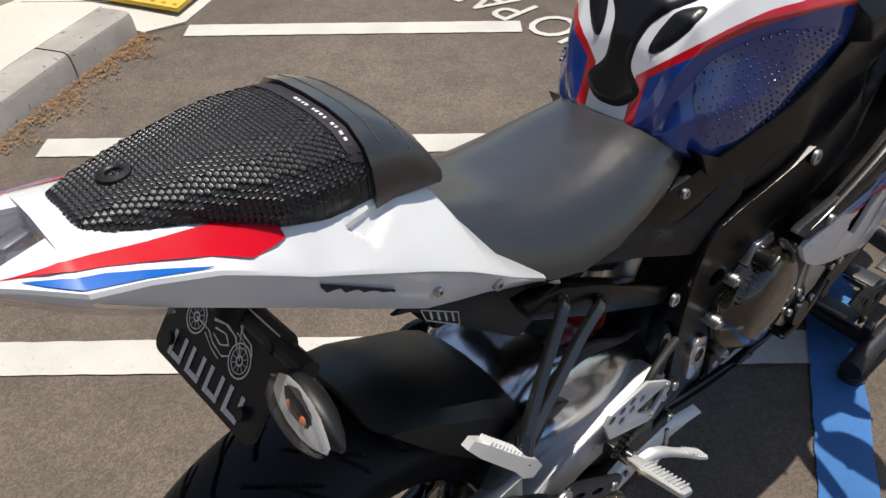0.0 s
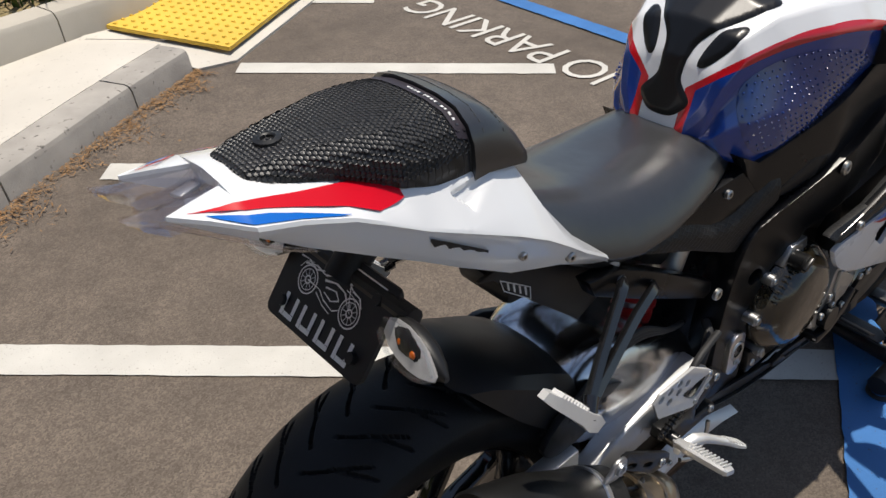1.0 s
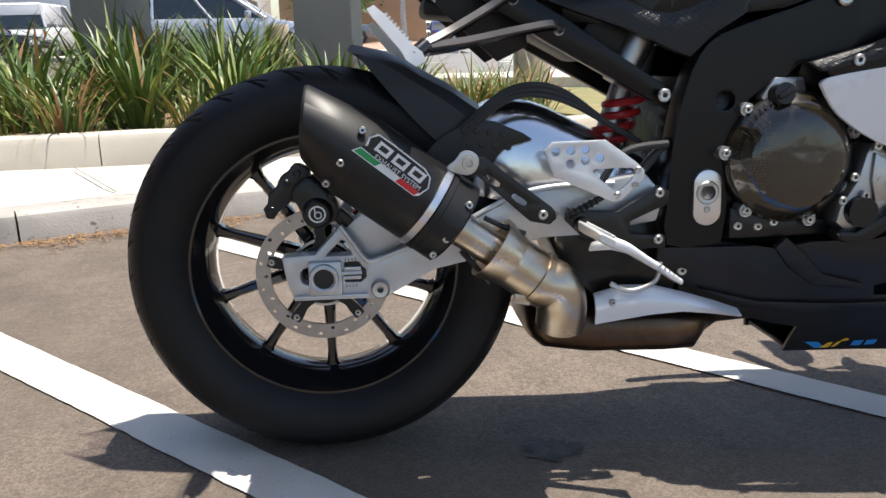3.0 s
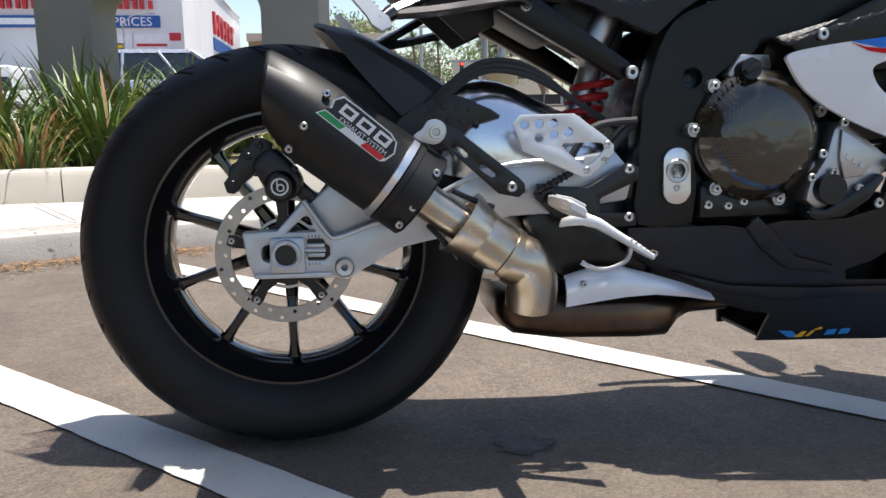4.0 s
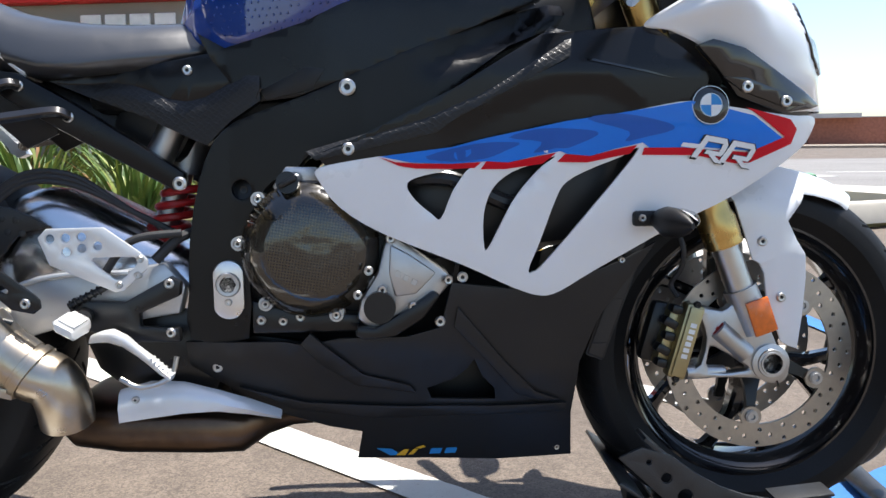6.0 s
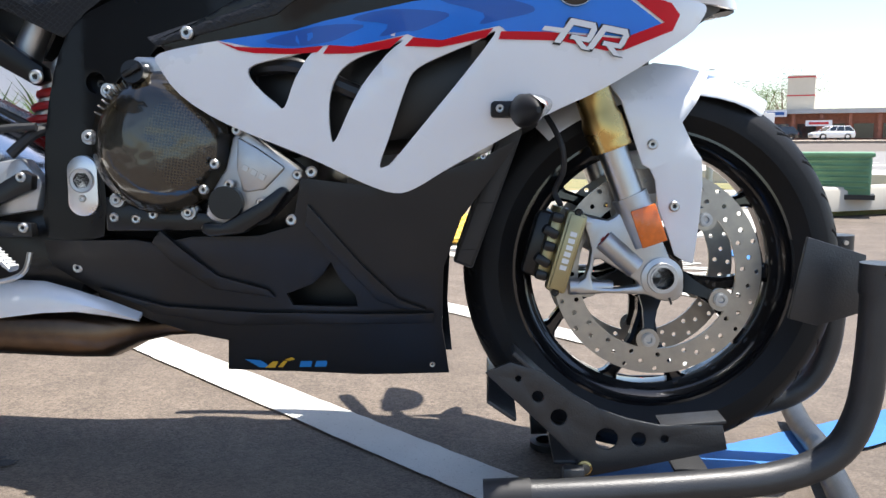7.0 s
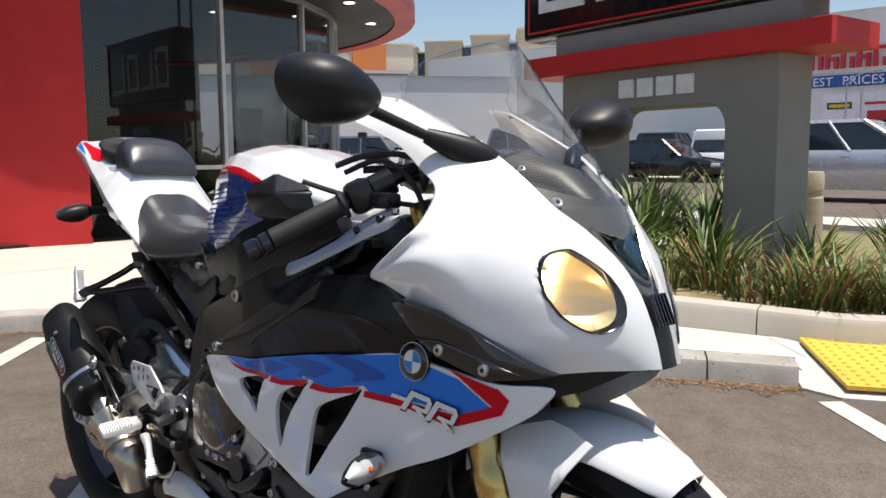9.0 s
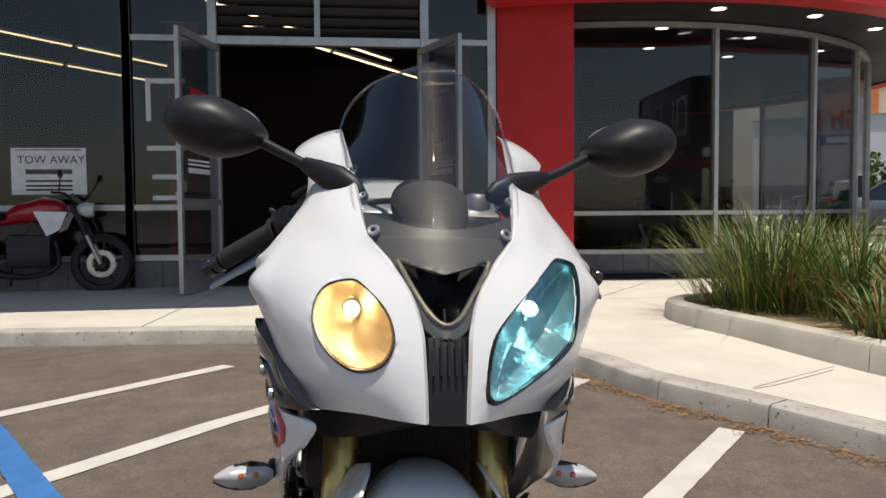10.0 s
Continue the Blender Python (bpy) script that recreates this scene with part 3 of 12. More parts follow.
part("portal", bm, STUCCO_GREY, sg, "grey stucco portal", smooth=False)
part("red_beam", box(bmesh.new(), (0, 0, 1.69), (3.1, 0.66, 0.18), bev=0.006), SIGN_RED, sg, "red painted beam", smooth=False)
part("neck", box(bmesh.new(), (0, 0, 1.87), (2.5, 0.36, 0.18), bev=0.006), STUCCO_GREY, sg, smooth=False)
board = part("board", box(bmesh.new(), (0, 0, 2.6), (3.4, 0.42, 1.28), bev=0.05, seg=3), SIGN_BLACK, sg, "black sign board with rounded edges")
bm = bmesh.new()
for a, b in (((-1.6, 2.03), (1.6, 2.03)), ((1.6, 2.03), (1.6, 3.17)), ((1.6, 3.17), (-1.6, 3.17)), ((-1.6, 3.17), (-1.6, 2.03))):
    rod(bm, (a[0], -0.212, a[1]), (b[0], -0.212, b[1]), 0.011, seg=6)
part("red_outline", bm, SIGN_RED, board, "thin red outline")
for i, (x0, x1) in enumerate(((-1.45, -0.85), (-0.7, -0.15), (0.0, 0.55), (0.7, 1.4))):
    bm = bmesh.new()
    box(bm, ((x0 + x1) / 2, -0.214, 2.24), (x1 - x0, 0.02, 0.09))
    box(bm, (x0 + 0.05, -0.2135, 2.55), (0.1, 0.019, 0.7))
    if i % 2 == 0:
        box(bm, (x1 - 0.05, -0.2132, 2.55), (0.1, 0.018, 0.7))
        box(bm, ((x0 + x1) / 2, -0.2142, 2.88), (x1 - x0, 0.0205, 0.09))
    part("white_shape", bm, SIGN_WHITE, board, "white block shape", smooth=False)
for i in range(4):
    bm = bmesh.new()
    box(bm, (-0.32 + i * 0.205, -0.232, 1.44), (0.17, 0.024, 0.15), bev=0.008)
    part("number_bar", bm, SIGN_WHITE, sg, "raised white bar", smooth=False)


# ---- the shop ----
FRAME = material("mill_aluminium", (0.5, 0.5, 0.5), 0.42, metal=0.8, vary=0.12, scale=8, bump=0.05, bscale=200)
SHOPGLASS = glass("shop_glass", (0.62, 0.64, 0.65))
TILE = material("grey_tile", (0.19, 0.185, 0.18), 0.6, vary=0.15, scale=7)
# near-black room surfaces: the shade indoors is put into their colour
SHADED_ROOM = material("shaded_interior", (0.035, 0.033, 0.032), 0.9, vary=0.2, scale=0.6)
SHADED_FLOOR = material("shaded_shop_floor", (0.03, 0.029, 0.027), 0.9, vary=0.2, scale=1.2, spec=0.05)
FASCIA_RED = material("red_fascia", (0.5, 0.015, 0.02), 0.42, vary=0.06, scale=2)
PANEL_DARK = material("charcoal_panel", (0.045, 0.048, 0.052), 0.4, metal=0.3, vary=0.1, scale=1.5)
SOFFIT = material("black_soffit", (0.012, 0.012, 0.012), 0.6, vary=0.2, scale=2)
BANNER = material("red_banner", (0.45, 0.01, 0.02), 0.6, vary=0.1, scale=3)
TUBE_LIGHT = lamp("tube_light", (1.0, 0.78, 0.42), 3.0)
SPOT_LIGHT = lamp("downlight", (1.0, 0.93, 0.8), 6.0)
Z0 = KH + 0.03


def fbox(bm, x0, x1, y0, y1, z0, z1, bev=0.0):
    return box(bm, ((x0 + x1) / 2, (y0 + y1) / 2, (z0 + z1) / 2), (x1 - x0, y1 - y0, z1 - z0), bev=bev)


FX = -6.3
# walls, floor and ceiling coloured dark to stand for the unlit room
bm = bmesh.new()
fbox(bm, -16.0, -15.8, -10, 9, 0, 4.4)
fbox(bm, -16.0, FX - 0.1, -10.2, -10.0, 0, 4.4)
tagged(part("wall_interior", bm, SHADED_ROOM, smooth=False), "interior walls of the shop, room shade put into their colour", "wall", kind="structure")
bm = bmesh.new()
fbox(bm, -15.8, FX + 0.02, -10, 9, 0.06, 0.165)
tagged(part("floor", bm, SHADED_FLOOR, smooth=False), "matt shop floor, room shade put into its colour", "floor", kind="structure")
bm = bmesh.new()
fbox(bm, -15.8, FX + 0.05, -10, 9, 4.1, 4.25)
tagged(part("ceiling", bm, SHADED_ROOM, smooth=False), "shop ceiling, room shade put into its colour", "ceiling", kind="structure")
# base wall with tiles under the glazing
for ya, yb in ((-9.9, -2.36), (-2.30, -1.44), (0.78, 1.48)):
    w = tagged(empty("base_wall"), "low base wall of grey tiles below the shop glazing", "wall", kind="structure")
    part("wall_core", fbox(bmesh.new(), FX - 0.06, FX + 0.02, ya, yb, 0.08, 0.42), JOINT, w, smooth=False)
    n = max(2, round((yb - ya) / 0.3))
    for i in range(n):
        t = (yb - ya) / n
        part("tile", fbox(bmesh.new(), FX + 0.02, FX + 0.032, ya + i * t + 0.004, ya + (i + 1) * t - 0.004, 0.12, 0.405), TILE, w, smooth=False)


def storefront(name, label, ya, yb, zs, ztop, mulls):
    e = tagged(empty(name), label, "window", kind="structure")
    for y in mulls:
        part("mullion", fbox(bmesh.new(), FX - 0.05, FX + 0.05, y - 0.045, y + 0.045, 0.42, ztop, 0.004), FRAME, e, smooth=False)
    for z in zs:
        for a, b in zip(mulls, mulls[1:]):
            part("rail", fbox(bmesh.new(), FX - 0.04, FX + 0.04, a + 0.045, b - 0.045, z - 0.03, z + 0.03), FRAME, e, smooth=False)
    zz = sorted([*zs, ztop])
    for a, b in zip(mulls, mulls[1:]):
        for z0, z1 in zip(zz, zz[1:]):
            part("pane", fbox(bmesh.new(), FX - 0.004, FX + 0.004, a + 0.045, b - 0.045, z0 + 0.03, z1 - 0.03), SHOPGLASS, e, smooth=False)
    return e


storefront("window_1", "shop window in aluminium frame with wide panes", -9.9, -2.33, (0.45, 0.98), 4.1, [-9.9, -7.6, -5.0, -2.33])
storefront("window_2", "narrow side window beside the shop door", -2.33, -1.44, (0.45, 0.98, 2.74), 4.1, [-2.33, -1.46])
storefront("window_3", "narrow side window beside the shop door", 0.75, 1.5, (0.45, 0.98, 2.74), 4.1, [0.77, 1.5])
# louvred transom over the doors
lv = tagged(empty("transom"), "aluminium transom with dark louvres over the doors", "louvre", kind="structure")
part("head_rail", fbox(bmesh.new(), FX - 0.06, FX + 0.06, -1.41, 0.72, 2.68, 2.77, 0.004), FRAME, lv, smooth=False)
part("post", fbox(bmesh.new(), FX - 0.04, FX + 0.04, -0.4, -0.34, 2.77, 4.1), FRAME, lv, smooth=False)
for i in range(11):
    part("slat", box(bmesh.new(), (FX - 0.02, -0.345, 2.83 + i * 0.11), (0.012, 2.11, 0.1), Matrix.Rotation(radians(35), 4, "Y")), SOFFIT, lv, smooth=False)


def door_leaf(name, hinge, tip, label):
    """A glazed leaf from its hinge to its free edge."""
    h, t = Vector((*hinge, 0)), Vector((*tip, 0))
    ex = (t - h).normalized()
    W = (t - h).length
    e = tagged(empty(name, basis((hinge[0], hinge[1], Z0), ex, Vector((0, 0, 1)).cross(ex), (0, 0, 1))), label, "door", kind="structure")
    for x in (0.03, W - 0.03):
        part("stile", box(bmesh.new(), (x, 0, 1.28), (0.06, 0.045, 2.5), bev=0.004), FRAME, e, smooth=False)
    for z, hh in ((0.16, 0.28), (0.9, 0.06), (2.5, 0.07)):
        part("door_rail", box(bmesh.new(), (W / 2, 0, z), (W - 0.12, 0.042, hh)), FRAME, e, smooth=False)
    part("pane", box(bmesh.new(), (W / 2, 0, 1.4), (W - 0.12, 0.008, 2.15)), SHOPGLASS, e, smooth=False)
    bm = bmesh.new()
    rod(bm, (0.1, -0.06, 0.98), (W - 0.08, -0.06, 0.98), 0.015)
    part("push_bar", bm, STEEL, e)
    # vinyl notices on the glass
    for z, hh, k in ((1.75, 0.5, 0), (1.3, 0.02, 1), (1.26, 0.02, 1), (1.2, 0.05, 1)):
        part("notice", box(bmesh.new(), (W * 0.55, 0.007, z), (W * (0.35 if not k else 0.5), 0.003, hh)), BANNER if not k else SIGN_WHITE, e, smooth=False)
    return e


door_leaf("door_1", (-6.28, -1.40), (-5.3, -1.63), "open glazed aluminium shop door")
door_leaf("door_2", (-6.28, 0.71), (-5.42, 1.04), "open glazed aluminium shop door")
# vinyl block shapes on the side pane
vin = tagged(empty("window_graphic"), "pale vinyl block shapes on the shop window", "window graphic")
for z, y0, y1, hh in ((2.3, -2.15, -1.75, 0.05), (2.08, -2.15, -2.1, 0.4), (1.6, -2.15, -1.75, 0.05), (1.3, -2.1, -1.75, 0.05), (1.2, -1.8, -1.75, 0.24), (1.08, -2.1, -1.75, 0.05)):
    part("stroke", fbox(bmesh.new(), FX + 0.006, FX + 0.009, y0, y1, z - hh / 2, z + hh / 2), SIGN_WHITE, vin, smooth=False)
# notice in the window
nt = thing("notice_sign", "white tow away notice with dark border in the shop window", "sign")
part("sheet", fbox(bmesh.new(), FX + 0.006, FX + 0.012, -3.5, -2.76, 1.12, 1.6), SIGN_WHITE, nt, smooth=False)
part("sign_words", fbox(bmesh.new(), FX + 0.0125, FX + 0.0135, -3.46, -2.80, 1.575, 1.585), SIGN_BLACK, nt, smooth=False)
NM = basis((FX + 0.013, -3.44, 1.44), (0, 1, 0), (0, 0, 1), (1, 0, 0))
letters("words", "TOW AWAY", SIGN_BLACK, 0.115, NM, 0.001, spacing=1.02, parent=nt)
for i, z in enumerate((1.33, 1.25, 1.2, 1.16)):
    part("text_bar", fbox(bmesh.new(), FX + 0.0125, FX + 0.0135, -3.36, -2.9, z, z + (0.05 if i == 0 else 0.02)), SIGN_BLACK, nt, smooth=False)

# red column at the end of the straight front
CD = Vector((0.237, 0.972, 0))
cm = basis((-6.24, 1.98, 0), Vector((CD.y, -CD.x, 0)), CD, (0, 0, 1))
bm = box(bmesh.new(), (-0.4, 0, 1.65), (0.8, 0.84, 3.1), bev=0.006)
col = part("column", bm, STUCCO_RED, smooth=False)
col.matrix_world = cm
tagged(col, "red painted stucco column beside the shop door", "column", kind="structure")

# curved glazing and canopy
CC = Vector((-11.4, 3.8, 0))


def ring_wall(prof, a0, a1, n, mat, name, parent=None):
    bm = bmesh.new()
    rings = []
    for i in range(n + 1):
        a = a0 + (a1 - a0) * i / n
        rings.append([CC + Vector((r * math.cos(a), r * math.sin(a), z)) for r, z in prof])
    loft(bm, rings, closed=True)
    bmesh.ops.recalc_face_normals(bm, faces=bm.faces[:])
    return part(name, bm, mat, parent)


GR = 4.62
A0_, A1_ = -0.33, 1.9
cg = tagged(empty("window_4"), "curved shop glazing with slim dark mullions", "window", kind="structure")
ring_wall([(GR - .08, 0.08), (GR + .03, 0.08), (GR + .03, 0.40), (GR - .08, 0.40)], A0_, A1_, 48, TILE, "base_wall", cg)
for i in range(20):
    a = A0_ + (i + 0.5) * 0.065
    if a < 1.0:
        t = part("tile", box(bmesh.new(), (0, 0, 0), (0.012, 0.29, 0.2), bev=0.003), TILE, cg, smooth=False)
        t.matrix_world = Matrix.Translation(CC + Vector(((GR + .036) * math.cos(a), (GR + .036) * math.sin(a), 0.29))) @ Matrix.Rotation(a, 4, "Z")
for z, h in ((0.42, 0.05), (0.88, 0.05), (3.1, 0.06)):
    ring_wall([(GR - .035, z - h / 2), (GR + .035, z - h / 2), (GR + .035, z + h / 2), (GR - .035, z + h / 2)], A0_, A1_, 48, FRAME, "rail", cg)
ma = [A0_, 0.11, 0.45, 0.72, 0.98, 1.25, 1.55, A1_]
for i, a in enumerate(ma):
    w = part("mullion", box(bmesh.new(), (0, 0, 1.76), (0.1, 0.055, 2.66), bev=0.004), FRAME, cg, smooth=False)
    w.matrix_world = Matrix.Translation(CC + Vector((GR * math.cos(a), GR * math.sin(a), 0))) @ Matrix.Rotation(a, 4, "Z")
for a, b in zip(ma, ma[1:]):
    for z0, z1 in ((0.45, 0.855), (0.905, 3.07)):
        p0, p1 = [CC + Vector((GR * math.cos(q), GR * math.sin(q), 0)) for q in (a, b)]
        ex = (p1 - p0).normalized()
        q = part("pane", box(bmesh.new(), (0, 0, (z0 + z1) / 2), ((p1 - p0).length - 0.05, 0.008, z1 - z0)), SHOPGLASS, cg, smooth=False)
        q.matrix_world = basis((p0 + p1) / 2, ex, Vector((0, 0, 1)).cross(ex), (0, 0, 1))
CR = 5.9
cn = tagged(empty("canopy"), "round canopy with red fascia and charcoal panels above", "canopy", kind="structure")
ring_wall([(CR - .32, 3.12), (CR, 3.12), (CR, 3.34), (CR - .32, 3.34)], -0.42, 2.4, 90, FASCIA_RED, "red_fascia", cn)
ring_wall([(0.5, 3.15), (CR - .32, 3.15), (CR - .32, 3.3), (0.5, 3.3)], -0.42, 2.4, 60, SOFFIT, "soffit", cn)
for i in range(30):
    a = -0.42 + i * 2.82 / 30
    ring_wall([(CR - .6, 3.34), (CR - .25, 3.34), (CR - .25, 5.2), (CR - .6, 5.2)], a + 0.002, a + 2.82 / 30 - 0.002, 3, PANEL_DARK, "panel", cn)
ring_wall([(0.5, 3.34), (CR - .62, 3.34), (CR - .62, 5.1), (0.5, 5.1)], -0.42, 2.4, 40, SOFFIT, "core", cn)
dl = thing("downlight", "round recessed downlight under the canopy", "ceiling light", "canopy downlights")
bm = bmesh.new()
lathe(bm, [(0.075, 0.0), (0.095, -0.004), (0.1, 0.0), (0.1, 0.02)], 20)
part("rim", bm, ALU, dl)
bm = bmesh.new()
bmesh.ops.create_circle(bm, cap_ends=True, radius=0.075, segments=20, matrix=Matrix.Translation((0, 0, -0.0015)))
part("bulb", bm, SPOT_LIGHT, dl, "glowing lens")
spots = [(5.2, 0.05), (5.2, 0.3), (5.15, 0.55), (4.2, 0.0), (4.0, 0.35), (4.1, 0.75), (3.0, 0.1), (3.0, 0.6), (5.2, 0.9)]
for i, (r, a) in enumerate(spots):
    m = Matrix.Translation(CC + Vector((r * math.cos(a), r * math.sin(a), 3.149)))
    if i == 0:
        dl.matrix_world = m
    else:
        copy_thing(dl, m)
# unseen overhang, added to shade the walk before the doors
bm = bmesh.new()
slab(bm, [(-6.3, -10.0), (-3.55, -10.0), (-3.45, -3.5), (-3.55, -0.8), (-4.0, 0.3), (-4.9, 1.2), (-5.9, 1.7), (-6.3, 1.7)], 4.15, 4.4)
tagged(part("overhang", bm, SOFFIT, smooth=False), "dark flat overhang added out of view to shade the walk", "canopy", kind="structure")
# straight parapet over the doors
bm = bmesh.new()
fbox(bm, FX - 0.3, FX + 0.1, -10.0, 1.56, 4.1, 5.2)
tagged(part("parapet", bm, PANEL_DARK, smooth=False), "charcoal panelled parapet above the shop doors", "wall", kind="structure")
bm = bmesh.new()
fbox(bm, -16.0, FX, -10.0, 9.0, 4.4, 4.6)
tagged(part("roof", bm, PANEL_DARK, smooth=False), "flat dark roof of the shop", "roof", kind="structure")
# interior tube lights, in slanting rows
tl_ = thing("tube_lamp", "long warm fluorescent tube lamp under the dark ceiling", "ceiling light", "shop tube lamps")
part("housing", box(bmesh.new(), (0, 0, 0.03), (2.4, 0.09, 0.05)), WHITE_WALL, tl_, smooth=False)
bm = bmesh.new()
rod(bm, (-1.18, 0, 0), (1.18, 0, 0), 0.02, seg=8)
part("tube", bm, TUBE_LIGHT, tl_, "glowing tube")
k = 0
for row, (x0, y0) in enumerate(((-8.6, -6.6), (-7.4, -2.6), (-10.8, -1.0), (-12.5, -6.0))):
    for j in range(3):
        m = Matrix.Translation((x0 - j * 2.1, y0 + j * 1.35, 3.7)) @ Matrix.Rotation(math.atan2(1.35, -2.1), 4, "Z")
        if k == 0:
            tl_.matrix_world = m
        else:
            copy_thing(tl_, m)
        k += 1
# red banners and shelves inside
for y, x, w, z0, z1 in ((-1.85, -6.75, 0.34, 0.15, 3.0), (1.15, -6.9, 0.42, 0.15, 2.9), (-6.4, -9.5, 0.9, 0.5, 2.6)):
    b = thing("banner", "tall red fabric banner inside the shop", "banner", "shop banners")
    part("cloth", fbox(bmesh.new(), x - 0.01, x + 0.01, y - w / 2, y + w / 2, z0, z1), BANNER, b, smooth=False)
    bm = bmesh.new()
    rod(bm, (x, y - w / 2 - .03, z1 + .01), (x, y + w / 2 + .03, z1 + .01), 0.012, seg=8)
    part("bar", bm, FRAME, b)
    bm = bmesh.new()
    rod(bm, (x, y, 0.115), (x, y, z1), 0.012, seg=8)
    rod(bm, (x, y, 0.115), (x, y, 0.13), 0.2, seg=16)
    part("stand", bm, FRAME, b)

# ---- street furniture ----
POLE = material("galvanised", (0.42, 0.43, 0.44), 0.5, metal=0.6, vary=0.15, scale=9)
BEIGE_CONC = material("exposed_concrete", (0.48, 0.4, 0.3), 0.9, vary=0.15, scale=9, bump=0.6, bscale=120, speck=(0.3, 0.25, 0.2), speck_scale=150)
YELLOW = material("yellow_sleeve", (0.75, 0.5, 0.02), 0.5, vary=0.1, scale=8)
SIGNAL = material("signal_black", (0.015, 0.015, 0.016), 0.5)
GREEN_BOX = material("green_enamel", (0.13, 0.27, 0.15), 0.5, vary=0.12, scale=4)
GREEN_SIGN = material("green_sign", (0.01, 0.25, 0.12), 0.5)
RED_LAMP = lamp("red_signal", (1.0, 0.03, 0.02), 4.0)
ROAD = material("street_asphalt", (0.2, 0.19, 0.18), 0.85, vary=0.15, scale=0.5, bump=0.4, bscale=80, speck=(0.3, 0.28, 0.26), speck_scale=60)
WALK = material("street_walk", (0.6, 0.56, 0.5), 0.85, vary=0.12, scale=0.8)
BRICKPAVE = material("tan_paving", (0.4, 0.26, 0.18), 0.9, vary=0.15, scale=1.2)
ASPH_LIGHT = material("lot_asphalt", (0.27, 0.22, 0.17), 0.9, vary=0.12, scale=0.4)


def flat(name, pts, z0, z1, mat, label, cat, kind="structure"):
    return tagged(part(name, slab(bmesh.new(), pts, z0, z1), mat, smooth=False), label, cat, kind=kind)


flat("road", [(-90, 10.9), (3.2, 10.9), (5.5, 9.0), (8.5, 5.0), (11, -60), (45, -60), (40, 25.5), (-90, 25.5)], -0.12, 0.02, ROAD, "pale worn street asphalt", "road")
flat("road_side", [(3.0, 25.5), (10, 25.5), (11, 400), (5, 400)], -0.12, 0.021, ROAD, "side street running off into the distance", "road")
flat("street_walk", [(-90, 9.9), (1.2, 9.6), (3.9, 8.6), (5.5, 7.2), (6.5, 4.0), (8.5, 5.0), (5.5, 9.0), (3.2, 10.9), (-90, 10.9)], -0.1, 0.1, WALK, "pale concrete street pavement", "pavement")
flat("far_walk", [(-90, 25.6), (2.6, 25.6), (2.9, 28), (-90, 28)], -0.1, 0.16, WALK, "pale kerb and walk across the street", "pavement")
flat("far_paving", [(-2.0, 28.1), (2.9, 28.1), (4.6, 60), (0.0, 60)], -0.1, 0.17, BRICKPAVE, "tan paved corner across the street", "pavement")
flat("far_lot", [(-90, 28.1), (-2.1, 28.1), (-2.1, 60), (-90, 60)], -0.1, 0.1, ASPH_LIGHT, "sunlit tan parking lot across the street", "ground")
flat("far_lot", [(15, 76), (75, 66), (75, 140), (17, 140)], -0.1, 0.12, ASPH_LIGHT, "sunlit tan parking lot by the stores", "ground")
for i in range(8):
    y = 12.2 + i * 1.6
    flat("crosswalk_bar", [(2.6 + i * 0.06, y), (8.2 + i * 0.1, y), (8.2 + i * 0.1, y + 0.55), (2.6 + i * 0.06, y + 0.55)], 0, 0.026, LINE_WHITE, "white crosswalk bar on the street", "road marking")
flat("lane_line", [(-60, 17.5), (1.5, 17.5), (1.5, 17.62), (-60, 17.62)], 0, 0.025, LINE_WHITE, "white lane line on the street", "road marking")
flat("lane_line", [(9, 14.0), (40, 14.0), (40, 14.15), (9, 14.15)], 0, 0.0255, LINE_WHITE, "white lane line on the street", "road marking")


def bollard(x, y, r, h, z=0.18):
    b = thing("bollard", "tan exposed concrete bollard with a grooved head", "bollard", "bollards", Matrix.Translation((x, y, z)))
    bm = bmesh.new()
    lathe(bm, [(0.001, -.05), (r, -.05), (r, h * 0.66), (r * 0.86, h * 0.69), (r * 0.86, h * 0.74), (r, h * 0.77), (r, h - 0.03), (r * 0.9, h), (0.001, h)], 24)
    part("shaft", bm, BEIGE_CONC, b)
    return b


bollard(-0.97, 7.5, 0.12, 0.78, 0.02)


def signal_head(parent, c, w=0.32, lit=0, face=(0, -1, 0), n=3):
    """A housing with n hooded lenses, facing one way."""
    f = Vector(face)
    sx = Vector((-f.y, f.x, 0))
    M = basis(c, sx, f, (0, 0, 1))
    bm = bmesh.new()
    box(bm, (0, 0, 0), (w, w * 0.7, w * n), bev=0.02)
    bm.transform(M)
    h = part("signal_head", bm, SIGNAL, parent, "black signal head")
    for i in range(n):
        z = (n - 1) * w / 2 - i * w
        bm = bmesh.new()
        lathe(bm, [(w * 0.4, 0.0), (w * 0.4, w * 0.75), (w * 0.38, w * 0.75), (w * 0.38, 0.0)], 14, Matrix.Translation((0, w * 0.35, z)) @ Matrix.Rotation(radians(-90), 4, "X"), arc=None)
        bm.transform(M)
        part("hood", bm, SIGNAL, h)
        bm = bmesh.new()
        bmesh.ops.create_circle(bm, cap_ends=True, radius=w * 0.36, segments=14, matrix=Matrix.Translation((0, w * 0.36, z)) @ Matrix.Rotation(radians(-90), 4, "X"))
        bm.transform(M)
        part("lens", bm, RED_LAMP if i == 0 and lit else BLACK_GLOSS, h, "red signal lens" if i == 0 and lit else "dark lens")


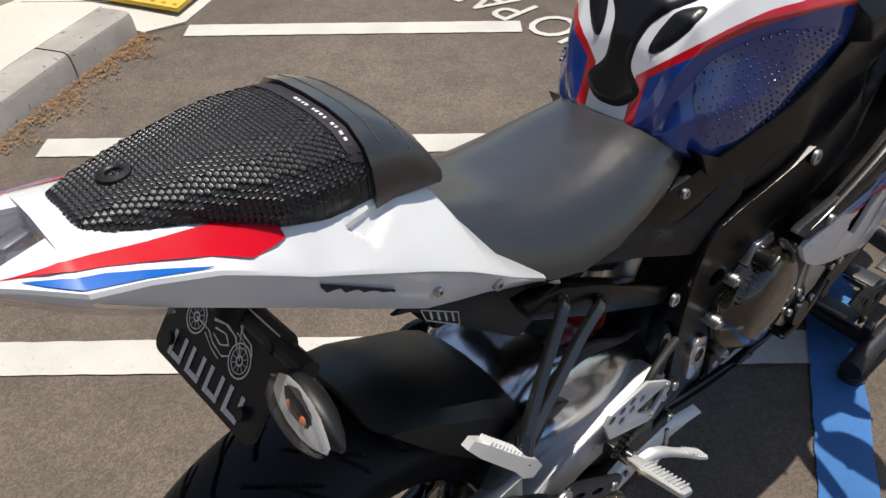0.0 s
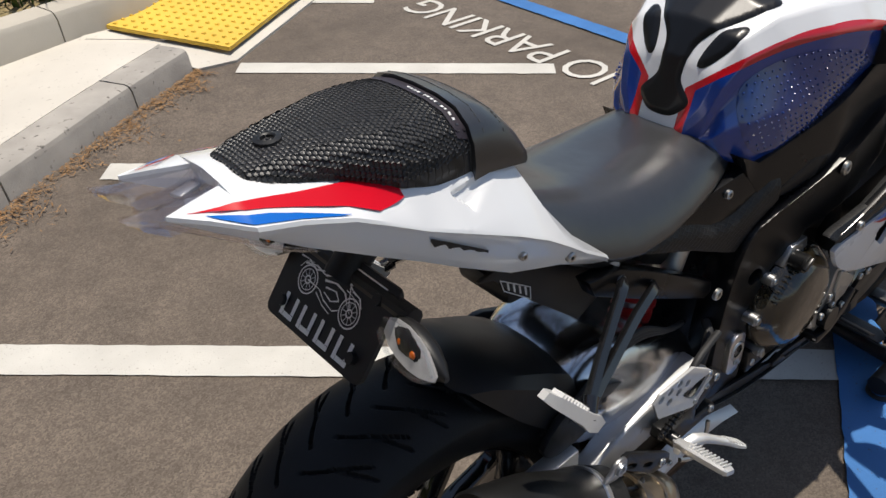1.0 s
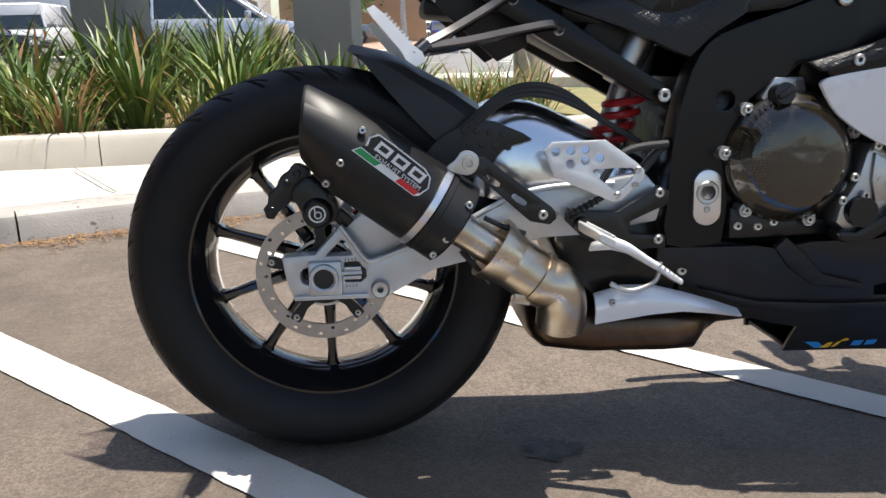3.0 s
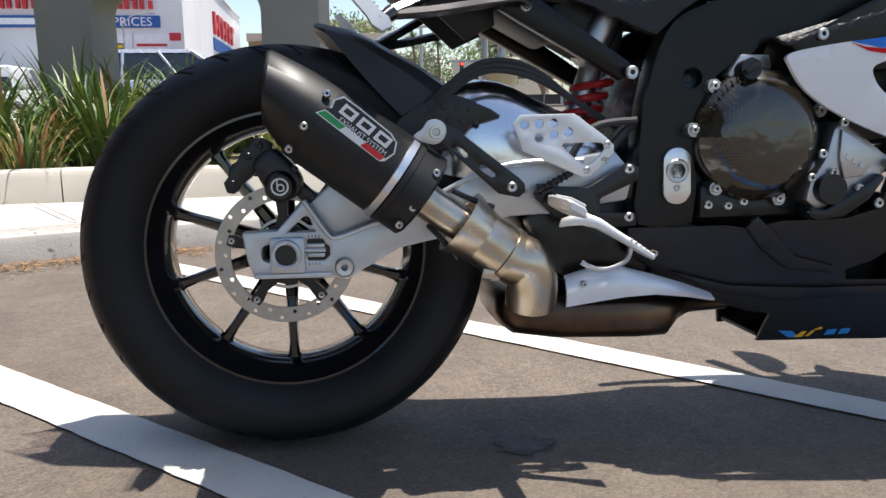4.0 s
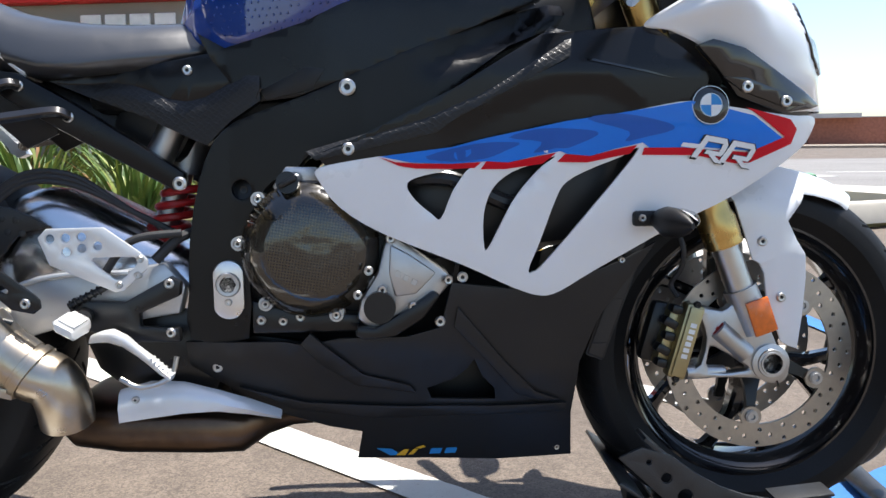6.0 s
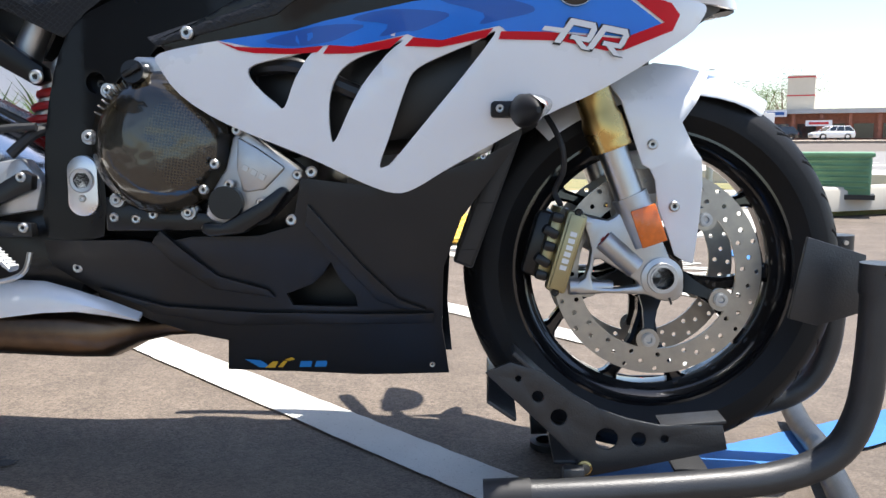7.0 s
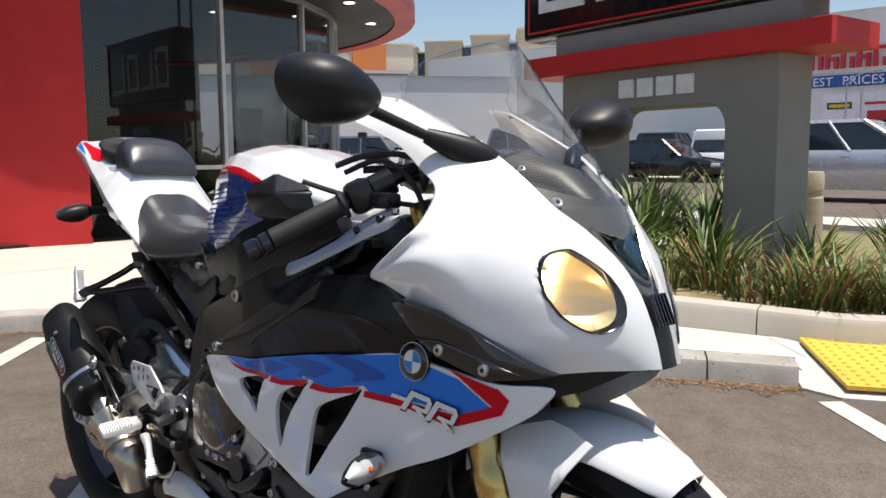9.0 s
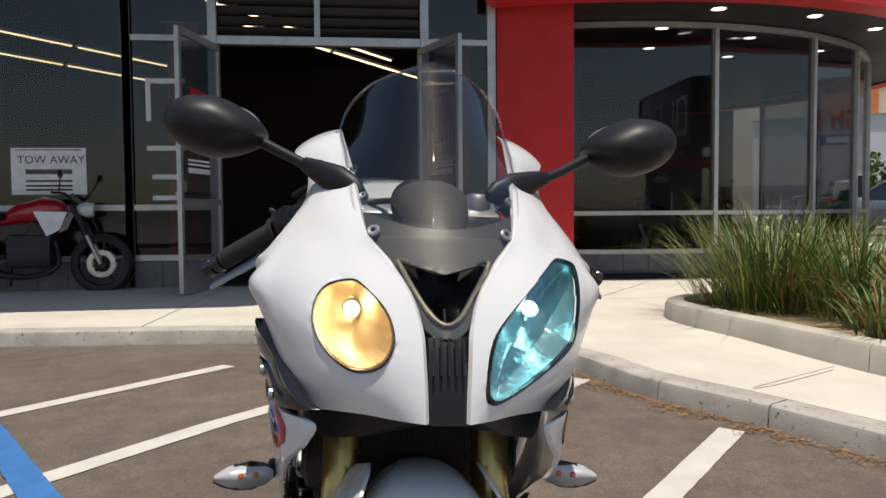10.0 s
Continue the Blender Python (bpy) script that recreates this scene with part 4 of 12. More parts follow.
def signal_pole(x, y, h, heads, base=0.0, r=0.09, label="grey steel signal pole with black signal heads", zb=0.12):
    e = thing("signal_pole", label, "traffic light", "signal poles", Matrix.Translation((x, y, zb)))
    bm = bmesh.new()
    rod(bm, (0, 0, 0), (0, 0, h), r, r * 0.8, 16)
    part("pole", bm, POLE, e)
    if base:
        bm = bmesh.new()
        lathe(bm, [(0.001, -.03), (base, -.03), (base, 0.66), (base * 0.86, 0.69), (base * 0.86, 0.72), (base, 0.75), (base, 0.93), (base * 0.94, 0.95), (0.001, 0.95)], 24)
        part("concrete_base", bm, BEIGE_CONC, e, "tan concrete base")
    for c, lit, face, n, w in heads:
        signal_head(e, c, w, lit, face, n)
        for dz in (0.45 * n * w, -0.45 * n * w):
            bm = bmesh.new()
            rod(bm, (0, 0, c[2] + dz), (c[0], c[1], c[2] + dz), 0.02, seg=8)
            part("bracket", bm, SIGNAL, e)
    return e


signal_pole(1.48, 6.1, 7.0, [((0.19, 0.05, 1.9), 0, (0.35, 0.94, 0), 1, 0.19), ((0.15, 0.15, 1.62), 0, (0.9, 0.4, 0), 3, 0.1), ((0.14, 0.15, 1.36), 0, (0.9, 0.4, 0), 1, 0.1), ((-0.14, 0.02, 1.82), 0, (-0.95, 0.3, 0), 1, 0.12)], base=0.145, r=0.042, zb=-0.02)
signal_pole(1.36, 6.32, 7.0, [], r=0.034, label="slim grey steel pole beside the signal pole", zb=-0.02)
signal_pole(3.35, 6.75, 0.86, [((0.05, 0.06, 0.7), 0, (1, 0, 0), 1, 0.1), ((-0.05, 0.05, 0.52), 0, (-1, 0.1, 0), 1, 0.1)], r=0.035, label="short steel post with a push button box", zb=0.02)
signal_pole(9.4, 68, 3.6, [((0.1, -0.1, 3.3), 1, (0, -1, 0), 3, 0.32)], r=0.1, zb=0.02)

sp = thing("sign_post", "perforated steel post with a yellow reflective sleeve", "sign post", m=Matrix.Translation((-0.5, 10.75, 0.1)))
part("post", box(bmesh.new(), (0, 0, 1.5), (0.05, 0.05, 3.0)), POLE, sp, smooth=False)
part("sleeve", box(bmesh.new(), (-0.045, -0.03, 0.85), (0.05, 0.03, 1.6)), YELLOW, sp, "yellow sleeve", smooth=False)

ub = thing("utility_box", "green enamelled utility box with louvres on the lawn", "utility box", m=Matrix.Translation((3.78, 5.12, 0.05)) @ Matrix.Rotation(radians(-22), 4, "Z") @ Matrix.Diagonal((0.58, 0.58, 0.6, 1)))
bm = bmesh.new()
box(bm, (0, 0, 0.26), (1.1, 0.6, 0.5), bev=0.03)
part("cabinet", bm, GREEN_BOX, ub)
part("lid", box(bmesh.new(), (0, 0, 0.52), (1.16, 0.66, 0.06), bev=0.02), GREEN_BOX, ub)
part("plinth", box(bmesh.new(), (0, 0, 0.0), (1.2, 0.7, 0.06)), SIGNAL, ub, "dark plinth", smooth=False)
for i in range(6):
    part("louvre", box(bmesh.new(), (0.14, -0.305, 0.1 + i * 0.07), (0.75, 0.03, 0.03), Matrix.Rotation(radians(30), 4, "X")), GREEN_BOX, ub, smooth=False)
part("door_plate", box(bmesh.new(), (-0.42, -0.304, 0.26), (0.22, 0.016, 0.4), bev=0.006), GREEN_BOX, ub)
part("latch", box(bmesh.new(), (-0.42, -0.316, 0.4), (0.07, 0.012, 0.03)), SIGNAL, ub)


def street_lamp(x, y, h, arms=1):
    e = thing("street_lamp", "tall grey street lamp with a curved arm", "street lamp", "street lamps", Matrix.Translation((x, y, 0.05)))
    bm = bmesh.new()
    rod(bm, (0, 0, 0), (0, 0, h), h * 0.014, h * 0.009)
    part("pole", bm, POLE, e)
    for s in ((1, -1)[:arms]):
        bm = bmesh.new()
        tube(bm, [(0, 0, h * 0.98), (s * h * 0.1, 0, h * 1.07), (s * h * 0.26, 0, h * 1.1)], h * 0.006)
        part("arm", bm, POLE, e)
        part("lamp_head", box(bmesh.new(), (s * h * 0.29, 0, h * 1.1), (h * 0.08, h * 0.03, h * 0.015), bev=0.01), POLE, e)
    return e


street_lamp(4.2, 46, 8.6)
street_lamp(19.2, 71.6, 5.7, 2)
street_lamp(26.5, 85, 5.6)
street_lamp(-7.9, 29.5, 3.4)
# mast arm signals across the side street
ma_ = thing("mast_arm", "long signal mast arm over the side street", "traffic light", m=Matrix.Translation((1.4, 44.0, 0.1)))
bm = bmesh.new()
tube(bm, [(0, 0, 0), (0.05, 0, 3.2), (1.5, 0, 4.3), (5.5, 0, 4.7), (9.0, 0, 4.8)], [0.16, 0.14, 0.11, 0.09, 0.07])
part("mast", bm, POLE, ma_)
for x in (4.5, 8.4):
    signal_head(ma_, (x, -0.1, 4.5 + 0.05 * x - 0.3), 0.3, 1, (0, -1, 0), 3)
ns = thing("street_name_sign", "green street name sign on a thin post", "street sign", m=Matrix.Translation((1.9, 59, 0.02)))
bm = bmesh.new()
rod(bm, (0, 0, 0), (0, 0, 3.2), 0.05)
part("post", bm, POLE, ns)
part("plate", box(bmesh.new(), (0, 0, 3.1), (1.2, 0.03, 0.28), Matrix.Rotation(radians(-4), 4, "Y")), GREEN_SIGN, ns, "green plate", smooth=False)
part("text_bar", box(bmesh.new(), (0.02, -0.018, 3.1), (0.5, 0.006, 0.12), Matrix.Rotation(radians(-4), 4, "Y")), SIGN_WHITE, ns, "white bar", smooth=False)

# ---- vehicles ----
CARGLASS = material("car_glass", (0.012, 0.015, 0.018), 0.06, vary=0.1, coat=1.0)
TYRE = material("car_tyre", (0.018, 0.018, 0.018), 0.8, vary=0.1)
ALLOY = material("alloy_rim", (0.55, 0.56, 0.58), 0.35, metal=0.8)
LAMPRED = material("red_lens", (0.4, 0.01, 0.01), 0.2, coat=0.8)
LAMPCLEAR = material("clear_lens", (0.6, 0.62, 0.65), 0.15, coat=1.0)
CARPAINT = {k: material(k + "_car_paint", c, 0.25, metal=m, vary=0.04, coat=0.9) for k, c, m in (
    ("silver", (0.6, 0.62, 0.66), 0.5), ("black", (0.012, 0.012, 0.016), 0.1), ("white", (0.8, 0.8, 0.8), 0.0), ("grey", (0.17, 0.19, 0.23), 0.4), ("red", (0.24, 0.012, 0.02), 0.2), ("blue", (0.03, 0.07, 0.25), 0.3))}


def body_ring(x, hw, z0, z1, r=0.09, tumble=0.0):
    """A rounded cross-section across the car."""
    q = [(-hw + 0.04, z0), (-hw, z0 + r), (-hw, (z0 + z1) * 0.5), (-hw + tumble * 0.5, z1 - r), (-hw + tumble + r * 0.6, z1)]
    q += [(-a, b) for a, b in q[::-1]]
    return [(x, a, b) for a, b in q]


def car(label, colour, x, y, yaw, kind="sedan", scale=1.0, z=0.05):
    """A parked vehicle: nose along its own x."""
    e = thing({"sedan": "car", "suv": "suv", "pickup": "pickup_truck", "van": "van", "box": "box_truck"}[kind], label, {"sedan": "car", "suv": "car", "pickup": "pickup truck", "van": "van", "box": "truck"}[kind], "vehicles", Matrix.Translation((x, y, z)) @ Matrix.Rotation(radians(yaw), 4, "Z") @ Matrix.Diagonal((scale, scale, scale, 1)))
    paint = CARPAINT[colour]
    S = {"sedan": dict(L=4.7, W=1.82, zb=0.22, belt=0.86, hood=0.78, H=1.45, cab=(-1.75, 1.0, -1.0, 0.25), r=0.33),
         "suv": dict(L=4.8, W=1.9, zb=0.25, belt=1.02, hood=0.95, H=1.62, cab=(-2.25, 1.15, -1.75, 0.25), r=0.36),
         "pickup": dict(L=5.6, W=1.98, zb=0.38, belt=1.12, hood=1.1, H=1.85, cab=(-0.95, 1.35, -0.7, 0.65), r=0.39),
         "van": dict(L=4.7, W=1.75, zb=0.25, belt=1.05, hood=1.0, H=1.85, cab=(-2.3, 1.75, -2.2, 0.9), r=0.31),
         "box": dict(L=6.6, W=2.1, zb=0.45, belt=1.2, hood=1.15, H=2.0, cab=(0.9, 2.6, 1.0, 2.0), r=0.4)}[kind]
    L, W, zb, belt, hood, H, r = S["L"], S["W"], S["zb"], S["belt"], S["hood"], S["H"], S["r"]
    hx, hw = L / 2, W / 2
    bm = bmesh.new()
    loft(bm, [body_ring(-hx, hw * 0.86, zb + 0.15, belt - 0.12), body_ring(-hx + 0.15, hw * 0.97, zb, belt - 0.02), body_ring(-hx + 0.8, hw, zb, belt), body_ring(S["cab"][1] - 0.2, hw, zb, belt), body_ring(S["cab"][1] + 0.3, hw * 0.99, zb, hood + 0.02), body_ring(hx - 0.35, hw * 0.95, zb, hood - 0.08), body_ring(hx - 0.08, hw * 0.86, zb + 0.04, hood - 0.2), body_ring(hx, hw * 0.74, zb + 0.12, hood - 0.3)])
    part("body", bm, paint, e, angle=50)
    b0, b1, t0, t1 = S["cab"]
    bm = bmesh.new()
    cab = lambda x0, x1, w, zz: [(x0, -w, zz), (x0, w, zz), (x1, w, zz), (x1, -w, zz)]
    loft(bm, [cab(b0, b1, hw * 0.95, belt - 0.03), cab(b0 + (t0 - b0) * .5, b1 + (t1 - b1) * .5, hw * 0.88, (belt + H) / 2), cab(t0, t1, hw * 0.78, H - 0.06)])
    part("cabin_glass", bm, CARGLASS, e, "dark tinted windows", smooth=False)
    bm = bmesh.new()
    loft(bm, [cab(t0 - .04, t1 + .03, hw * 0.80, H - 0.07), cab(t0 + .05, t1 - .08, hw * 0.76, H)])
    for k in (0, 0.34, 0.68, 1):
        for s in (-1, 1):
            xb, xt = b0 + 0.03 + (b1 - b0 - 0.06) * k, t0 + (t1 - t0) * k
            b2 = bmesh.new()
            rod(b2, (xb, s * hw * 0.945, belt - 0.02), (xt, s * hw * 0.785, H - 0.05), 0.035 if 0 < k < 1 else 0.05, seg=6)
            part("pillar", b2, paint, e)
    part("roof", bm, paint, e, angle=50)
    if kind == "pickup":
        bm = bmesh.new()
        box(bm, ((-hx + b0) / 2, 0, belt + 0.004), ((b0 + hx) - 0.25, W * 0.82, 0.01))
        part("bed", bm, SIGNAL, e, "dark open bed", smooth=False)
    if kind == "box":
        bm = bmesh.new()
        box(bm, (-1.2, 0, 1.95), (4.2, 2.2, 2.3), bev=0.04)
        part("cargo_box", bm, CARPAINT["white"], e, "white cargo box", smooth=False)
    if kind == "van":
        part("side_panel", box(bmesh.new(), (-1.2, 0, (belt + H) / 2 - .02), (2.1, W * 0.93, H - belt - .1), bev=0.05), paint, e)
    wb = L * 0.3
    for sx in (-wb, wb):
        for sy in (-1, 1):
            M = Matrix.Translation((sx, sy * (hw - 0.1), r)) @ Matrix.Rotation(radians(-90 * sy), 4, "X")
            bm = bmesh.new()
            lathe(bm, [(r * 0.62, -0.1), (r * 0.92, -0.1), (r, -0.06), (r, 0.08), (r * 0.93, 0.115), (r * 0.66, 0.115), (r * 0.62, 0.08)], 28, M)
            w = part("wheel", bm, TYRE, e, "black tyre")
            bm = bmesh.new()
            lathe(bm, [(r * 0.66, 0.1), (r * 0.6, 0.06), (r * 0.58, 0.0), (0.001, 0.0)], 28, M)
            part("wheel_dish", bm, SIGNAL, w)
            bm = bmesh.new()
            for q in range(7):
                a = q * 2 * math.pi / 7
                b2 = bmesh.new()
                box(b2, (r * 0.33, 0, 0.06), (r * 0.58, r * 0.16, 0.03), bev=0.008, seg=1)
                b2.transform(M @ Matrix.Rotation(a, 4, "Z"))
                tmp = bpy.data.meshes.new("t")
                b2.to_mesh(tmp)
                b2.free()
                bm.from_mesh(tmp)
                bpy.data.meshes.remove(tmp)
            lathe(bm, [(r * 0.6, 0.07), (r * 0.67, 0.09), (r * 0.67, 0.06)], 28, M)
            part("rim", bm, ALLOY, w, "silver alloy rim")
            bm = bmesh.new()
            lathe(bm, [(r * 1.16, -0.02), (r * 1.16, 0.108), (r * 1.10, 0.113), (r * 1.10, -0.02)], 20, M)
            part("wheel_arch", bm, SIGNAL, e)
    for sy in (-1, 1):
        part("headlight", box(bmesh.new(), (hx - 0.2, sy * hw * 0.74, hood - 0.25), (0.3, 0.3, 0.13), Matrix.Rotation(radians(sy * -28), 4, "Z"), bev=0.03), LAMPCLEAR, e, "clear headlight")
        part("tail_light", box(bmesh.new(), (-hx + 0.07, sy * hw * 0.82, belt - 0.22), (0.12, 0.2, 0.22), bev=0.02), LAMPRED, e, "red tail light")
        bm = bmesh.new()
        box(bm, (b1 - 0.35, sy * (hw + 0.07), belt + 0.07), (0.13, 0.2, 0.14), bev=0.04)
        part("mirror", bm, paint, e)
        part("door_handle", box(bmesh.new(), (0.0, sy * (hw + 0.004), belt - 0.14), (0.2, 0.025, 0.03)), paint, e)
    bm = bmesh.new()
    for i in range(4):
        box(bm, (hx - 0.015, 0, zb + 0.16 + i * 0.07), (0.05, W * 0.42, 0.03))
    part("grille", bm, SIGNAL, e, "dark grille")
    return e


car("silver crossover waiting on the street", "silver", -3.35, 16.6, 2, "suv", 1.0, 0.03)
car("black sedan parked across the street", "black", -12.7, 25.6, 3, "sedan", 1.0, 0.1)
car("white van parked by the white wall", "white", -12.3, 30.3, 95, "van", 1.0, 0.1)
car("dark pickup parked by the white wall", "black", -15.6, 30.6, 95, "pickup", 1.0, 0.1)
car("dark red pickup parked before the store", "red", -6.6, 30.6, 170, "pickup", 0.95, 0.12)
car("grey pickup parked behind the palm", "grey", -2.8, 44.6, 4, "pickup", 1.0, 0.12)
car("white pickup parked beside the white hall", "white", -18.2, 19.0, 40, "pickup", 1.0, 0.1)
car("grey pickup parked beside the white hall", "grey", -16.0, 21.0, 40, "pickup", 1.0, 0.1)
car("dark suv parked beside the hall", "grey", -20.5, 16.8, 215, "suv", 1.0, 0.1)
car("white suv parked before the stores", "white", 41.0, 95.0, 185, "suv", 1.0, 0.12)
car("black suv parked before the stores", "black", 36.5, 100.0, 185, "suv", 1.0, 0.12)
car("black suv parked before the stores", "black", 33.2, 101.0, 185, "suv", 1.0, 0.12)
car("small white box truck on the far street", "white", 29.8, 92.0, 185, "box", 1.0, 0.05)
for i, (c, x, y) in enumerate((("blue", 4.6, 60), ("silver", 6.0, 66), ("red", 7.6, 70), ("white", 3.6, 64))):
    car("small distant %s car on the side street" % c, c, x, y, 90, "sedan", 1.0, 0.05)


def small_bike(label, m, tank, accent, sport=False):
    """A parked motorcycle seen from afar: nose along its own x."""
    e = thing("parked_motorcycle", label, "motorcycle", "parked motorcycles", m)
    for x in (0.0, 1.38):
        M = Matrix.Translation((x, 0, 0.31)) @ Matrix.Rotation(radians(90), 4, "X")
        bm = bmesh.new()
        w = 0.085 if x == 0 else 0.06
        lathe(bm, [(0.225, -w * .7), (0.27, -w), (0.3, -w * .6), (0.31, 0), (0.3, w * .6), (0.27, w), (0.225, w * .7)], 36, M)
        wh = part("wheel", bm, RUBBER, e, "black tyre")
        bm = bmesh.new()
        lathe(bm, [(0.225, -w * .7), (0.215, 0), (0.225, w * .7), (0.235, w * .72)], 36, M)
        for q in range(5):
            a = q * 2 * math.pi / 5
            rod(bm, M @ Vector((0.03 * math.cos(a), 0.03 * math.sin(a), 0)), M @ Vector((0.22 * math.cos(a + .2), 0.22 * math.sin(a + .2), 0)), 0.014, seg=6)
        lathe(bm, [(0.001, -.05), (0.045, -.05), (0.045, .05), (0.001, .05)], 14, M)
        part("rim", bm, BLACK_SATIN, wh)
        bm = bmesh.new()
        lathe(bm, [(0.09, 0.05), (0.14, 0.05), (0.14, 0.056), (0.09, 0.056)], 30, M)
        lathe(bm, [(0.09, -0.05), (0.14, -0.05), (0.14, -0.056), (0.09, -0.056)], 30, M)
        part("brake_disc", bm, STEEL, wh)
    for s in (-1, 1):
        bm = bmesh.new()
        rod(bm, (1.38, s * .09, .31), (1.22, s * .09, .68), 0.022, seg=10)
        f = part("fork", bm, STEEL, e, "bright fork tube")
        bm = bmesh.new()
        rod(bm, (1.25, s * .09, .6), (1.12, s * .09, .92), 0.028, seg=10)
        part("fork_outer", bm, BLACK_SATIN, f)
        bm = bmesh.new()
        tube(bm, [(1.1, 0, 0.96), (1.08, s * .18, 1.02), (1.0, s * .34, 1.03)], 0.013)
        part("handlebar", bm, BLACK_SATIN, e)
        bm = bmesh.new()
        rod(bm, (1.05, s * .28, 1.03), (1.1, s * .4, 1.2), 0.007, seg=6)
        box(bm, (1.1, s * .42, 1.21), (0.03, 0.14, 0.08), bev=0.02)
        part("mirror", bm, BLACK_SATIN, e)
        bm = bmesh.new()
        rod(bm, (0, s * .08, .31), (0.5, s * .1, .4), 0.026, seg=8)
        part("swingarm", bm, BLACK_SATIN, e)
    bm = bmesh.new()
    loft(bm, [[(x, w * math.cos(a), z + h * math.sin(a)) for a in [k * math.pi / 6 for k in range(12)]] for x, w, z, h in ((.45, .07, .76, .06), (.6, .13, .82, .1), (.85, .15, .86, .13), (1.0, .11, .86, .1), (1.06, .05, .85, .06))])
    part("tank", bm, tank, e)
    bm = bmesh.new()
    loft(bm, [[(x, w * math.cos(a), z + h * math.sin(a)) for a in [k * math.pi / 6 for k in range(12)]] for x, w, z, h in ((-.25, .05, .9, .03), (0.0, .1, .86, .05), (.3, .13, .79, .05), (.55, .1, .79, .05))])
    part("seat", bm, BLACK_SATIN, e)
    bm = bmesh.new()
    box(bm, (.72, 0, .45), (.42, .3, .34), bev=.05)
    box(bm, (.82, 0, .62), (.25, .24, .2), Matrix.Rotation(radians(25), 4, "Y"), bev=.03)
    part("engine", bm, SIGNAL, e)
    bm = bmesh.new()
    tube(bm, [(.95, -.05, .55), (.98, -.1, .3), (.7, -.14, .2), (.3, -.17, .28), (-.15, -.18, .42)], [.025, .025, .03, .05, .05])
    part("exhaust", bm, BLACK_SATIN, e)
    for s in (-1, 1):
        bm = bmesh.new()
        plate(bm, [(.78, .85), (1.1, .84), (1.02, .66), (.9, .6)] if not sport else [(.5, .75), (1.25, .85), (1.2, .5), (.8, .3), (.55, .45)], s * .15, s * .17, bev=0.004)
        part("side_cover", bm, accent, e, smooth=False)
    bm = bmesh.new()
    lathe(bm, [(0.001, 0.06), (.07, .055), (.085, 0.0), (.05, -.1), (.001, -.12)], 18, Matrix.Translation((1.26, 0, .86)) @ Matrix.Rotation(radians(90), 4, "Y"))
    part("headlight", bm, LAMPCLEAR if not sport else accent, e)
    bm = bmesh.new()
    lathe(bm, [(.33, -.06), (.335, 0), (.33, .06)], 10, Matrix.Translation((1.38, 0, .31)) @ Matrix.Rotation(radians(90), 4, "X") @ Matrix.Rotation(radians(-120), 4, "Z"), arc=1.9)
    part("front_fender", bm, BLACK_SATIN, e)
    bm = bmesh.new()
    rod(bm, (.5, .12, .3), (.42, .3, 0.0), .012, seg=6)
    part("side_stand", bm, SIGNAL, e)
    return e


RED_TANK = material("red_tank", (0.42, 0.01, 0.015), 0.2, coat=1.0)
small_bike("red and black naked motorcycle parked by the shop window", basis((-5.98, -3.95, KH), (-0.1, 0.995, 0), (-0.995, -0.1, 0), (0, 0, 1)), RED_TANK, SIGN_WHITE)
for i, (x, y, t, a) in enumerate(((-7.9, 7.6, RED_TANK, SIGN_WHITE), (-8.4, 8.6, CARPAINT["white"], RED_TANK), (-8.8, 9.8, RED_TANK, RED_TANK), (-8.2, 11.0, CARPAINT["black"], RED_TANK))):
    small_bike("sport motorcycle parked in a row beside the shop", basis((x, y, KH), (0.9, -0.43, 0), (0.43, 0.9, 0), (0, 0, 1)), t, a, True)
for i, (x, y, t) in enumerate(((-9.2, 3.2, CARPAINT["blue"]), (-9.6, 4.6, CARPAINT["black"]))):
    small_bike("sport motorcycle on show inside the shop", basis((x, y, 0.115), (0.8, 0.6, 0), (-0.6, 0.8, 0), (0, 0, 1)), t, t, True)

# ---- far buildings ----
BEIGE = material("beige_stucco", (0.62, 0.52, 0.38), 0.9, vary=0.06, scale=0.6)
CREAMW = material("cream_stucco", (0.66, 0.58, 0.46), 0.9, vary=0.05, scale=0.6)
ORANGE = material("orange_stucco", (0.62, 0.2, 0.06), 0.9, vary=0.06, scale=0.6)
TANW = material("tan_stucco", (0.42, 0.29, 0.18), 0.9, vary=0.06, scale=0.6)
BLUE_SIGN = material("blue_sign", (0.02, 0.1, 0.35), 0.6)
RED_SIGN = material("red_letters", (0.55, 0.03, 0.04), 0.5)
ROOFGREY = material("grey_metal_roof", (0.42, 0.42, 0.42), 0.6, vary=0.1, scale=0.5)
BRICKW = material("brick_wall", (0.3, 0.12, 0.08), 0.9, vary=0.2, scale=3)


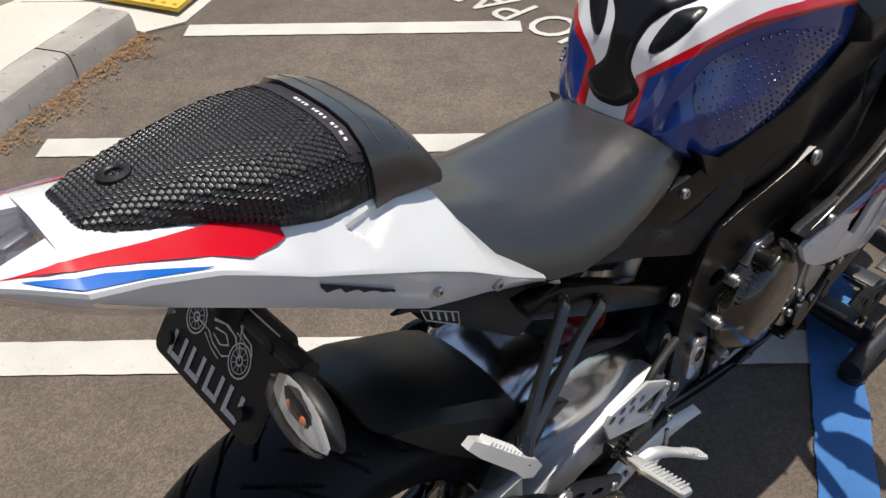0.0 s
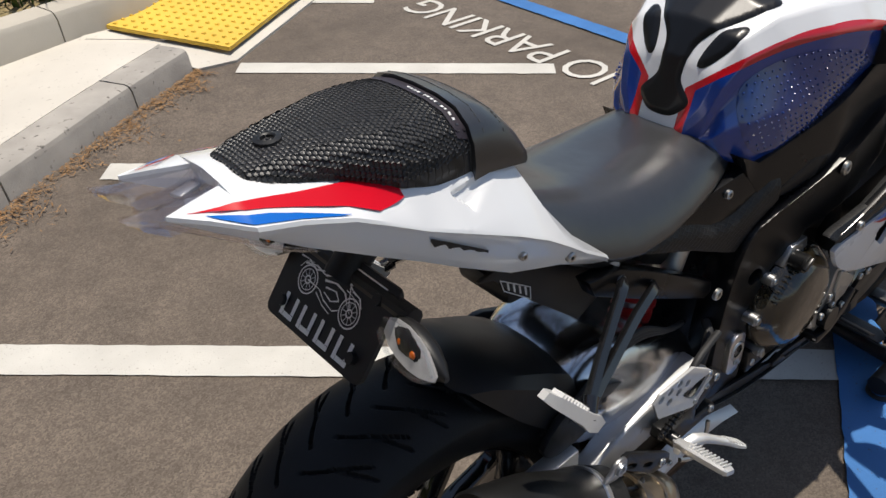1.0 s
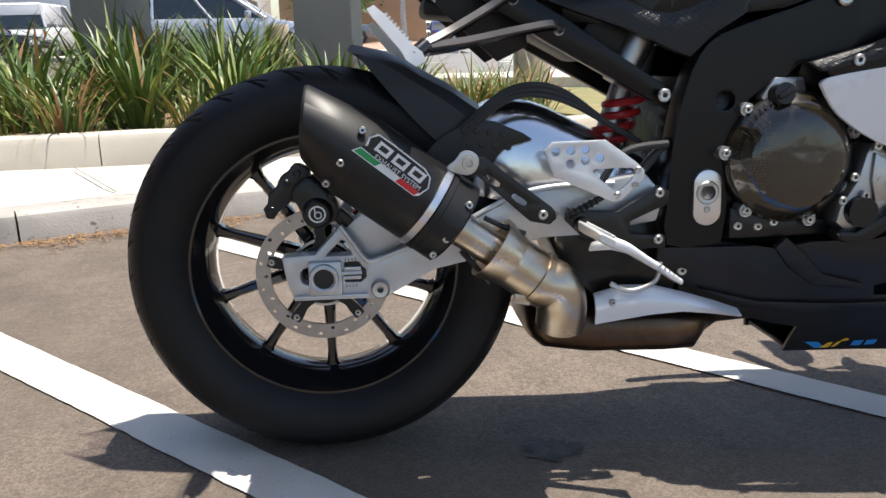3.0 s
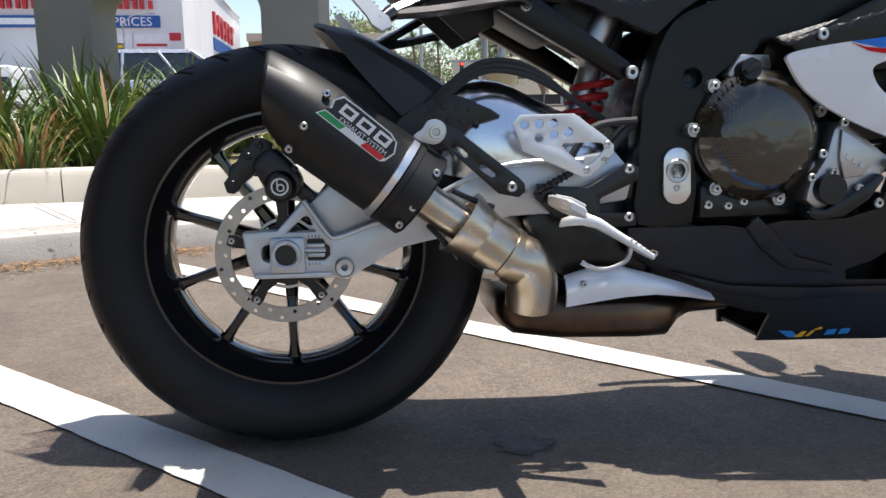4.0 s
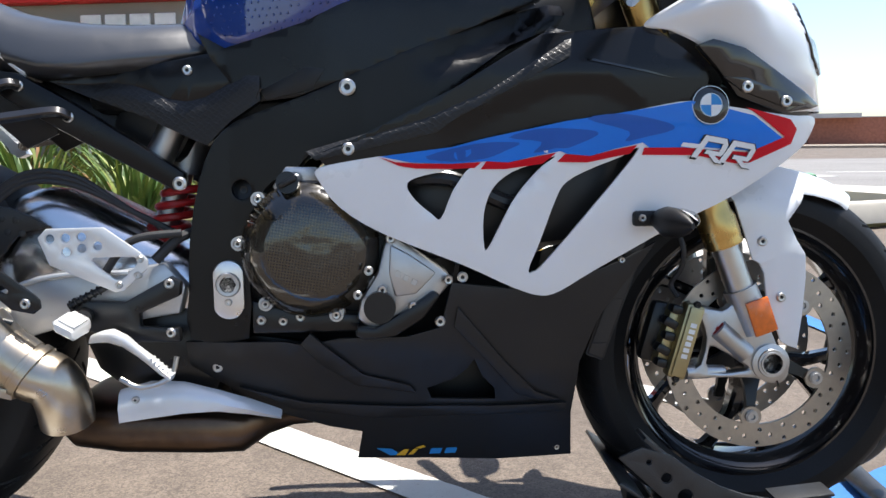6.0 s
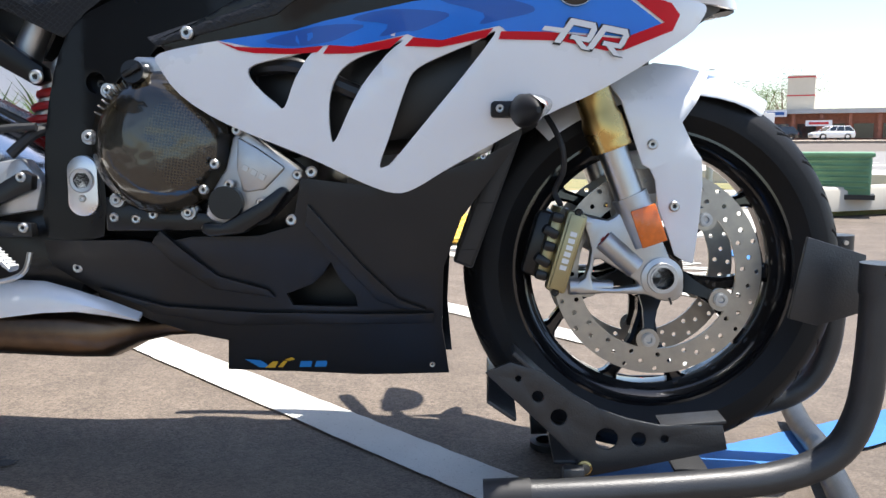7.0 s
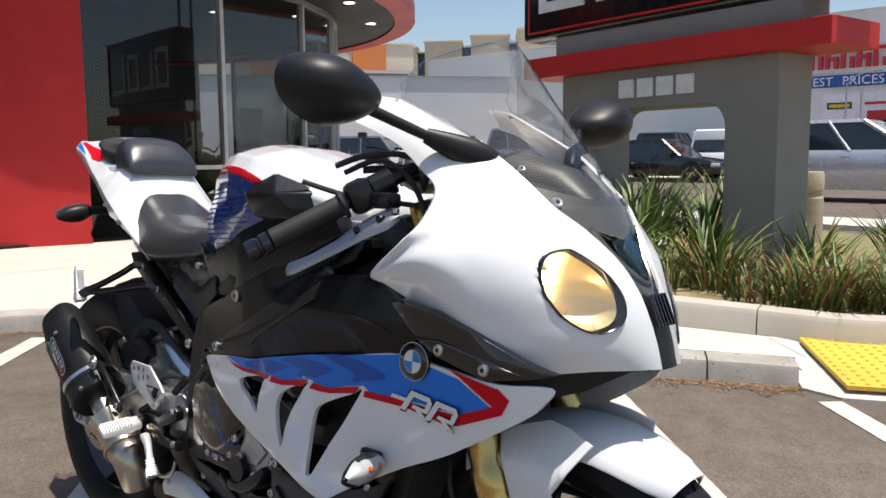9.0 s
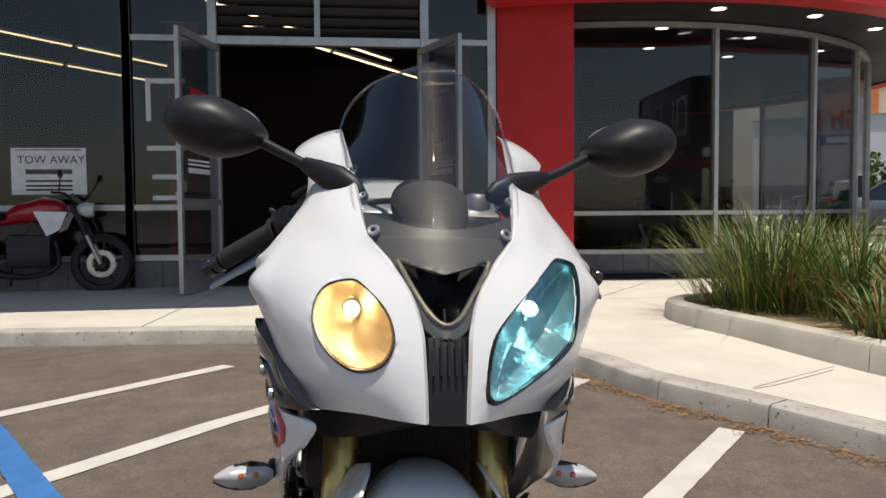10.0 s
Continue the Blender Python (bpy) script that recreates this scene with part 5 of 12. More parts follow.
def house(name, label, a, b, depth, z1, mat, windows=(), roof=ROOFGREY, cat="building", z0=0.0, coping=0.25):
    """A block whose front runs from a to b (outside to its right hand when going a to b)."""
    A, B = Vector((*a, 0)), Vector((*b, 0))
    L = (B - A).length
    ex = (B - A).normalized()
    e = thing(name, label, cat, m=basis((*a, z0), ex, Vector((-ex.y, ex.x, 0)), (0, 0, 1)))
    bm = bmesh.new()
    fbox(bm, 0, L, 0, depth, 0, z1 - z0)
    part("wall", bm, mat, e, smooth=False)
    bm = bmesh.new()
    fbox(bm, -0.1, L + 0.1, -0.1, depth + 0.1, z1 - z0 + 0.002, z1 - z0 + coping)
    part("roof", bm, roof, e, smooth=False)
    for x, z, w, h in windows:
        bm = bmesh.new()
        fbox(bm, x - 0.08, x + w + 0.08, -0.06, -0.004, z - 0.08, z + h + 0.08)
        wn_ = part("window", bm, mat, e, smooth=False)
        part("pane", fbox(bmesh.new(), x, x + w, -0.085, -0.062, z, z + h), CARGLASS, wn_, smooth=False)
    return e


SHADED_RED_WALL = material("shaded_red_stucco", (0.2, 0.03, 0.025), 0.9, vary=0.1, scale=0.8)
DARK_BLUE = material("dark_blue_cladding", (0.03, 0.045, 0.085), 0.4, vary=0.15, scale=1.5)
st = house("store", "large white store with red and blue lettering", (-31, 31.64), (-6.4, 32.64), 25, 6.35, WHITE_WALL, roof=WHITE_WALL, coping=0.05)
for i in range(13):
    x = 15.9 + i * 0.57 + (0.3 if i > 5 else 0.0)
    for x0, x1, z0, z1 in ((0, 0.15, 4.25, 5.0), (0.152, 0.46, 4.87 - (i % 2) * 0.3, 5.0 - (i % 2) * 0.3), (0.33, 0.47, 4.25, 4.56 + (i % 3) * 0.1)):
        part("letter_block", fbox(bmesh.new(), x + x0, x + x1, -0.2, -0.01, z0, z1), RED_SIGN, st, "red block letter shape", smooth=False)
part("sign_band", fbox(bmesh.new(), 15.6, 23.75, -0.12, -0.01, 3.55, 4.0), BLUE_SIGN, st, "blue sign band", smooth=False)
letters("sign_words", "LOWEST", SIGN_WHITE, 0.47, basis((19.75, -0.13, 3.61), (1, 0, 0), (0, 0, 1), (0, -1, 0)), 0.01, spacing=1.05, parent=st)
letters("sign_words", "PRICES", SIGN_WHITE, 0.47, basis((21.98, -0.13, 3.61), (1, 0, 0), (0, 0, 1), (0, -1, 0)), 0.01, spacing=1.05, parent=st)
part("text_bar", fbox(bmesh.new(), 15.9, 19.4, -0.13, -0.121, 3.66, 3.9), SIGN_WHITE, st, "white bar", smooth=False)
for x0 in (21.3, 22.72):
    part("poster", fbox(bmesh.new(), x0, x0 + 1.34, -0.06, -0.01, 0.6, 3.3), SIGN_WHITE, st, "white window poster", smooth=False)
part("poster_print", fbox(bmesh.new(), 21.45, 22.35, -0.075, -0.061, 2.7, 2.95), SIGNAL, st, "dark printed bar", smooth=False)
part("poster_bar", fbox(bmesh.new(), 21.52, 22.28, -0.085, -0.076, 2.76, 2.89), YELLOW, st, "yellow bar", smooth=False)
part("poster_bar", fbox(bmesh.new(), 22.8, 23.96, -0.075, -0.061, 2.83, 2.93), RED_SIGN, st, "thin red bar", smooth=False)
part("poster_print", fbox(bmesh.new(), 22.9, 23.8, -0.075, -0.061, 2.05, 2.6), RED_SIGN, st, "red printed shape", smooth=False)
part("poster_print", fbox(bmesh.new(), 22.98, 23.72, -0.085, -0.076, 2.05, 2.25), SIGNAL, st, "dark printed shape", smooth=False)
part("notice", fbox(bmesh.new(), 24.05, 24.5, -0.03, -0.01, 3.05, 3.35), RED_SIGN, st, "small red notice", smooth=False)
# sign on the store's street side
part("sign_band", fbox(bmesh.new(), 24.63, 24.69, 9.4, 19.9, 3.3, 3.9), BLUE_SIGN, st, "blue sign band", smooth=False)
for i in range(6):
    y = 9.6 + i * 1.7
    part("letter_block", fbox(bmesh.new(), 24.6, 24.75, y, y + 0.5, 4.1, 5.2), RED_SIGN, st, "red block letter shape", smooth=False)
    part("letter_block", fbox(bmesh.new(), 24.6, 24.75, y + 0.502, y + 1.3, 4.4 + (i % 2) * 0.5, 4.75 + (i % 2) * 0.45), RED_SIGN, st, "red block letter shape", smooth=False)
for y in (1.0, 3.0, 5.0):
    part("window", fbox(bmesh.new(), 24.6, 24.68, y + 9, y + 10.7, 0.6, 2.6), CARGLASS, st, "dark shop window", smooth=False)

house("white_hall", "white industrial hall with a lean-to roof", (-33, 18.5), (-24.0, 31.0), 12, 4.9, WHITE_WALL, coping=0.05)
apt = house("apartment_building", "cream and orange apartment block with small windows", (-39, 18.5), (-31.5, 31.0), 10, 7.25, CREAMW, [(9.25, z, 0.65, 1.05) for z in (3.7, 5.35)], CREAMW, coping=0.1)
part("orange_bay", fbox(bmesh.new(), 5.6, 8.5, -0.3, -0.01, 0, 7.1), ORANGE, apt, "orange bay", smooth=False)
part("orange_upper", fbox(bmesh.new(), 11.1, 12.95, -0.3, -0.01, 5.75, 7.15), ORANGE, apt, "orange upper storey", smooth=False)
# balcony shade put in as a dark red block before the wall
part("balcony_shade", fbox(bmesh.new(), 11.15, 14.4, -0.2, -0.01, 4.9, 5.7), SHADED_RED_WALL, apt, "dark red block standing for the shaded balcony", smooth=False)
part("balcony_roof", fbox(bmesh.new(), 11.0, 14.5, -1.2, -0.31, 5.55, 5.7), ROOFGREY, apt, "flat grey balcony roof", smooth=False)
ROW, RUN = Vector((-38.6, 45.93)), Vector((0.7597, 0.6503))
for x0, x1, z1 in ((-7.6, -5.7, 9.2), (-5.1, -2.3, 9.6), (-1.6, 1.25, 10.0), (1.95, 9.5, 10.45)):
    wide = x1 - x0
    house("apartment_building", "beige stucco apartment block with small windows", tuple(ROW + RUN * x0), tuple(ROW + RUN * x1), 10, z1, BEIGE,
          [(wide - 1.1 - k * 2.6, z, 0.75, 1.1) for k in range(3 if wide > 5 else 1) for z in (7.2, 4.4)], CREAMW, coping=0.12)
for x0, x1, z1 in ((-5.7, -5.1, 8.9), (-2.3, -1.6, 9.3), (1.25, 1.95, 9.5)):
    house("stair_tower", "dark blue recessed stair tower between beige blocks", tuple(ROW + RUN * (x0 + 0.12) + Vector((-0.65, 0.76)) * 0.8), tuple(ROW + RUN * (x1 - 0.12) + Vector((-0.65, 0.76)) * 0.8), 6, z1, DARK_BLUE, roof=CREAMW, coping=0.1)
house("apartment_building", "cream apartment block behind the hall", (-60, 40), (-52, 44.5), 12, 8.6, CREAMW, [(x, z, 1.0, 1.3) for x in (1, 3.6, 6.2) for z in (4.2, 6.6)], BEIGE, coping=0.3)
house("tan_building", "low tan stucco building with a pale parapet", (-6.2, 52), (3.0, 52), 10, 4.4, TANW, roof=CREAMW, coping=0.5)
sm = house("strip_mall", "low strip mall with a flat overhanging roof and brick piers", (36.5, 106), (60, 96), 14, 3.4, BRICKW, [(x, 0.3, 2.2, 1.8) for x in (1.2, 4.4, 7.6, 10.8, 14.0)], ROOFGREY, coping=0.1)
part("eave", fbox(bmesh.new(), -0.6, 22, -1.6, 3.0, 3.35, 3.9), ROOFGREY, sm, "flat grey eave", smooth=False)
part("shop_sign", fbox(bmesh.new(), 0.6, 3.2, -1.66, -1.605, 3.0, 3.8), SIGN_WHITE, sm, "white shop sign", smooth=False)
part("text_bar", fbox(bmesh.new(), 0.9, 2.9, -1.68, -1.662, 3.2, 3.6), BLUE_SIGN, sm, "blue bar", smooth=False)
part("shop_sign", fbox(bmesh.new(), 5.4, 8.4, -1.66, -1.605, 1.8, 2.5), SIGN_WHITE, sm, "white shop sign", smooth=False)
part("text_bar", fbox(bmesh.new(), 5.8, 8.0, -1.68, -1.662, 2.0, 2.3), RED_SIGN, sm, "red bar", smooth=False)
part("tower", fbox(bmesh.new(), 3.0, 6.2, 0.5, 3.5, 3.4, 8.2), CREAMW, sm, "cream roof tower", smooth=False)
for z in (5.6, 7.9):
    part("tower_band", fbox(bmesh.new(), 2.97, 6.23, 0.47, 3.53, z, z + 0.16), RED_SIGN, sm, "red band", smooth=False)
for x in (1.0, 4.0, 7.2, 10.4, 13.6):
    part("pier", fbox(bmesh.new(), x - 0.2, x + 0.2, -1.3, -0.9, 0, 3.35), BRICKW, sm, smooth=False)
house("grey_building", "pale grey building in the distance", (12, 94), (23, 92), 10, 5.0, CREAMW, [(x, 3.0, 2.0, 1.0) for x in (1, 4, 7, 10, 13)], ROOFGREY)
house("brick_building", "red brick and cream corner building", (-1.5, 60), (2.6, 60), 10, 6.0, BRICKW, roof=CREAMW, coping=0.5)
# dark mesh fence across the street
fe = thing("fence", "low fence with dark screening along the far lot", "fence")
for i in range(9):
    x = 10.8 + i * 1.6
    bm = bmesh.new()
    rod(bm, (x, 78.2 - i * 0.25, 0.1), (x, 78.2 - i * 0.25, 1.15), 0.04, seg=8)
    part("post", bm, POLE, fe)
    if i < 8:
        bm = bmesh.new()
        loft(bm, [[(x, 78.19 - i * 0.25, 0.15), (x, 78.19 - i * 0.25, 1.1), (x, 78.21 - i * 0.25, 1.1), (x, 78.21 - i * 0.25, 0.15)], [(x + 1.6, 77.94 - i * 0.25, 0.15), (x + 1.6, 77.94 - i * 0.25, 1.1), (x + 1.6, 77.96 - i * 0.25, 1.1), (x + 1.6, 77.96 - i * 0.25, 0.15)]])
        part("screen", bm, SIGNAL, fe, "dark screening", smooth=False)

# ---- trees and palms ----
BARK = material("tree_bark", (0.2, 0.14, 0.09), 0.9, vary=0.3, scale=12, bump=0.6, bscale=40)
FOLIAGE = material("tree_leaf", (0.1, 0.17, 0.03), 0.6, vary=0.5, scale=1.5, color2=(0.04, 0.08, 0.015))
FOLIAGE2 = material("grey_leaf", (0.12, 0.13, 0.06), 0.7, vary=0.4, scale=1.5, color2=(0.06, 0.07, 0.03))
PALM_LEAF = material("palm_leaf", (0.11, 0.15, 0.04), 0.6, vary=0.4, scale=2, color2=(0.05, 0.08, 0.02))


def tree(x, y, h, cw, c0, seed, leaf=FOLIAGE, n=1600, label="leafy green street tree with a dark trunk", size=0.16):
    rng = random.Random(seed)
    e = thing("tree", label, "tree", "street trees", Matrix.Translation((x, y, 0.05)))
    bm = bmesh.new()
    tube(bm, [(0, 0, 0), (0.05 * h * rng.uniform(-1, 1), 0, c0 * 0.6), (0, 0.05, c0 + 0.25 * (h - c0))], [0.035 * h, 0.028 * h, 0.018 * h], 8)
    tips = []
    for i in range(9):
        a, k = i * 2.4, rng.uniform(0.4, 1.0)
        q = (math.cos(a) * cw * 0.38 * k, math.sin(a) * cw * 0.38 * k, c0 + (h - c0) * rng.uniform(0.25, 0.85))
        tube(bm, [(0, 0, c0 * rng.uniform(.7, 1)), (q[0] * .5, q[1] * .5, (c0 + q[2]) / 2), q], [0.016 * h, 0.01 * h, 0.004 * h], 6, 4)
        tips.append(q)
    part("trunk", bm, BARK, e)
    bm = bmesh.new()
    centres = [(*q, rng.uniform(.16, .26) * cw) for q in tips for _ in "ab"]
    centres = [(a + rng.gauss(0, .1) * cw, b + rng.gauss(0, .1) * cw, c + rng.gauss(0, .08) * cw, r) for a, b, c, r in centres]
    for i in range(n):
        a, b, c, r = rng.choice(centres)
        v = Vector((rng.gauss(0, 1), rng.gauss(0, 1), rng.gauss(0, 0.8))).normalized() * r * rng.random() ** 0.4
        p = Vector((a, b, c)) + v
        d = Vector((rng.gauss(0, 1), rng.gauss(0, 1), rng.gauss(0, 1))).normalized() * size * rng.uniform(.6, 1.3)
        s = d.orthogonal().normalized() * size * 0.4
        bm.faces.new([bm.verts.new(t) for t in (p - d, p - s, p + d, p + s)])
    tagged(part("crown", bm, leaf, e, smooth=False), "", "", kind="stuff")
    return e


def palm(x, y, h, seed, fr=1.6, n=26):
    rng = random.Random(seed)
    e = thing("palm", "palm tree with a ragged fan crown", "palm tree", "palms", Matrix.Translation((x, y, 0.05)))
    bm = bmesh.new()
    tube(bm, [(0, 0, 0), (0.03 * h, 0, h * .5), (0.01 * h, 0.02 * h, h)], [0.22 * (0.5 + h / 16), 0.15 * (0.5 + h / 16), 0.13 * (0.5 + h / 16)], 10)
    part("trunk", bm, BARK, e)
    bm = bmesh.new()
    for i in range(n):
        az, up = rng.uniform(0, 6.3), rng.uniform(0.0, 2.2)
        for j in range(7):
            blade(bm, (0, 0, h), az + (j - 3) * 0.12, up + rng.gauss(0, .1), fr * rng.uniform(.8, 1.1), fr * 0.035, 0.9, 4)
    tagged(part("crown", bm, PALM_LEAF, e), "", "", kind="stuff")
    return e


tree(-1.9, 48.7, 5.6, 5.0, 2.2, 1, FOLIAGE, 2600)
tree(16.3, 83, 4.8, 4.2, 1.4, 22, FOLIAGE2, 500, "sparse half-bare street tree", 0.1)
tree(19.6, 81, 4.8, 4.6, 1.4, 2, FOLIAGE2, 600, "sparse half-bare street tree", 0.1)
tree(40.5, 118, 8.5, 6.5, 2.0, 3)
tree(45, 122, 9.5, 8.0, 2.4, 4, FOLIAGE2)
tree(38, 126, 9.0, 7.0, 2.4, 5, FOLIAGE2)
tree(0.6, 56, 6.5, 5.0, 1.2, 6)
tree(-26.5, 19.5, 2.6, 3.0, 0.5, 7, FOLIAGE, 900, "low bushy tree beside the hall")
for i in range(9):
    tree(-1 + i * 3.2, 110 + (i % 3) * 9, 6.5 + (i * 7 % 5), 8, 1.5, 30 + i, FOLIAGE2 if i % 2 else FOLIAGE, 700, "distant tree along the street", 0.35)
palm(-3.6, 38.5, 1.9, 1, 1.3)
palm(6.6, 84, 6.5, 2)
for i, (x, y, h) in enumerate(((11.8, 70, 5.6), (12.5, 72, 6.0), (12.2, 66, 4.8), (14.8, 74, 6.6), (4.4, 95, 7.0), (10.4, 96, 7.2))):
    palm(x, y, h, 10 + i, 1.5)

# ---- motorcycle materials ----
TYRE_MAT = material("tyre_rubber", (0.009, 0.009, 0.0095), 0.55, spec=0.26, vary=0.3, scale=7, bump=0.2, bscale=250)
# darker copy of the tyre rubber: shade in the grooves as colour
GROOVE_SHADE = material("groove_shade", (0.006, 0.006, 0.006), 0.8, vary=0.3, scale=30)
LEATHER = material("seat_vinyl", (0.022, 0.022, 0.023), 0.36, vary=0.15, scale=9, bump=0.15, bscale=420, spec=0.9, coat=0.45, rvary=0.12)
def dented(m, scale, depth, strength):
    """Soft creases at hand size on a padded cover."""
    n, l = m.node_tree.nodes, m.node_tree.links
    b = n["Principled BSDF"]
    tc = n.new("ShaderNodeTexCoord")
    no = n.new("ShaderNodeTexNoise")
    no.inputs["Scale"].default_value = scale
    no.inputs["Detail"].default_value = 2.5
    l.new(tc.outputs["Object"], no.inputs["Vector"])
    bp = n.new("ShaderNodeBump")
    bp.inputs["Strength"].default_value = strength
    bp.inputs["Distance"].default_value = depth
    l.new(no.outputs["Fac"], bp.inputs["Height"])
    if b.inputs["Normal"].links:
        l.new(b.inputs["Normal"].links[0].from_socket, bp.inputs["Normal"])
    l.new(bp.outputs["Normal"], b.inputs["Normal"])
    l.new(bp.outputs["Normal"], b.inputs["Coat Normal"])


dented(LEATHER, 11, 0.02, 0.14)
CARBON = material("carbon", (0.02, 0.016, 0.01), 0.2, vary=0.4, scale=40, coat=0.8, color2=(0.006, 0.0055, 0.005))


def woven(m):
    """Twill weave and shallow dents on a lacquered carbon part."""
    n, l = m.node_tree.nodes, m.node_tree.links
    b = n["Principled BSDF"]
    tc = n.new("ShaderNodeTexCoord")
    mp = n.new("ShaderNodeMapping")
    mp.inputs["Rotation"].default_value = (radians(90), 0, radians(35))
    l.new(tc.outputs["Object"], mp.inputs["Vector"])
    ck = n.new("ShaderNodeTexChecker")
    ck.inputs["Scale"].default_value = 330
    ck.inputs["Color1"].default_value, ck.inputs["Color2"].default_value = (0.035, 0.027, 0.015, 1), (0.005, 0.0048, 0.0045, 1)
    l.new(mp.outputs[0], ck.inputs["Vector"])
    l.new(ck.outputs["Color"], b.inputs["Base Color"])
    dent = n.new("ShaderNodeTexNoise")
    dent.inputs["Scale"].default_value = 22
    dent.inputs["Detail"].default_value = 2
    l.new(tc.outputs["Object"], dent.inputs["Vector"])
    bp = n.new("ShaderNodeBump")
    bp.inputs["Strength"].default_value = 0.22
    bp.inputs["Distance"].default_value = 0.012
    l.new(dent.outputs["Fac"], bp.inputs["Height"])
    l.new(bp.outputs["Normal"], b.inputs["Normal"])
    l.new(bp.outputs["Normal"], b.inputs["Coat Normal"])


woven(CARBON)
TITAN = material("exhaust_steel", (0.55, 0.5, 0.43), 0.3, metal=1.0, scale=16, color2=(0.42, 0.33, 0.22), rvary=0.12)
BURNT = material("burnt_steel", (0.17, 0.11, 0.07), 0.36, metal=1.0, scale=9, color2=(0.05, 0.035, 0.028), rvary=0.15)
PLASTIC = material("black_plastic", (0.01, 0.01, 0.0105), 0.45, vary=0.15, bump=0.12, bscale=500, spec=0.35)
MUFFLER = material("muffler_black", (0.009, 0.009, 0.009), 0.42, spec=0.35, vary=0.15, scale=14, bump=0.05, bscale=600)
FRAME = material("frame_black", (0.005, 0.005, 0.0055), 0.3, vary=0.15, scale=10, bump=0.1, bscale=500, spec=0.28)
CAST = material("cast_aluminium", (0.5, 0.5, 0.5), 0.42, metal=1.0, vary=0.12, scale=22, bump=0.15, bscale=320)
SILVERP = material("silver_paint", (0.55, 0.56, 0.57), 0.32, metal=0.75, vary=0.06, scale=10)
DISC = material("brake_disc", (0.4, 0.375, 0.34), 0.36, metal=1.0, vary=0.1, scale=60)
BRASS = material("caliper_gold", (0.42, 0.36, 0.2), 0.4, metal=0.9, vary=0.1, scale=25)
ORANGE = material("amber_reflector", (0.74, 0.15, 0.01), 0.25, vary=0.15, scale=120, bump=0.3, bscale=350, coat=0.6)
DARKRED = material("dark_red", (0.25, 0.01, 0.01), 0.35, vary=0.1)
SPRING_RED = material("spring_red", (0.5, 0.02, 0.02), 0.35, vary=0.1)
WHITE_INK = material("white_print", (0.75, 0.75, 0.74), 0.5, vary=0.03)
GREEN_INK = material("green_print", (0.02, 0.3, 0.08), 0.5, vary=0.03)
RED_INK = material("red_print", (0.6, 0.02, 0.02), 0.5, vary=0.03)
BLUE_INK = material("blue_print", (0.02, 0.22, 0.55), 0.4, vary=0.03)
YELLOW_INK = material("yellow_print", (0.7, 0.4, 0.03), 0.4, vary=0.03)
# black print, also the colour that stands for shade in deep recesses
BLACK_INK_SHADE = material("black_print_and_shade", (0.008, 0.008, 0.008), 0.4, vary=0.03)
LENS = glass("clear_lens", (0.93, 0.94, 0.95), 0.02)
SCREEN = glass("smoked_screen", (0.76, 0.77, 0.76), 0.01, base=0.085)
FLUID = material("brake_fluid", (0.62, 0.52, 0.22), 0.3, vary=0.08, coat=0.3)
GOLD_LAMP = material("gold_reflector", (0.86, 0.7, 0.42), 0.34, metal=0.6, vary=0.05)
CYAN_LAMP = material("cyan_reflector", (0.34, 0.6, 0.64), 0.24, metal=0.75, vary=0.05, bump=0.4, bscale=28)
BULB_WARM = lamp("bulb_warm", (1.0, 0.8, 0.5), 9.0)
BULB_COLD = lamp("bulb_cold", (0.6, 0.95, 1.0), 6.0)
NET_STRAND = material("net_strand", (0.02, 0.02, 0.021), 0.42, vary=0.2, scale=40, spec=0.6)
POLISHED = material("polished_aluminium", (0.7, 0.71, 0.73), 0.2, metal=1.0, vary=0.06, scale=14, bump=0.08, bscale=30)
FENDER_BLACK = material("fender_plastic", (0.014, 0.014, 0.0148), 0.42, vary=0.2, spec=0.42, bump=0.05, bscale=500)
LAMP_SILVER = material("lamp_silver", (0.6, 0.6, 0.6), 0.34, metal=0.12, vary=0.12, scale=60, bump=0.25, bscale=260)
PEG = material("bead_blasted_aluminium", (0.72, 0.72, 0.71), 0.42, metal=0.45, vary=0.06, scale=30, bump=0.1, bscale=400)
TANK_PAD = material("clear_pad_blue", (0.01, 0.04, 0.21), 0.14, vary=0.1, coat=1.0)


def patterned(name, color, color2, rough, scale, width, height, mortar, bump, skew=0.5, rot=(0, 0, 0), coat=0.0):
    """Moulded plastic or woven net with a repeating raised pattern."""
    m = material(name, color, rough, vary=0.15, scale=10, coat=coat)
    n, l = m.node_tree.nodes, m.node_tree.links
    b = n["Principled BSDF"]
    tc = n.new("ShaderNodeTexCoord")
    mp = n.new("ShaderNodeMapping")
    mp.inputs["Rotation"].default_value = [radians(a) for a in rot]
    l.new(tc.outputs["Object"], mp.inputs["Vector"])
    br = n.new("ShaderNodeTexBrick")
    br.inputs["Scale"].default_value = scale
    br.inputs["Brick Width"].default_value = width
    br.inputs["Row Height"].default_value = height
    br.inputs["Mortar Size"].default_value = mortar
    br.inputs["Mortar Smooth"].default_value = 0.9
    br.offset = skew
    br.inputs["Color1"].default_value = br.inputs["Color2"].default_value = (*color, 1)
    br.inputs["Mortar"].default_value = (*color2, 1)
    l.new(mp.outputs[0], br.inputs["Vector"])
    l.new(br.outputs["Color"], b.inputs["Base Color"])
    bp = n.new("ShaderNodeBump")
    bp.inputs["Strength"].default_value = bump
    bp.inputs["Distance"].default_value = 0.003
    bp.invert = True
    l.new(br.outputs["Fac"], bp.inputs["Height"])
    l.new(bp.outputs["Normal"], b.inputs["Normal"])
    return m


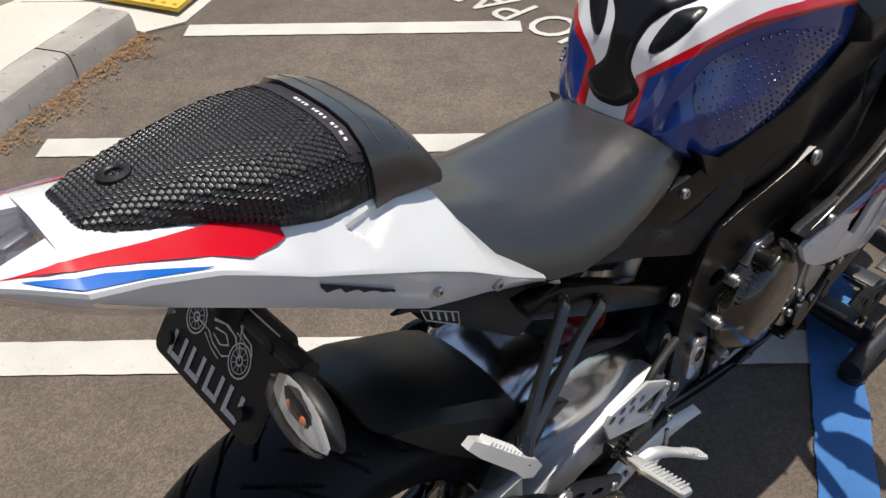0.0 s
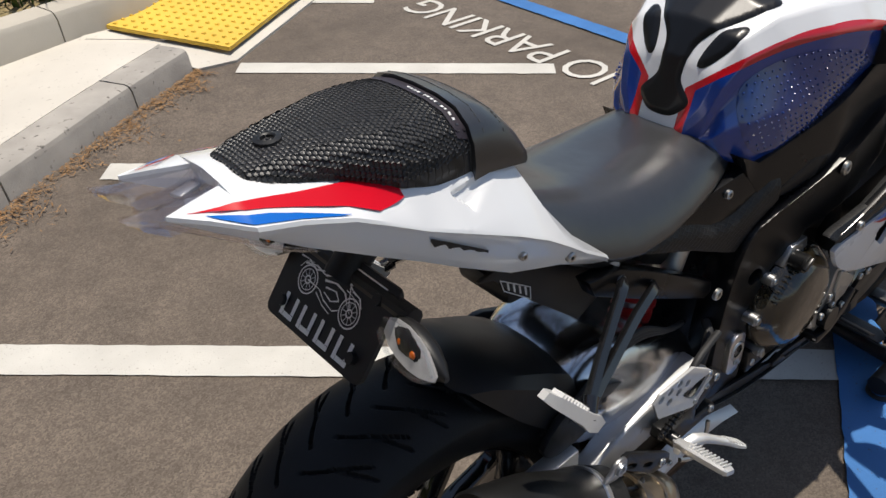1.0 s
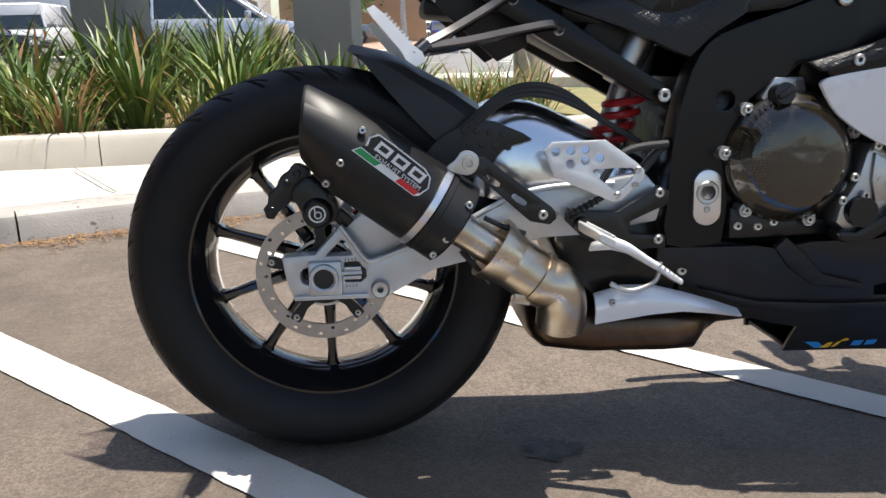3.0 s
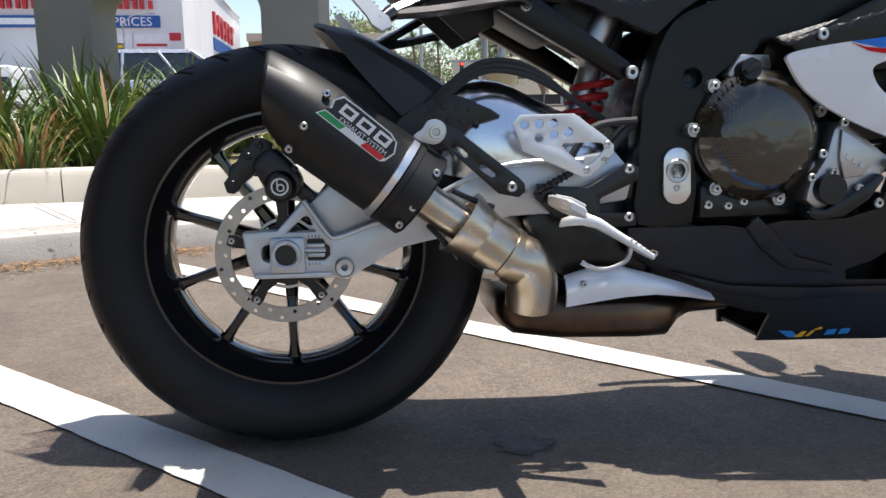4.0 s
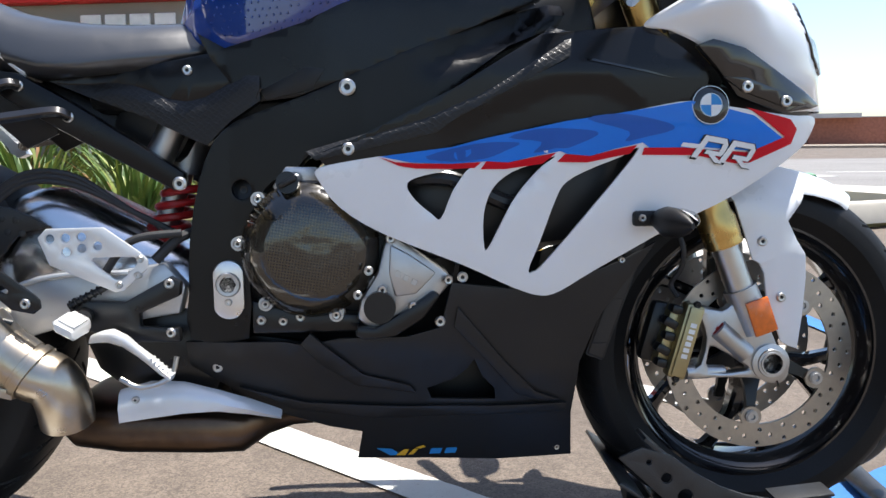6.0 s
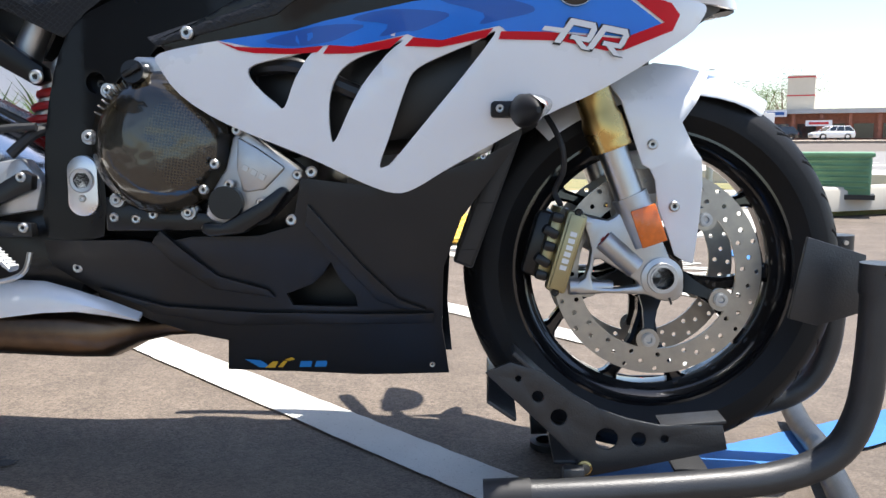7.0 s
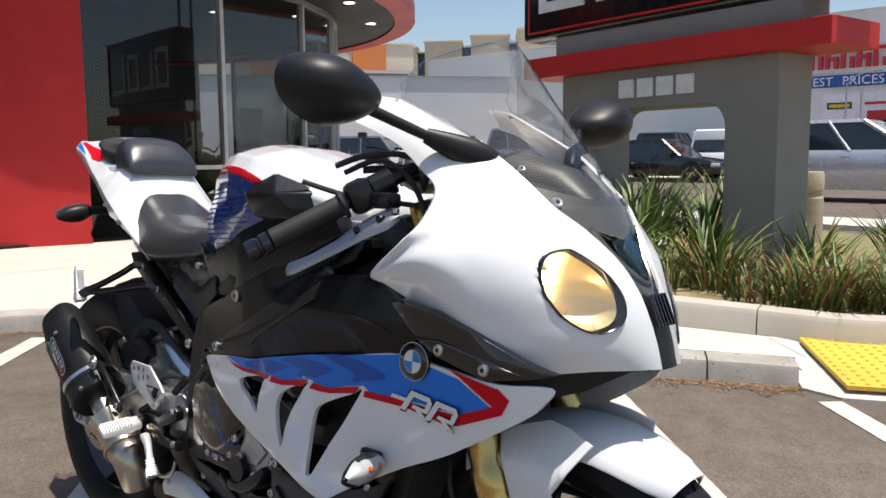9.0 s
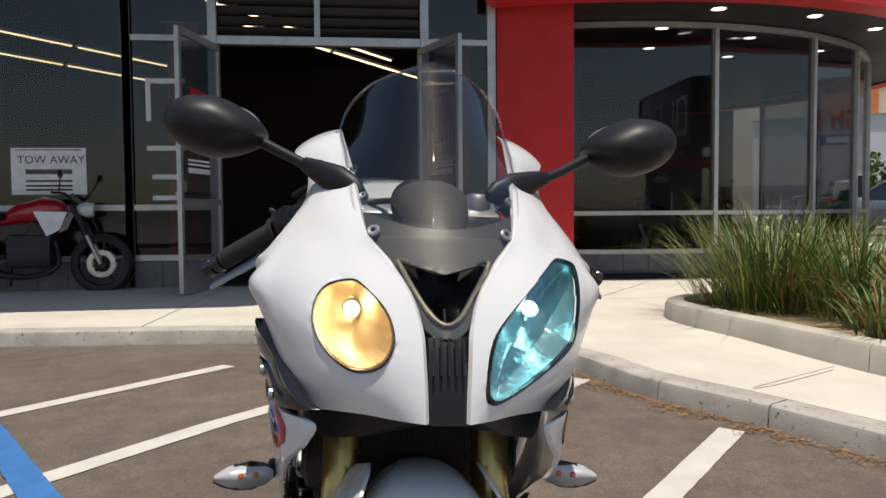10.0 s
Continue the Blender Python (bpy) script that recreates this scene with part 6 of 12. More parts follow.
def lattice(name, color, line, rough, dx, dz, width, bump):
    """Black plastic with a raised lattice of fine diamond lines."""
    m = material(name, color, rough, vary=0.15, scale=14, spec=0.4)
    n, l = m.node_tree.nodes, m.node_tree.links
    b = n["Principled BSDF"]
    tc = n.new("ShaderNodeTexCoord")
    sp = n.new("ShaderNodeSeparateXYZ")
    l.new(tc.outputs["Object"], sp.inputs[0])

    def op(kind, a, c, d=0.0):
        q = n.new("ShaderNodeMath")
        q.operation = kind
        for k, v in enumerate((a, c, d)):
            if isinstance(v, (int, float)):
                q.inputs[k].default_value = v
            else:
                l.new(v, q.inputs[k])
        return q.outputs[0]
    wob = op("MULTIPLY", op("SINE", op("MULTIPLY", sp.outputs[0], 2 * math.pi / dx), 0.0), 0.1)
    u, v = op("MULTIPLY", sp.outputs[0], 1 / dx), op("ADD", op("MULTIPLY", sp.outputs[2], 1 / dz), wob)
    near = op("MINIMUM", op("PINGPONG", op("ADD", u, v), 0.5), op("PINGPONG", op("SUBTRACT", u, v), 0.5))
    ridge = n.new("ShaderNodeMapRange")
    ridge.interpolation_type = "SMOOTHSTEP"
    ridge.inputs["From Min"].default_value, ridge.inputs["From Max"].default_value = 0.0, width
    ridge.inputs["To Min"].default_value, ridge.inputs["To Max"].default_value = 1.0, 0.0
    l.new(near, ridge.inputs["Value"])
    mx = n.new("ShaderNodeMix")
    mx.data_type = "RGBA"
    l.new(ridge.outputs["Result"], mx.inputs["Factor"])
    mx.inputs["A"].default_value, mx.inputs["B"].default_value = (*color, 1), (*line, 1)
    l.new(mx.outputs["Result"], b.inputs["Base Color"])
    bp = n.new("ShaderNodeBump")
    bp.inputs["Strength"].default_value = bump
    bp.inputs["Distance"].default_value = 0.002
    l.new(ridge.outputs["Result"], bp.inputs["Height"])
    l.new(bp.outputs["Normal"], b.inputs["Normal"])
    return m


GRIP = lattice("moulded_grip", (0.01, 0.01, 0.0105), (0.017, 0.017, 0.018), 0.4, 0.012, 0.0095, 0.16, 0.28)
NET = patterned("woven_net", (0.03, 0.03, 0.031), (0.004, 0.004, 0.004), 0.5, 100, 0.9, 0.55, 0.16, 0.6)
RADIATOR = patterned("radiator_fins", (0.035, 0.035, 0.036), (0.006, 0.006, 0.006), 0.5, 60, 4, 0.28, 0.09, 0.9, rot=(0, 90, 0))

# ---- the motorcycle ----
BIKE = thing("motorcycle", "white blue and red sport motorcycle with black frame, parked upright", "motorcycle")
BIKE.matrix_world = Matrix.Translation((0, -0.009, 0)) @ Matrix.Rotation(radians(0.9), 4, "Z") @ Matrix.Rotation(radians(-2.6), 4, "X")


def bulge(x, z):
    """Half width of the side fairings."""
    return -0.1261 + 0.447 * x + 0.3531 * z - 0.245 * x * x + 0.0623 * x * z - 0.2629 * z * z


def mirrored(bm):
    """The same piece on the other flank."""
    b2 = bm.copy()
    bmesh.ops.scale(b2, vec=(1, -1, 1), verts=b2.verts[:])
    bmesh.ops.reverse_faces(b2, faces=b2.faces[:])
    return b2


def shell(outline, depth, thick=0.006, holes=(), step=0.03, bev=0.0015, out=0.0, rnd=3, edge_in=0.0):
    """A thin panel on the right flank: outline and holes in xz, set at -depth(x, z)."""
    bm = bmesh.new()
    lo = [smooth2(outline, rnd) if rnd else outline] + [smooth2(h, rnd) if rnd else h for h in holes]
    edges = []
    for lp in lo:
        vs = [bm.verts.new((x, 0, z)) for x, z in lp]
        edges += [bm.edges.new((vs[i], vs[(i + 1) % len(vs)])) for i in range(len(vs))]
    bmesh.ops.triangle_fill(bm, use_beauty=True, use_dissolve=False, edges=edges)
    xs = [v.co.x for v in bm.verts]
    zs = [v.co.z for v in bm.verts]
    for lo_, hi, ax in ((min(xs), max(xs), 0), (min(zs), max(zs), 2)):
        k = lo_ + step
        while k < hi - step * 0.3:
            co, no = [0, 0, 0], [0, 0, 0]
            co[ax], no[ax] = k, 1
            bmesh.ops.bisect_plane(bm, geom=bm.verts[:] + bm.edges[:] + bm.faces[:], plane_co=co, plane_no=no, dist=1e-5)
            k += step
    for f in bm.faces:
        if f.normal.y > 0:
            f.normal_flip()
    fs = bm.faces[:]
    for v in bm.verts:
        v.co.y = -depth(v.co.x, v.co.z) - out
    if thick:
        ex = bmesh.ops.extrude_face_region(bm, geom=fs)
        nv = [g for g in ex["geom"] if isinstance(g, bmesh.types.BMVert)]
        for v in nv:
            v.co.y += thick
        bmesh.ops.recalc_face_normals(bm, faces=bm.faces[:])
        if bev:
            es = [e for e in bm.edges if len(e.link_faces) == 2 and e.calc_face_angle(0) > 1.0]
            bmesh.ops.bevel(bm, geom=es, offset=bev, segments=2, affect="EDGES", profile=0.5, clamp_overlap=True)
    return bm


def flank(name, bm, mat, label="", both=True, parent=None):
    b2 = mirrored(bm) if both else None
    o = part(name, bm, mat, parent or BIKE, label)
    if b2:
        part(name, b2, mat, parent or BIKE, label)
    return o


def bolt(p, r=0.007, d=(0, -1, 0), mat=None, parent=None, name="bolt"):
    """A button-head screw with a socket."""
    bm = bmesh.new()
    a = Vector(p)
    m = axis_matrix(a, a + Vector(d))
    r *= 0.92
    lathe(bm, [(r * 0.37, -0.001), (r * 0.4, 0.0022), (r * 0.76, 0.0025), (r, 0.0008), (r, -0.004)], 16, m)
    n = len(bm.faces)
    # socket floor coloured black in place of the shade in it
    lathe(bm, [(0.0001, -0.0006), (r * 0.385, -0.0006)], 6, m)
    bm.faces.ensure_lookup_table()
    for f in bm.faces[n:]:
        f.material_index = 1
    return part(name, bm, [mat or STEEL, BLACK_INK_SHADE], parent or BIKE)


# wheels
def tread(a, y, W, n, front):
    """Depth of the grooves at angle a and offset y."""
    s = abs(y) / (W / 2)
    d = 0.0
    side = 0.5 if y > 0 else 0.0
    for lo, hi, sl, w, ph in ((0.05, 0.74, 1.9, 0.05, 0.0), (0.36, 0.88, 1.3, 0.045, 0.5)):
        if lo < s < hi:
            u = (a * n / (2 * math.pi) + side + ph - (1 if front else -1) * sl * (s - lo) ** 1.3) % 1.0
            u = min(u, 1 - u)
            if u < w:
                d = max(d, 0.006 * min(1.0, (s - lo) / 0.05, (hi - s) / 0.05))
    return d


def tyre_mesh(R, W, rb, n, front):
    bm = bmesh.new()
    prof = []
    K = 104 if not front else 72
    for i in range(K + 1):
        t = -1 + 2 * i / K
        y = t * W / 2
        crown = R - (1 - math.sqrt(max(0, 1 - (abs(t) * 0.94) ** 2.3))) * (0.058 if not front else 0.05)
        prof.append((crown, y))
    r_edge = prof[0][0]
    left = [(rb, -W * 0.36), (rb + 0.012, -W * 0.43), ((rb + r_edge) / 2, -W * 0.495)]
    full = left + prof + [(r, -y) for r, y in left[::-1]]
    S = 1200
    rings = []
    for j in range(S):
        a = 2 * math.pi * j / S
        ring = []
        for r, y in full:
            rr = r - (tread(a, y, W, n, front) if r > r_edge else 0)
            ring.append(bm.verts.new((rr * math.cos(a), y, rr * math.sin(a))))
        rings.append(ring)
    for j in range(S):
        p, q = rings[j], rings[(j + 1) % S]
        for i in range(len(full) - 1):
            f = bm.faces.new((p[i], p[i + 1], q[i + 1], q[i]))
            a, (r, y) = 2 * math.pi * (j + 0.5) / S, full[i]
            # faces inside a groove take the darker colour in place of shade
            if r > r_edge and tread(a, (y + full[i + 1][1]) / 2, W, n, front) > 0:
                f.material_index = 1
    return bm


def ring_y(prof, seg=96):
    """Turns (radius, y) about the y axis."""
    bm = bmesh.new()
    lathe(bm, prof, seg, Matrix.Rotation(radians(-90), 4, "X") @ Matrix.Diagonal((1, 1, 1, 1)))
    bmesh.ops.recalc_face_normals(bm, faces=bm.faces[:])
    return bm


def disc_mesh(ro, ri, y, rows, hole_r, th=0.005):
    bm = bmesh.new()
    holes = [circle(0, 0, ri, 72)]
    for r, n, off in rows:
        for k in range(n):
            a = 2 * math.pi * (k + off) / n
            holes.append(circle(r * math.cos(a), r * math.sin(a), hole_r, 8))
    return plate(bm, circle(0, 0, ro, 96), y - th / 2, y + th / 2, holes=holes)


def wheel(name, x, y, z, R, W, front):
    rb = 0.2159
    hw = W * 0.36
    c = Matrix.Translation((x, y, z))
    prof = [(rb + 0.008, -hw), (rb + 0.008, -hw + 0.006), (rb - 0.004, -hw + 0.012), (rb - 0.012, -hw + 0.03), (rb - 0.022, -hw * 0.4), (rb - 0.024, 0), (rb - 0.022, hw * 0.4),
            (rb - 0.012, hw - 0.03), (rb - 0.004, hw - 0.012), (rb + 0.008, hw - 0.006), (rb + 0.008, hw), (rb - 0.004, hw), (rb - 0.016, hw - 0.02), (rb - 0.03, hw * 0.4), (rb - 0.031, 0),
            (rb - 0.03, -hw * 0.4), (rb - 0.016, -hw + 0.02), (rb - 0.004, -hw), (rb + 0.008, -hw)]
    bm = ring_y(prof)
    bmesh.ops.transform(bm, matrix=c, verts=bm.verts[:])
    w = part(name, bm, BLACK_GLOSS, BIKE, "gloss black cast wheel with road tyre")
    bm = tyre_mesh(R, W, rb, 34 if not front else 30, front)
    bmesh.ops.transform(bm, matrix=c @ Matrix.Rotation(0.2, 4, "Y"), verts=bm.verts[:])
    part("tyre", bm, [TYRE_MAT, GROOVE_SHADE], w, "black road tyre with curved tread grooves")
    bm = ring_y([(0.018, -0.05), (0.045, -0.05), (0.05, -0.03), (0.04, 0), (0.05, 0.03), (0.045, 0.05), (0.018, 0.05), (0.018, -0.05)], 40)
    bmesh.ops.transform(bm, matrix=c, verts=bm.verts[:])
    part("hub", bm, BLACK_GLOSS, w)
    for k in range(10):
        a = 2 * math.pi * (k + 0.5) / 10 + (0.0 if not front else 0.28)
        if front:
            pair = -1 if k % 2 else 1
            a0 = 2 * math.pi * ((k // 2) + 0.5) / 5 + 0.28
            a1 = a0 + pair * 0.31
        else:
            a0 = a1 = a
        bm = bmesh.new()
        rings = []
        for u in (0, 0.2, 0.5, 0.8, 0.94, 1.0):
            rr = 0.042 + (rb - 0.028 - 0.042) * u
            ang = a0 + (a1 - a0) * (u if not front else max(0, u - 0.25) / 0.75)
            d = Vector((math.cos(ang), 0, math.sin(ang)))
            s = Vector((-d.z, 0, d.x))
            ww = (0.011 - 0.0045 * u + (0.008 if u > 0.97 else 0.002 if u > 0.9 else 0)) * (1.25 if front else 1)
            dd = 0.018 - 0.005 * u
            p = d * rr
            rings.append([p + s * ww * f + Vector((0, dd * g, 0)) for f, g in ((-1, -0.6), (-0.5, -1), (0.5, -1), (1, -0.6), (1, 0.6), (0.5, 1), (-0.5, 1), (-1, 0.6))])
        loft(bm, rings)
        bmesh.ops.transform(bm, matrix=c, verts=bm.verts[:])
        part("spoke", bm, BLACK_GLOSS, w)
    return w, c


rear, RC = wheel("rear_wheel", 0, 0, 0.32, 0.32, 0.186, False)
front, FC = wheel("front_wheel", 1.434, -0.003, 0.293, 0.293, 0.122, True)
bm = disc_mesh(0.105, 0.082, -0.105, [(0.0985, 15, 0), (0.0895, 15, 0.5)], 0.0034)
bmesh.ops.transform(bm, matrix=RC, verts=bm.verts[:])
part("brake_disc", bm, DISC, rear, "drilled steel brake disc")
bm = ring_y([(0.03, -0.1), (0.046, -0.1), (0.046, -0.108), (0.03, -0.108), (0.03, -0.1)], 48)
bmesh.ops.transform(bm, matrix=RC, verts=bm.verts[:])
rear_carrier = part("disc_carrier", bm, BLACK_SATIN, rear)
for k in range(5):
    a = 2 * math.pi * k / 5 + 0.35
    d = Vector((math.cos(a), 0, math.sin(a)))
    w_ = Vector((-d.z, 0, d.x))
    bm = bmesh.new()
    loft(bm, [[d * r_ + w_ * e * f + Vector((0, yy, 0)) for f, yy in ((-1, -0.1), (1, -0.1), (1, -0.109), (-1, -0.109))] for r_, e in ((0.042, 0.013), (0.06, 0.007), (0.078, 0.009), (0.088, 0.008))])
    bmesh.ops.transform(bm, matrix=RC, verts=bm.verts[:])
    part("carrier_arm", bm, BLACK_SATIN, rear_carrier)
    bolt(RC @ (d * 0.082 + Vector((0, -0.1095, 0))), 0.006, parent=rear_carrier)
for sgn in (-1, 1):
    bm = disc_mesh(0.156, 0.118, sgn * 0.07, [(0.149, 20, 0), (0.1385, 20, 0.5), (0.1275, 20, 0.1)], 0.0038)
    bmesh.ops.transform(bm, matrix=FC, verts=bm.verts[:])
    part("brake_disc", bm, DISC, front, "drilled steel brake disc")
    for k in range(5):
        a = 2 * math.pi * k / 5 + 0.84
        bm = bmesh.new()
        d = Vector((math.cos(a), 0, math.sin(a)))
        rings = []
        for rr, ww, yy in ((0.034, 0.02, 0.045), (0.06, 0.011, 0.055), (0.085, 0.0075, 0.061), (0.1, 0.009, 0.064), (0.108, 0.007, 0.065)):
            s = Vector((-d.z, 0, d.x)) * ww
            p = d * rr + Vector((0, sgn * yy, 0))
            t = Vector((0, 0.005, 0))
            rings.append([p - s - t, p + s - t, p + s + t, p - s + t])
        loft(bm, rings)
        bmesh.ops.transform(bm, matrix=FC, verts=bm.verts[:])
        part("disc_carrier", bm, BLACK_SATIN, front)
        bm = bmesh.new()
        p = FC @ (d * 0.106 + Vector((0, sgn * 0.07, 0)))
        rod(bm, p - Vector((0, 0.0024, 0)), p + Vector((0, 0.0024, 0)), 0.0175, seg=24)
        part("disc_tab", bm, DISC, front)
        p = FC @ (d * 0.105 + Vector((0, sgn * 0.075, 0)))
        bm = bmesh.new()
        lathe(bm, [(0.0001, 0.0), (0.004, 0.0), (0.005, 0.003), (0.0085, 0.003), (0.009, 0.0015), (0.0105, 0.0015), (0.011, -0.012)], 20, axis_matrix(p, p + Vector((0, sgn, 0))))
        part("disc_bobbin", bm, CAST, front)
bm = bmesh.new()
for k in range(40):
    a = 2 * math.pi * k / 40
    box(bm, RC @ Vector((0.052 * math.cos(a), -0.095, 0.052 * math.sin(a))), (0.004, 0.006, 0.01), Matrix.Rotation(-a, 4, "Y"))
part("sensor_ring", bm, STEEL, rear)

# swingarm
ARM = [(-0.06, 0.357), (-0.009, 0.359), (0.029, 0.4), (0.036, 0.4), (0.063, 0.352), (0.074, 0.346), (0.117, 0.358), (0.21, 0.392), (0.3, 0.44), (0.4, 0.45), (0.5, 0.465), (0.53, 0.43), (0.52, 0.39),
       (0.4, 0.372), (0.34, 0.37), (0.254, 0.345), (0.171, 0.328), (0.099, 0.289), (0.089, 0.286), (-0.044, 0.289), (-0.053, 0.314)]
ARM_GREY = material("painted_aluminium", (0.52, 0.53, 0.54), 0.36, metal=0.55, vary=0.1, scale=18, bump=0.08, bscale=350, speck=(0.3, 0.29, 0.28), speck_scale=70, speck_at=0.7)
bm = bmesh.new()
plate(bm, ARM, -0.142, -0.11, bev=0.003, holes=[[(0.006, 0.356), (0.031, 0.38), (0.038, 0.377), (0.047, 0.356)], smooth2([(-0.031, 0.316), (-0.032, 0.332), (-0.025, 0.338), (-0.017, 0.336), (-0.017, 0.314)], 2), smooth2([(0.034, 0.314), (0.034, 0.345), (0.056, 0.345), (0.06, 0.338), (0.066, 0.333), (0.066, 0.321), (0.058, 0.314)], 1)])
arm = flank("swingarm", bm, ARM_GREY, "satin aluminium swingarm", both=True)
bm = bmesh.new()
plate(bm, [(0.032, 0.392), (0.07, 0.425), (0.13, 0.455), (0.23, 0.46), (0.23, 0.39), (0.12, 0.345), (0.07, 0.335), (0.05, 0.35)], -0.131, -0.1, bev=0.004)
part("swingarm_web", bm, ARM_GREY, arm)
bm = bmesh.new()
tube(bm, [(0.031, -0.142, 0.402), (0.047, -0.144, 0.378), (0.063, -0.144, 0.354), (0.076, -0.144, 0.347), (0.117, -0.144, 0.36), (0.2, -0.144, 0.392), (0.32, -0.144, 0.445), (0.45, -0.144, 0.452)], 0.0042, 10)
part("swingarm_rib", bm, ARM_GREY, arm)
bm = bmesh.new()
box(bm, (0.012, -0.1435, 0.2925), (0.112, 0.007, 0.007), bev=0.0015)
part("swingarm_lip", bm, ARM_GREY, arm)
bm = bmesh.new()
box(bm, (0.005, -0.146, 0.3235), (0.05, 0.016, 0.052), bev=0.003)
lathe(bm, [(0.0155, -0.01), (0.0155, 0.01), (0.0185, 0.012), (0.0215, 0.011), (0.0225, 0.006), (0.0225, 0)], 28, axis_matrix((0.003, -0.152, 0.325), (0.003, -1, 0.325)))
part("axle_block", bm, ARM_GREY, arm)
# hollow axle end, its inner shade painted as a black disc
bm = bmesh.new()
rod(bm, (0.003, -0.146, 0.325), (0.003, -0.1567, 0.325), 0.0156, seg=24)
part("axle_end", bm, BLACK_INK_SHADE, arm)
bm = bmesh.new()
box(bm, (0.049, -0.13, 0.329), (0.036, 0.02, 0.03))
part("slot_floor", bm, BLACK_SATIN, arm)
bm = bmesh.new()
box(bm, (0.046, -0.143, 0.336), (0.026, 0.008, 0.006), bev=0.0015)
box(bm, (0.046, -0.143, 0.322), (0.026, 0.008, 0.006), bev=0.0015)
rod(bm, (0.03, -0.142, 0.329), (0.06, -0.142, 0.329), 0.004, seg=8)
part("chain_adjuster", bm, CAST, arm)
for i in range(4):
    part("index_mark", box(bmesh.new(), (0.036 + i * 0.005, -0.1421, 0.3495), (0.0012, 0.0008, 0.005)), BLACK_INK_SHADE, arm, smooth=False)
    part("index_mark", box(bmesh.new(), (0.036 + i * 0.005, -0.1421, 0.3085), (0.0012, 0.0008, 0.004)), BLACK_INK_SHADE, arm, smooth=False)
bm = bmesh.new()
lathe(bm, [(0.004, 0.006), (0.005, 0.012), (0.012, 0.013), (0.0145, 0.009), (0.0145, -0.01)], 24, axis_matrix((0.087, -0.143, 0.303), (0.087, -1, 0.303)))
part("stand_spool", bm, STEEL, arm)
# upper brace of the swingarm, a broad polished hump
bm = bmesh.new()
rings = []
for x, zt, zb, w in ((0.215, 0.51, 0.44, 0.06), (0.235, 0.548, 0.435, 0.088), (0.262, 0.567, 0.43, 0.102), (0.285, 0.576, 0.425, 0.108), (0.31, 0.58, 0.42, 0.112), (0.335, 0.577, 0.418, 0.115), (0.36, 0.568, 0.415, 0.117), (0.42, 0.538, 0.41, 0.116), (0.48, 0.508, 0.4, 0.112), (0.54, 0.47, 0.39, 0.105)):
    h = zt - zb
    rings.append([(x, -w * 1.03, zb), (x, -w * 1.06, zb + h * 0.35), (x, -w * 1.0, zb + h * 0.62), (x, -w * 0.88, zb + h * 0.84), (x, -w * 0.68, zb + h * 0.965), (x, -w * 0.42, zt), (x, 0, zt - 0.004), (x, w * 0.6, zt), (x, w * 0.85, zb + h * 0.93), (x, w, zb + h * 0.6), (x, w, zb)])
loft(bm, rings)
bmesh.ops.subdivide_edges(bm, edges=[e for e in bm.edges if len(e.link_faces) == 2], cuts=1, smooth=0.8, use_grid_fill=True)
part("swingarm_brace", bm, POLISHED, arm, "polished aluminium hump of the swingarm", angle=50)
# hugger and rear inner fender
bm = shell([(0.163, 0.501), (0.198, 0.534), (0.253, 0.552), (0.287, 0.542), (0.328, 0.521), (0.29, 0.512), (0.27, 0.494), (0.252, 0.474), (0.209, 0.47), (0.18, 0.475)], lambda x, z: 0.122, 0.01, rnd=2)
hugger = flank("hugger", bm, FENDER_BLACK, "black plastic chain guard wing")
for i in range(8):
    bm = bmesh.new()
    p = Vector((0.222 + 0.02 * (i % 4) + (i // 4) * 0.008, -0.1222, 0.537 - 0.02 * (i // 4) - 0.002 * (i % 4)))
    lathe(bm, [(0.0001, 0.0012), (0.004, 0.0008), (0.0058, -0.001)], 12, axis_matrix(p, p + Vector((0, -1, 0))))
    part("hugger_dimple", bm, FENDER_BLACK, hugger)
bm = bmesh.new()
rings = []
for xt, zt, xl, zl, w in ((0.052, 0.66, 0.066, 0.65, 0.07), (0.064, 0.658, 0.074, 0.644, 0.084), (0.105, 0.649, 0.096, 0.617, 0.09), (0.135, 0.635, 0.112, 0.597, 0.093), (0.163, 0.619, 0.128, 0.578, 0.095), (0.209, 0.594, 0.155, 0.548, 0.098), (0.25, 0.565, 0.182, 0.521, 0.1), (0.27, 0.53, 0.205, 0.49, 0.1)):
    half = [(xl, w + 0.008, zl), (xl + (xt - xl) * 0.75, w + 0.003, zl + (zt - zl) * 0.75), (xt, w - 0.012, zt), (xt + 0.004, w * 0.45, zt + 0.009), (xt + 0.005, 0, zt + 0.011)]
    under = [(xt + 0.002, 0, zt + 0.005), (xt, w * 0.45, zt + 0.003), (xl + 0.003, w + 0.004, zl)]
    rings.append([(x, -y, z) for x, y, z in half] + [(x, y, z) for x, y, z in half[-2::-1]] + [(x, y, z) for x, y, z in under[::-1]] + [(x, -y, z) for x, y, z in under[1:]])
loft(bm, rings)
bmesh.ops.recalc_face_normals(bm, faces=bm.faces[:])
part("rear_fender", bm, FENDER_BLACK, BIKE, "black plastic rear fender with a pointed edge", angle=25)
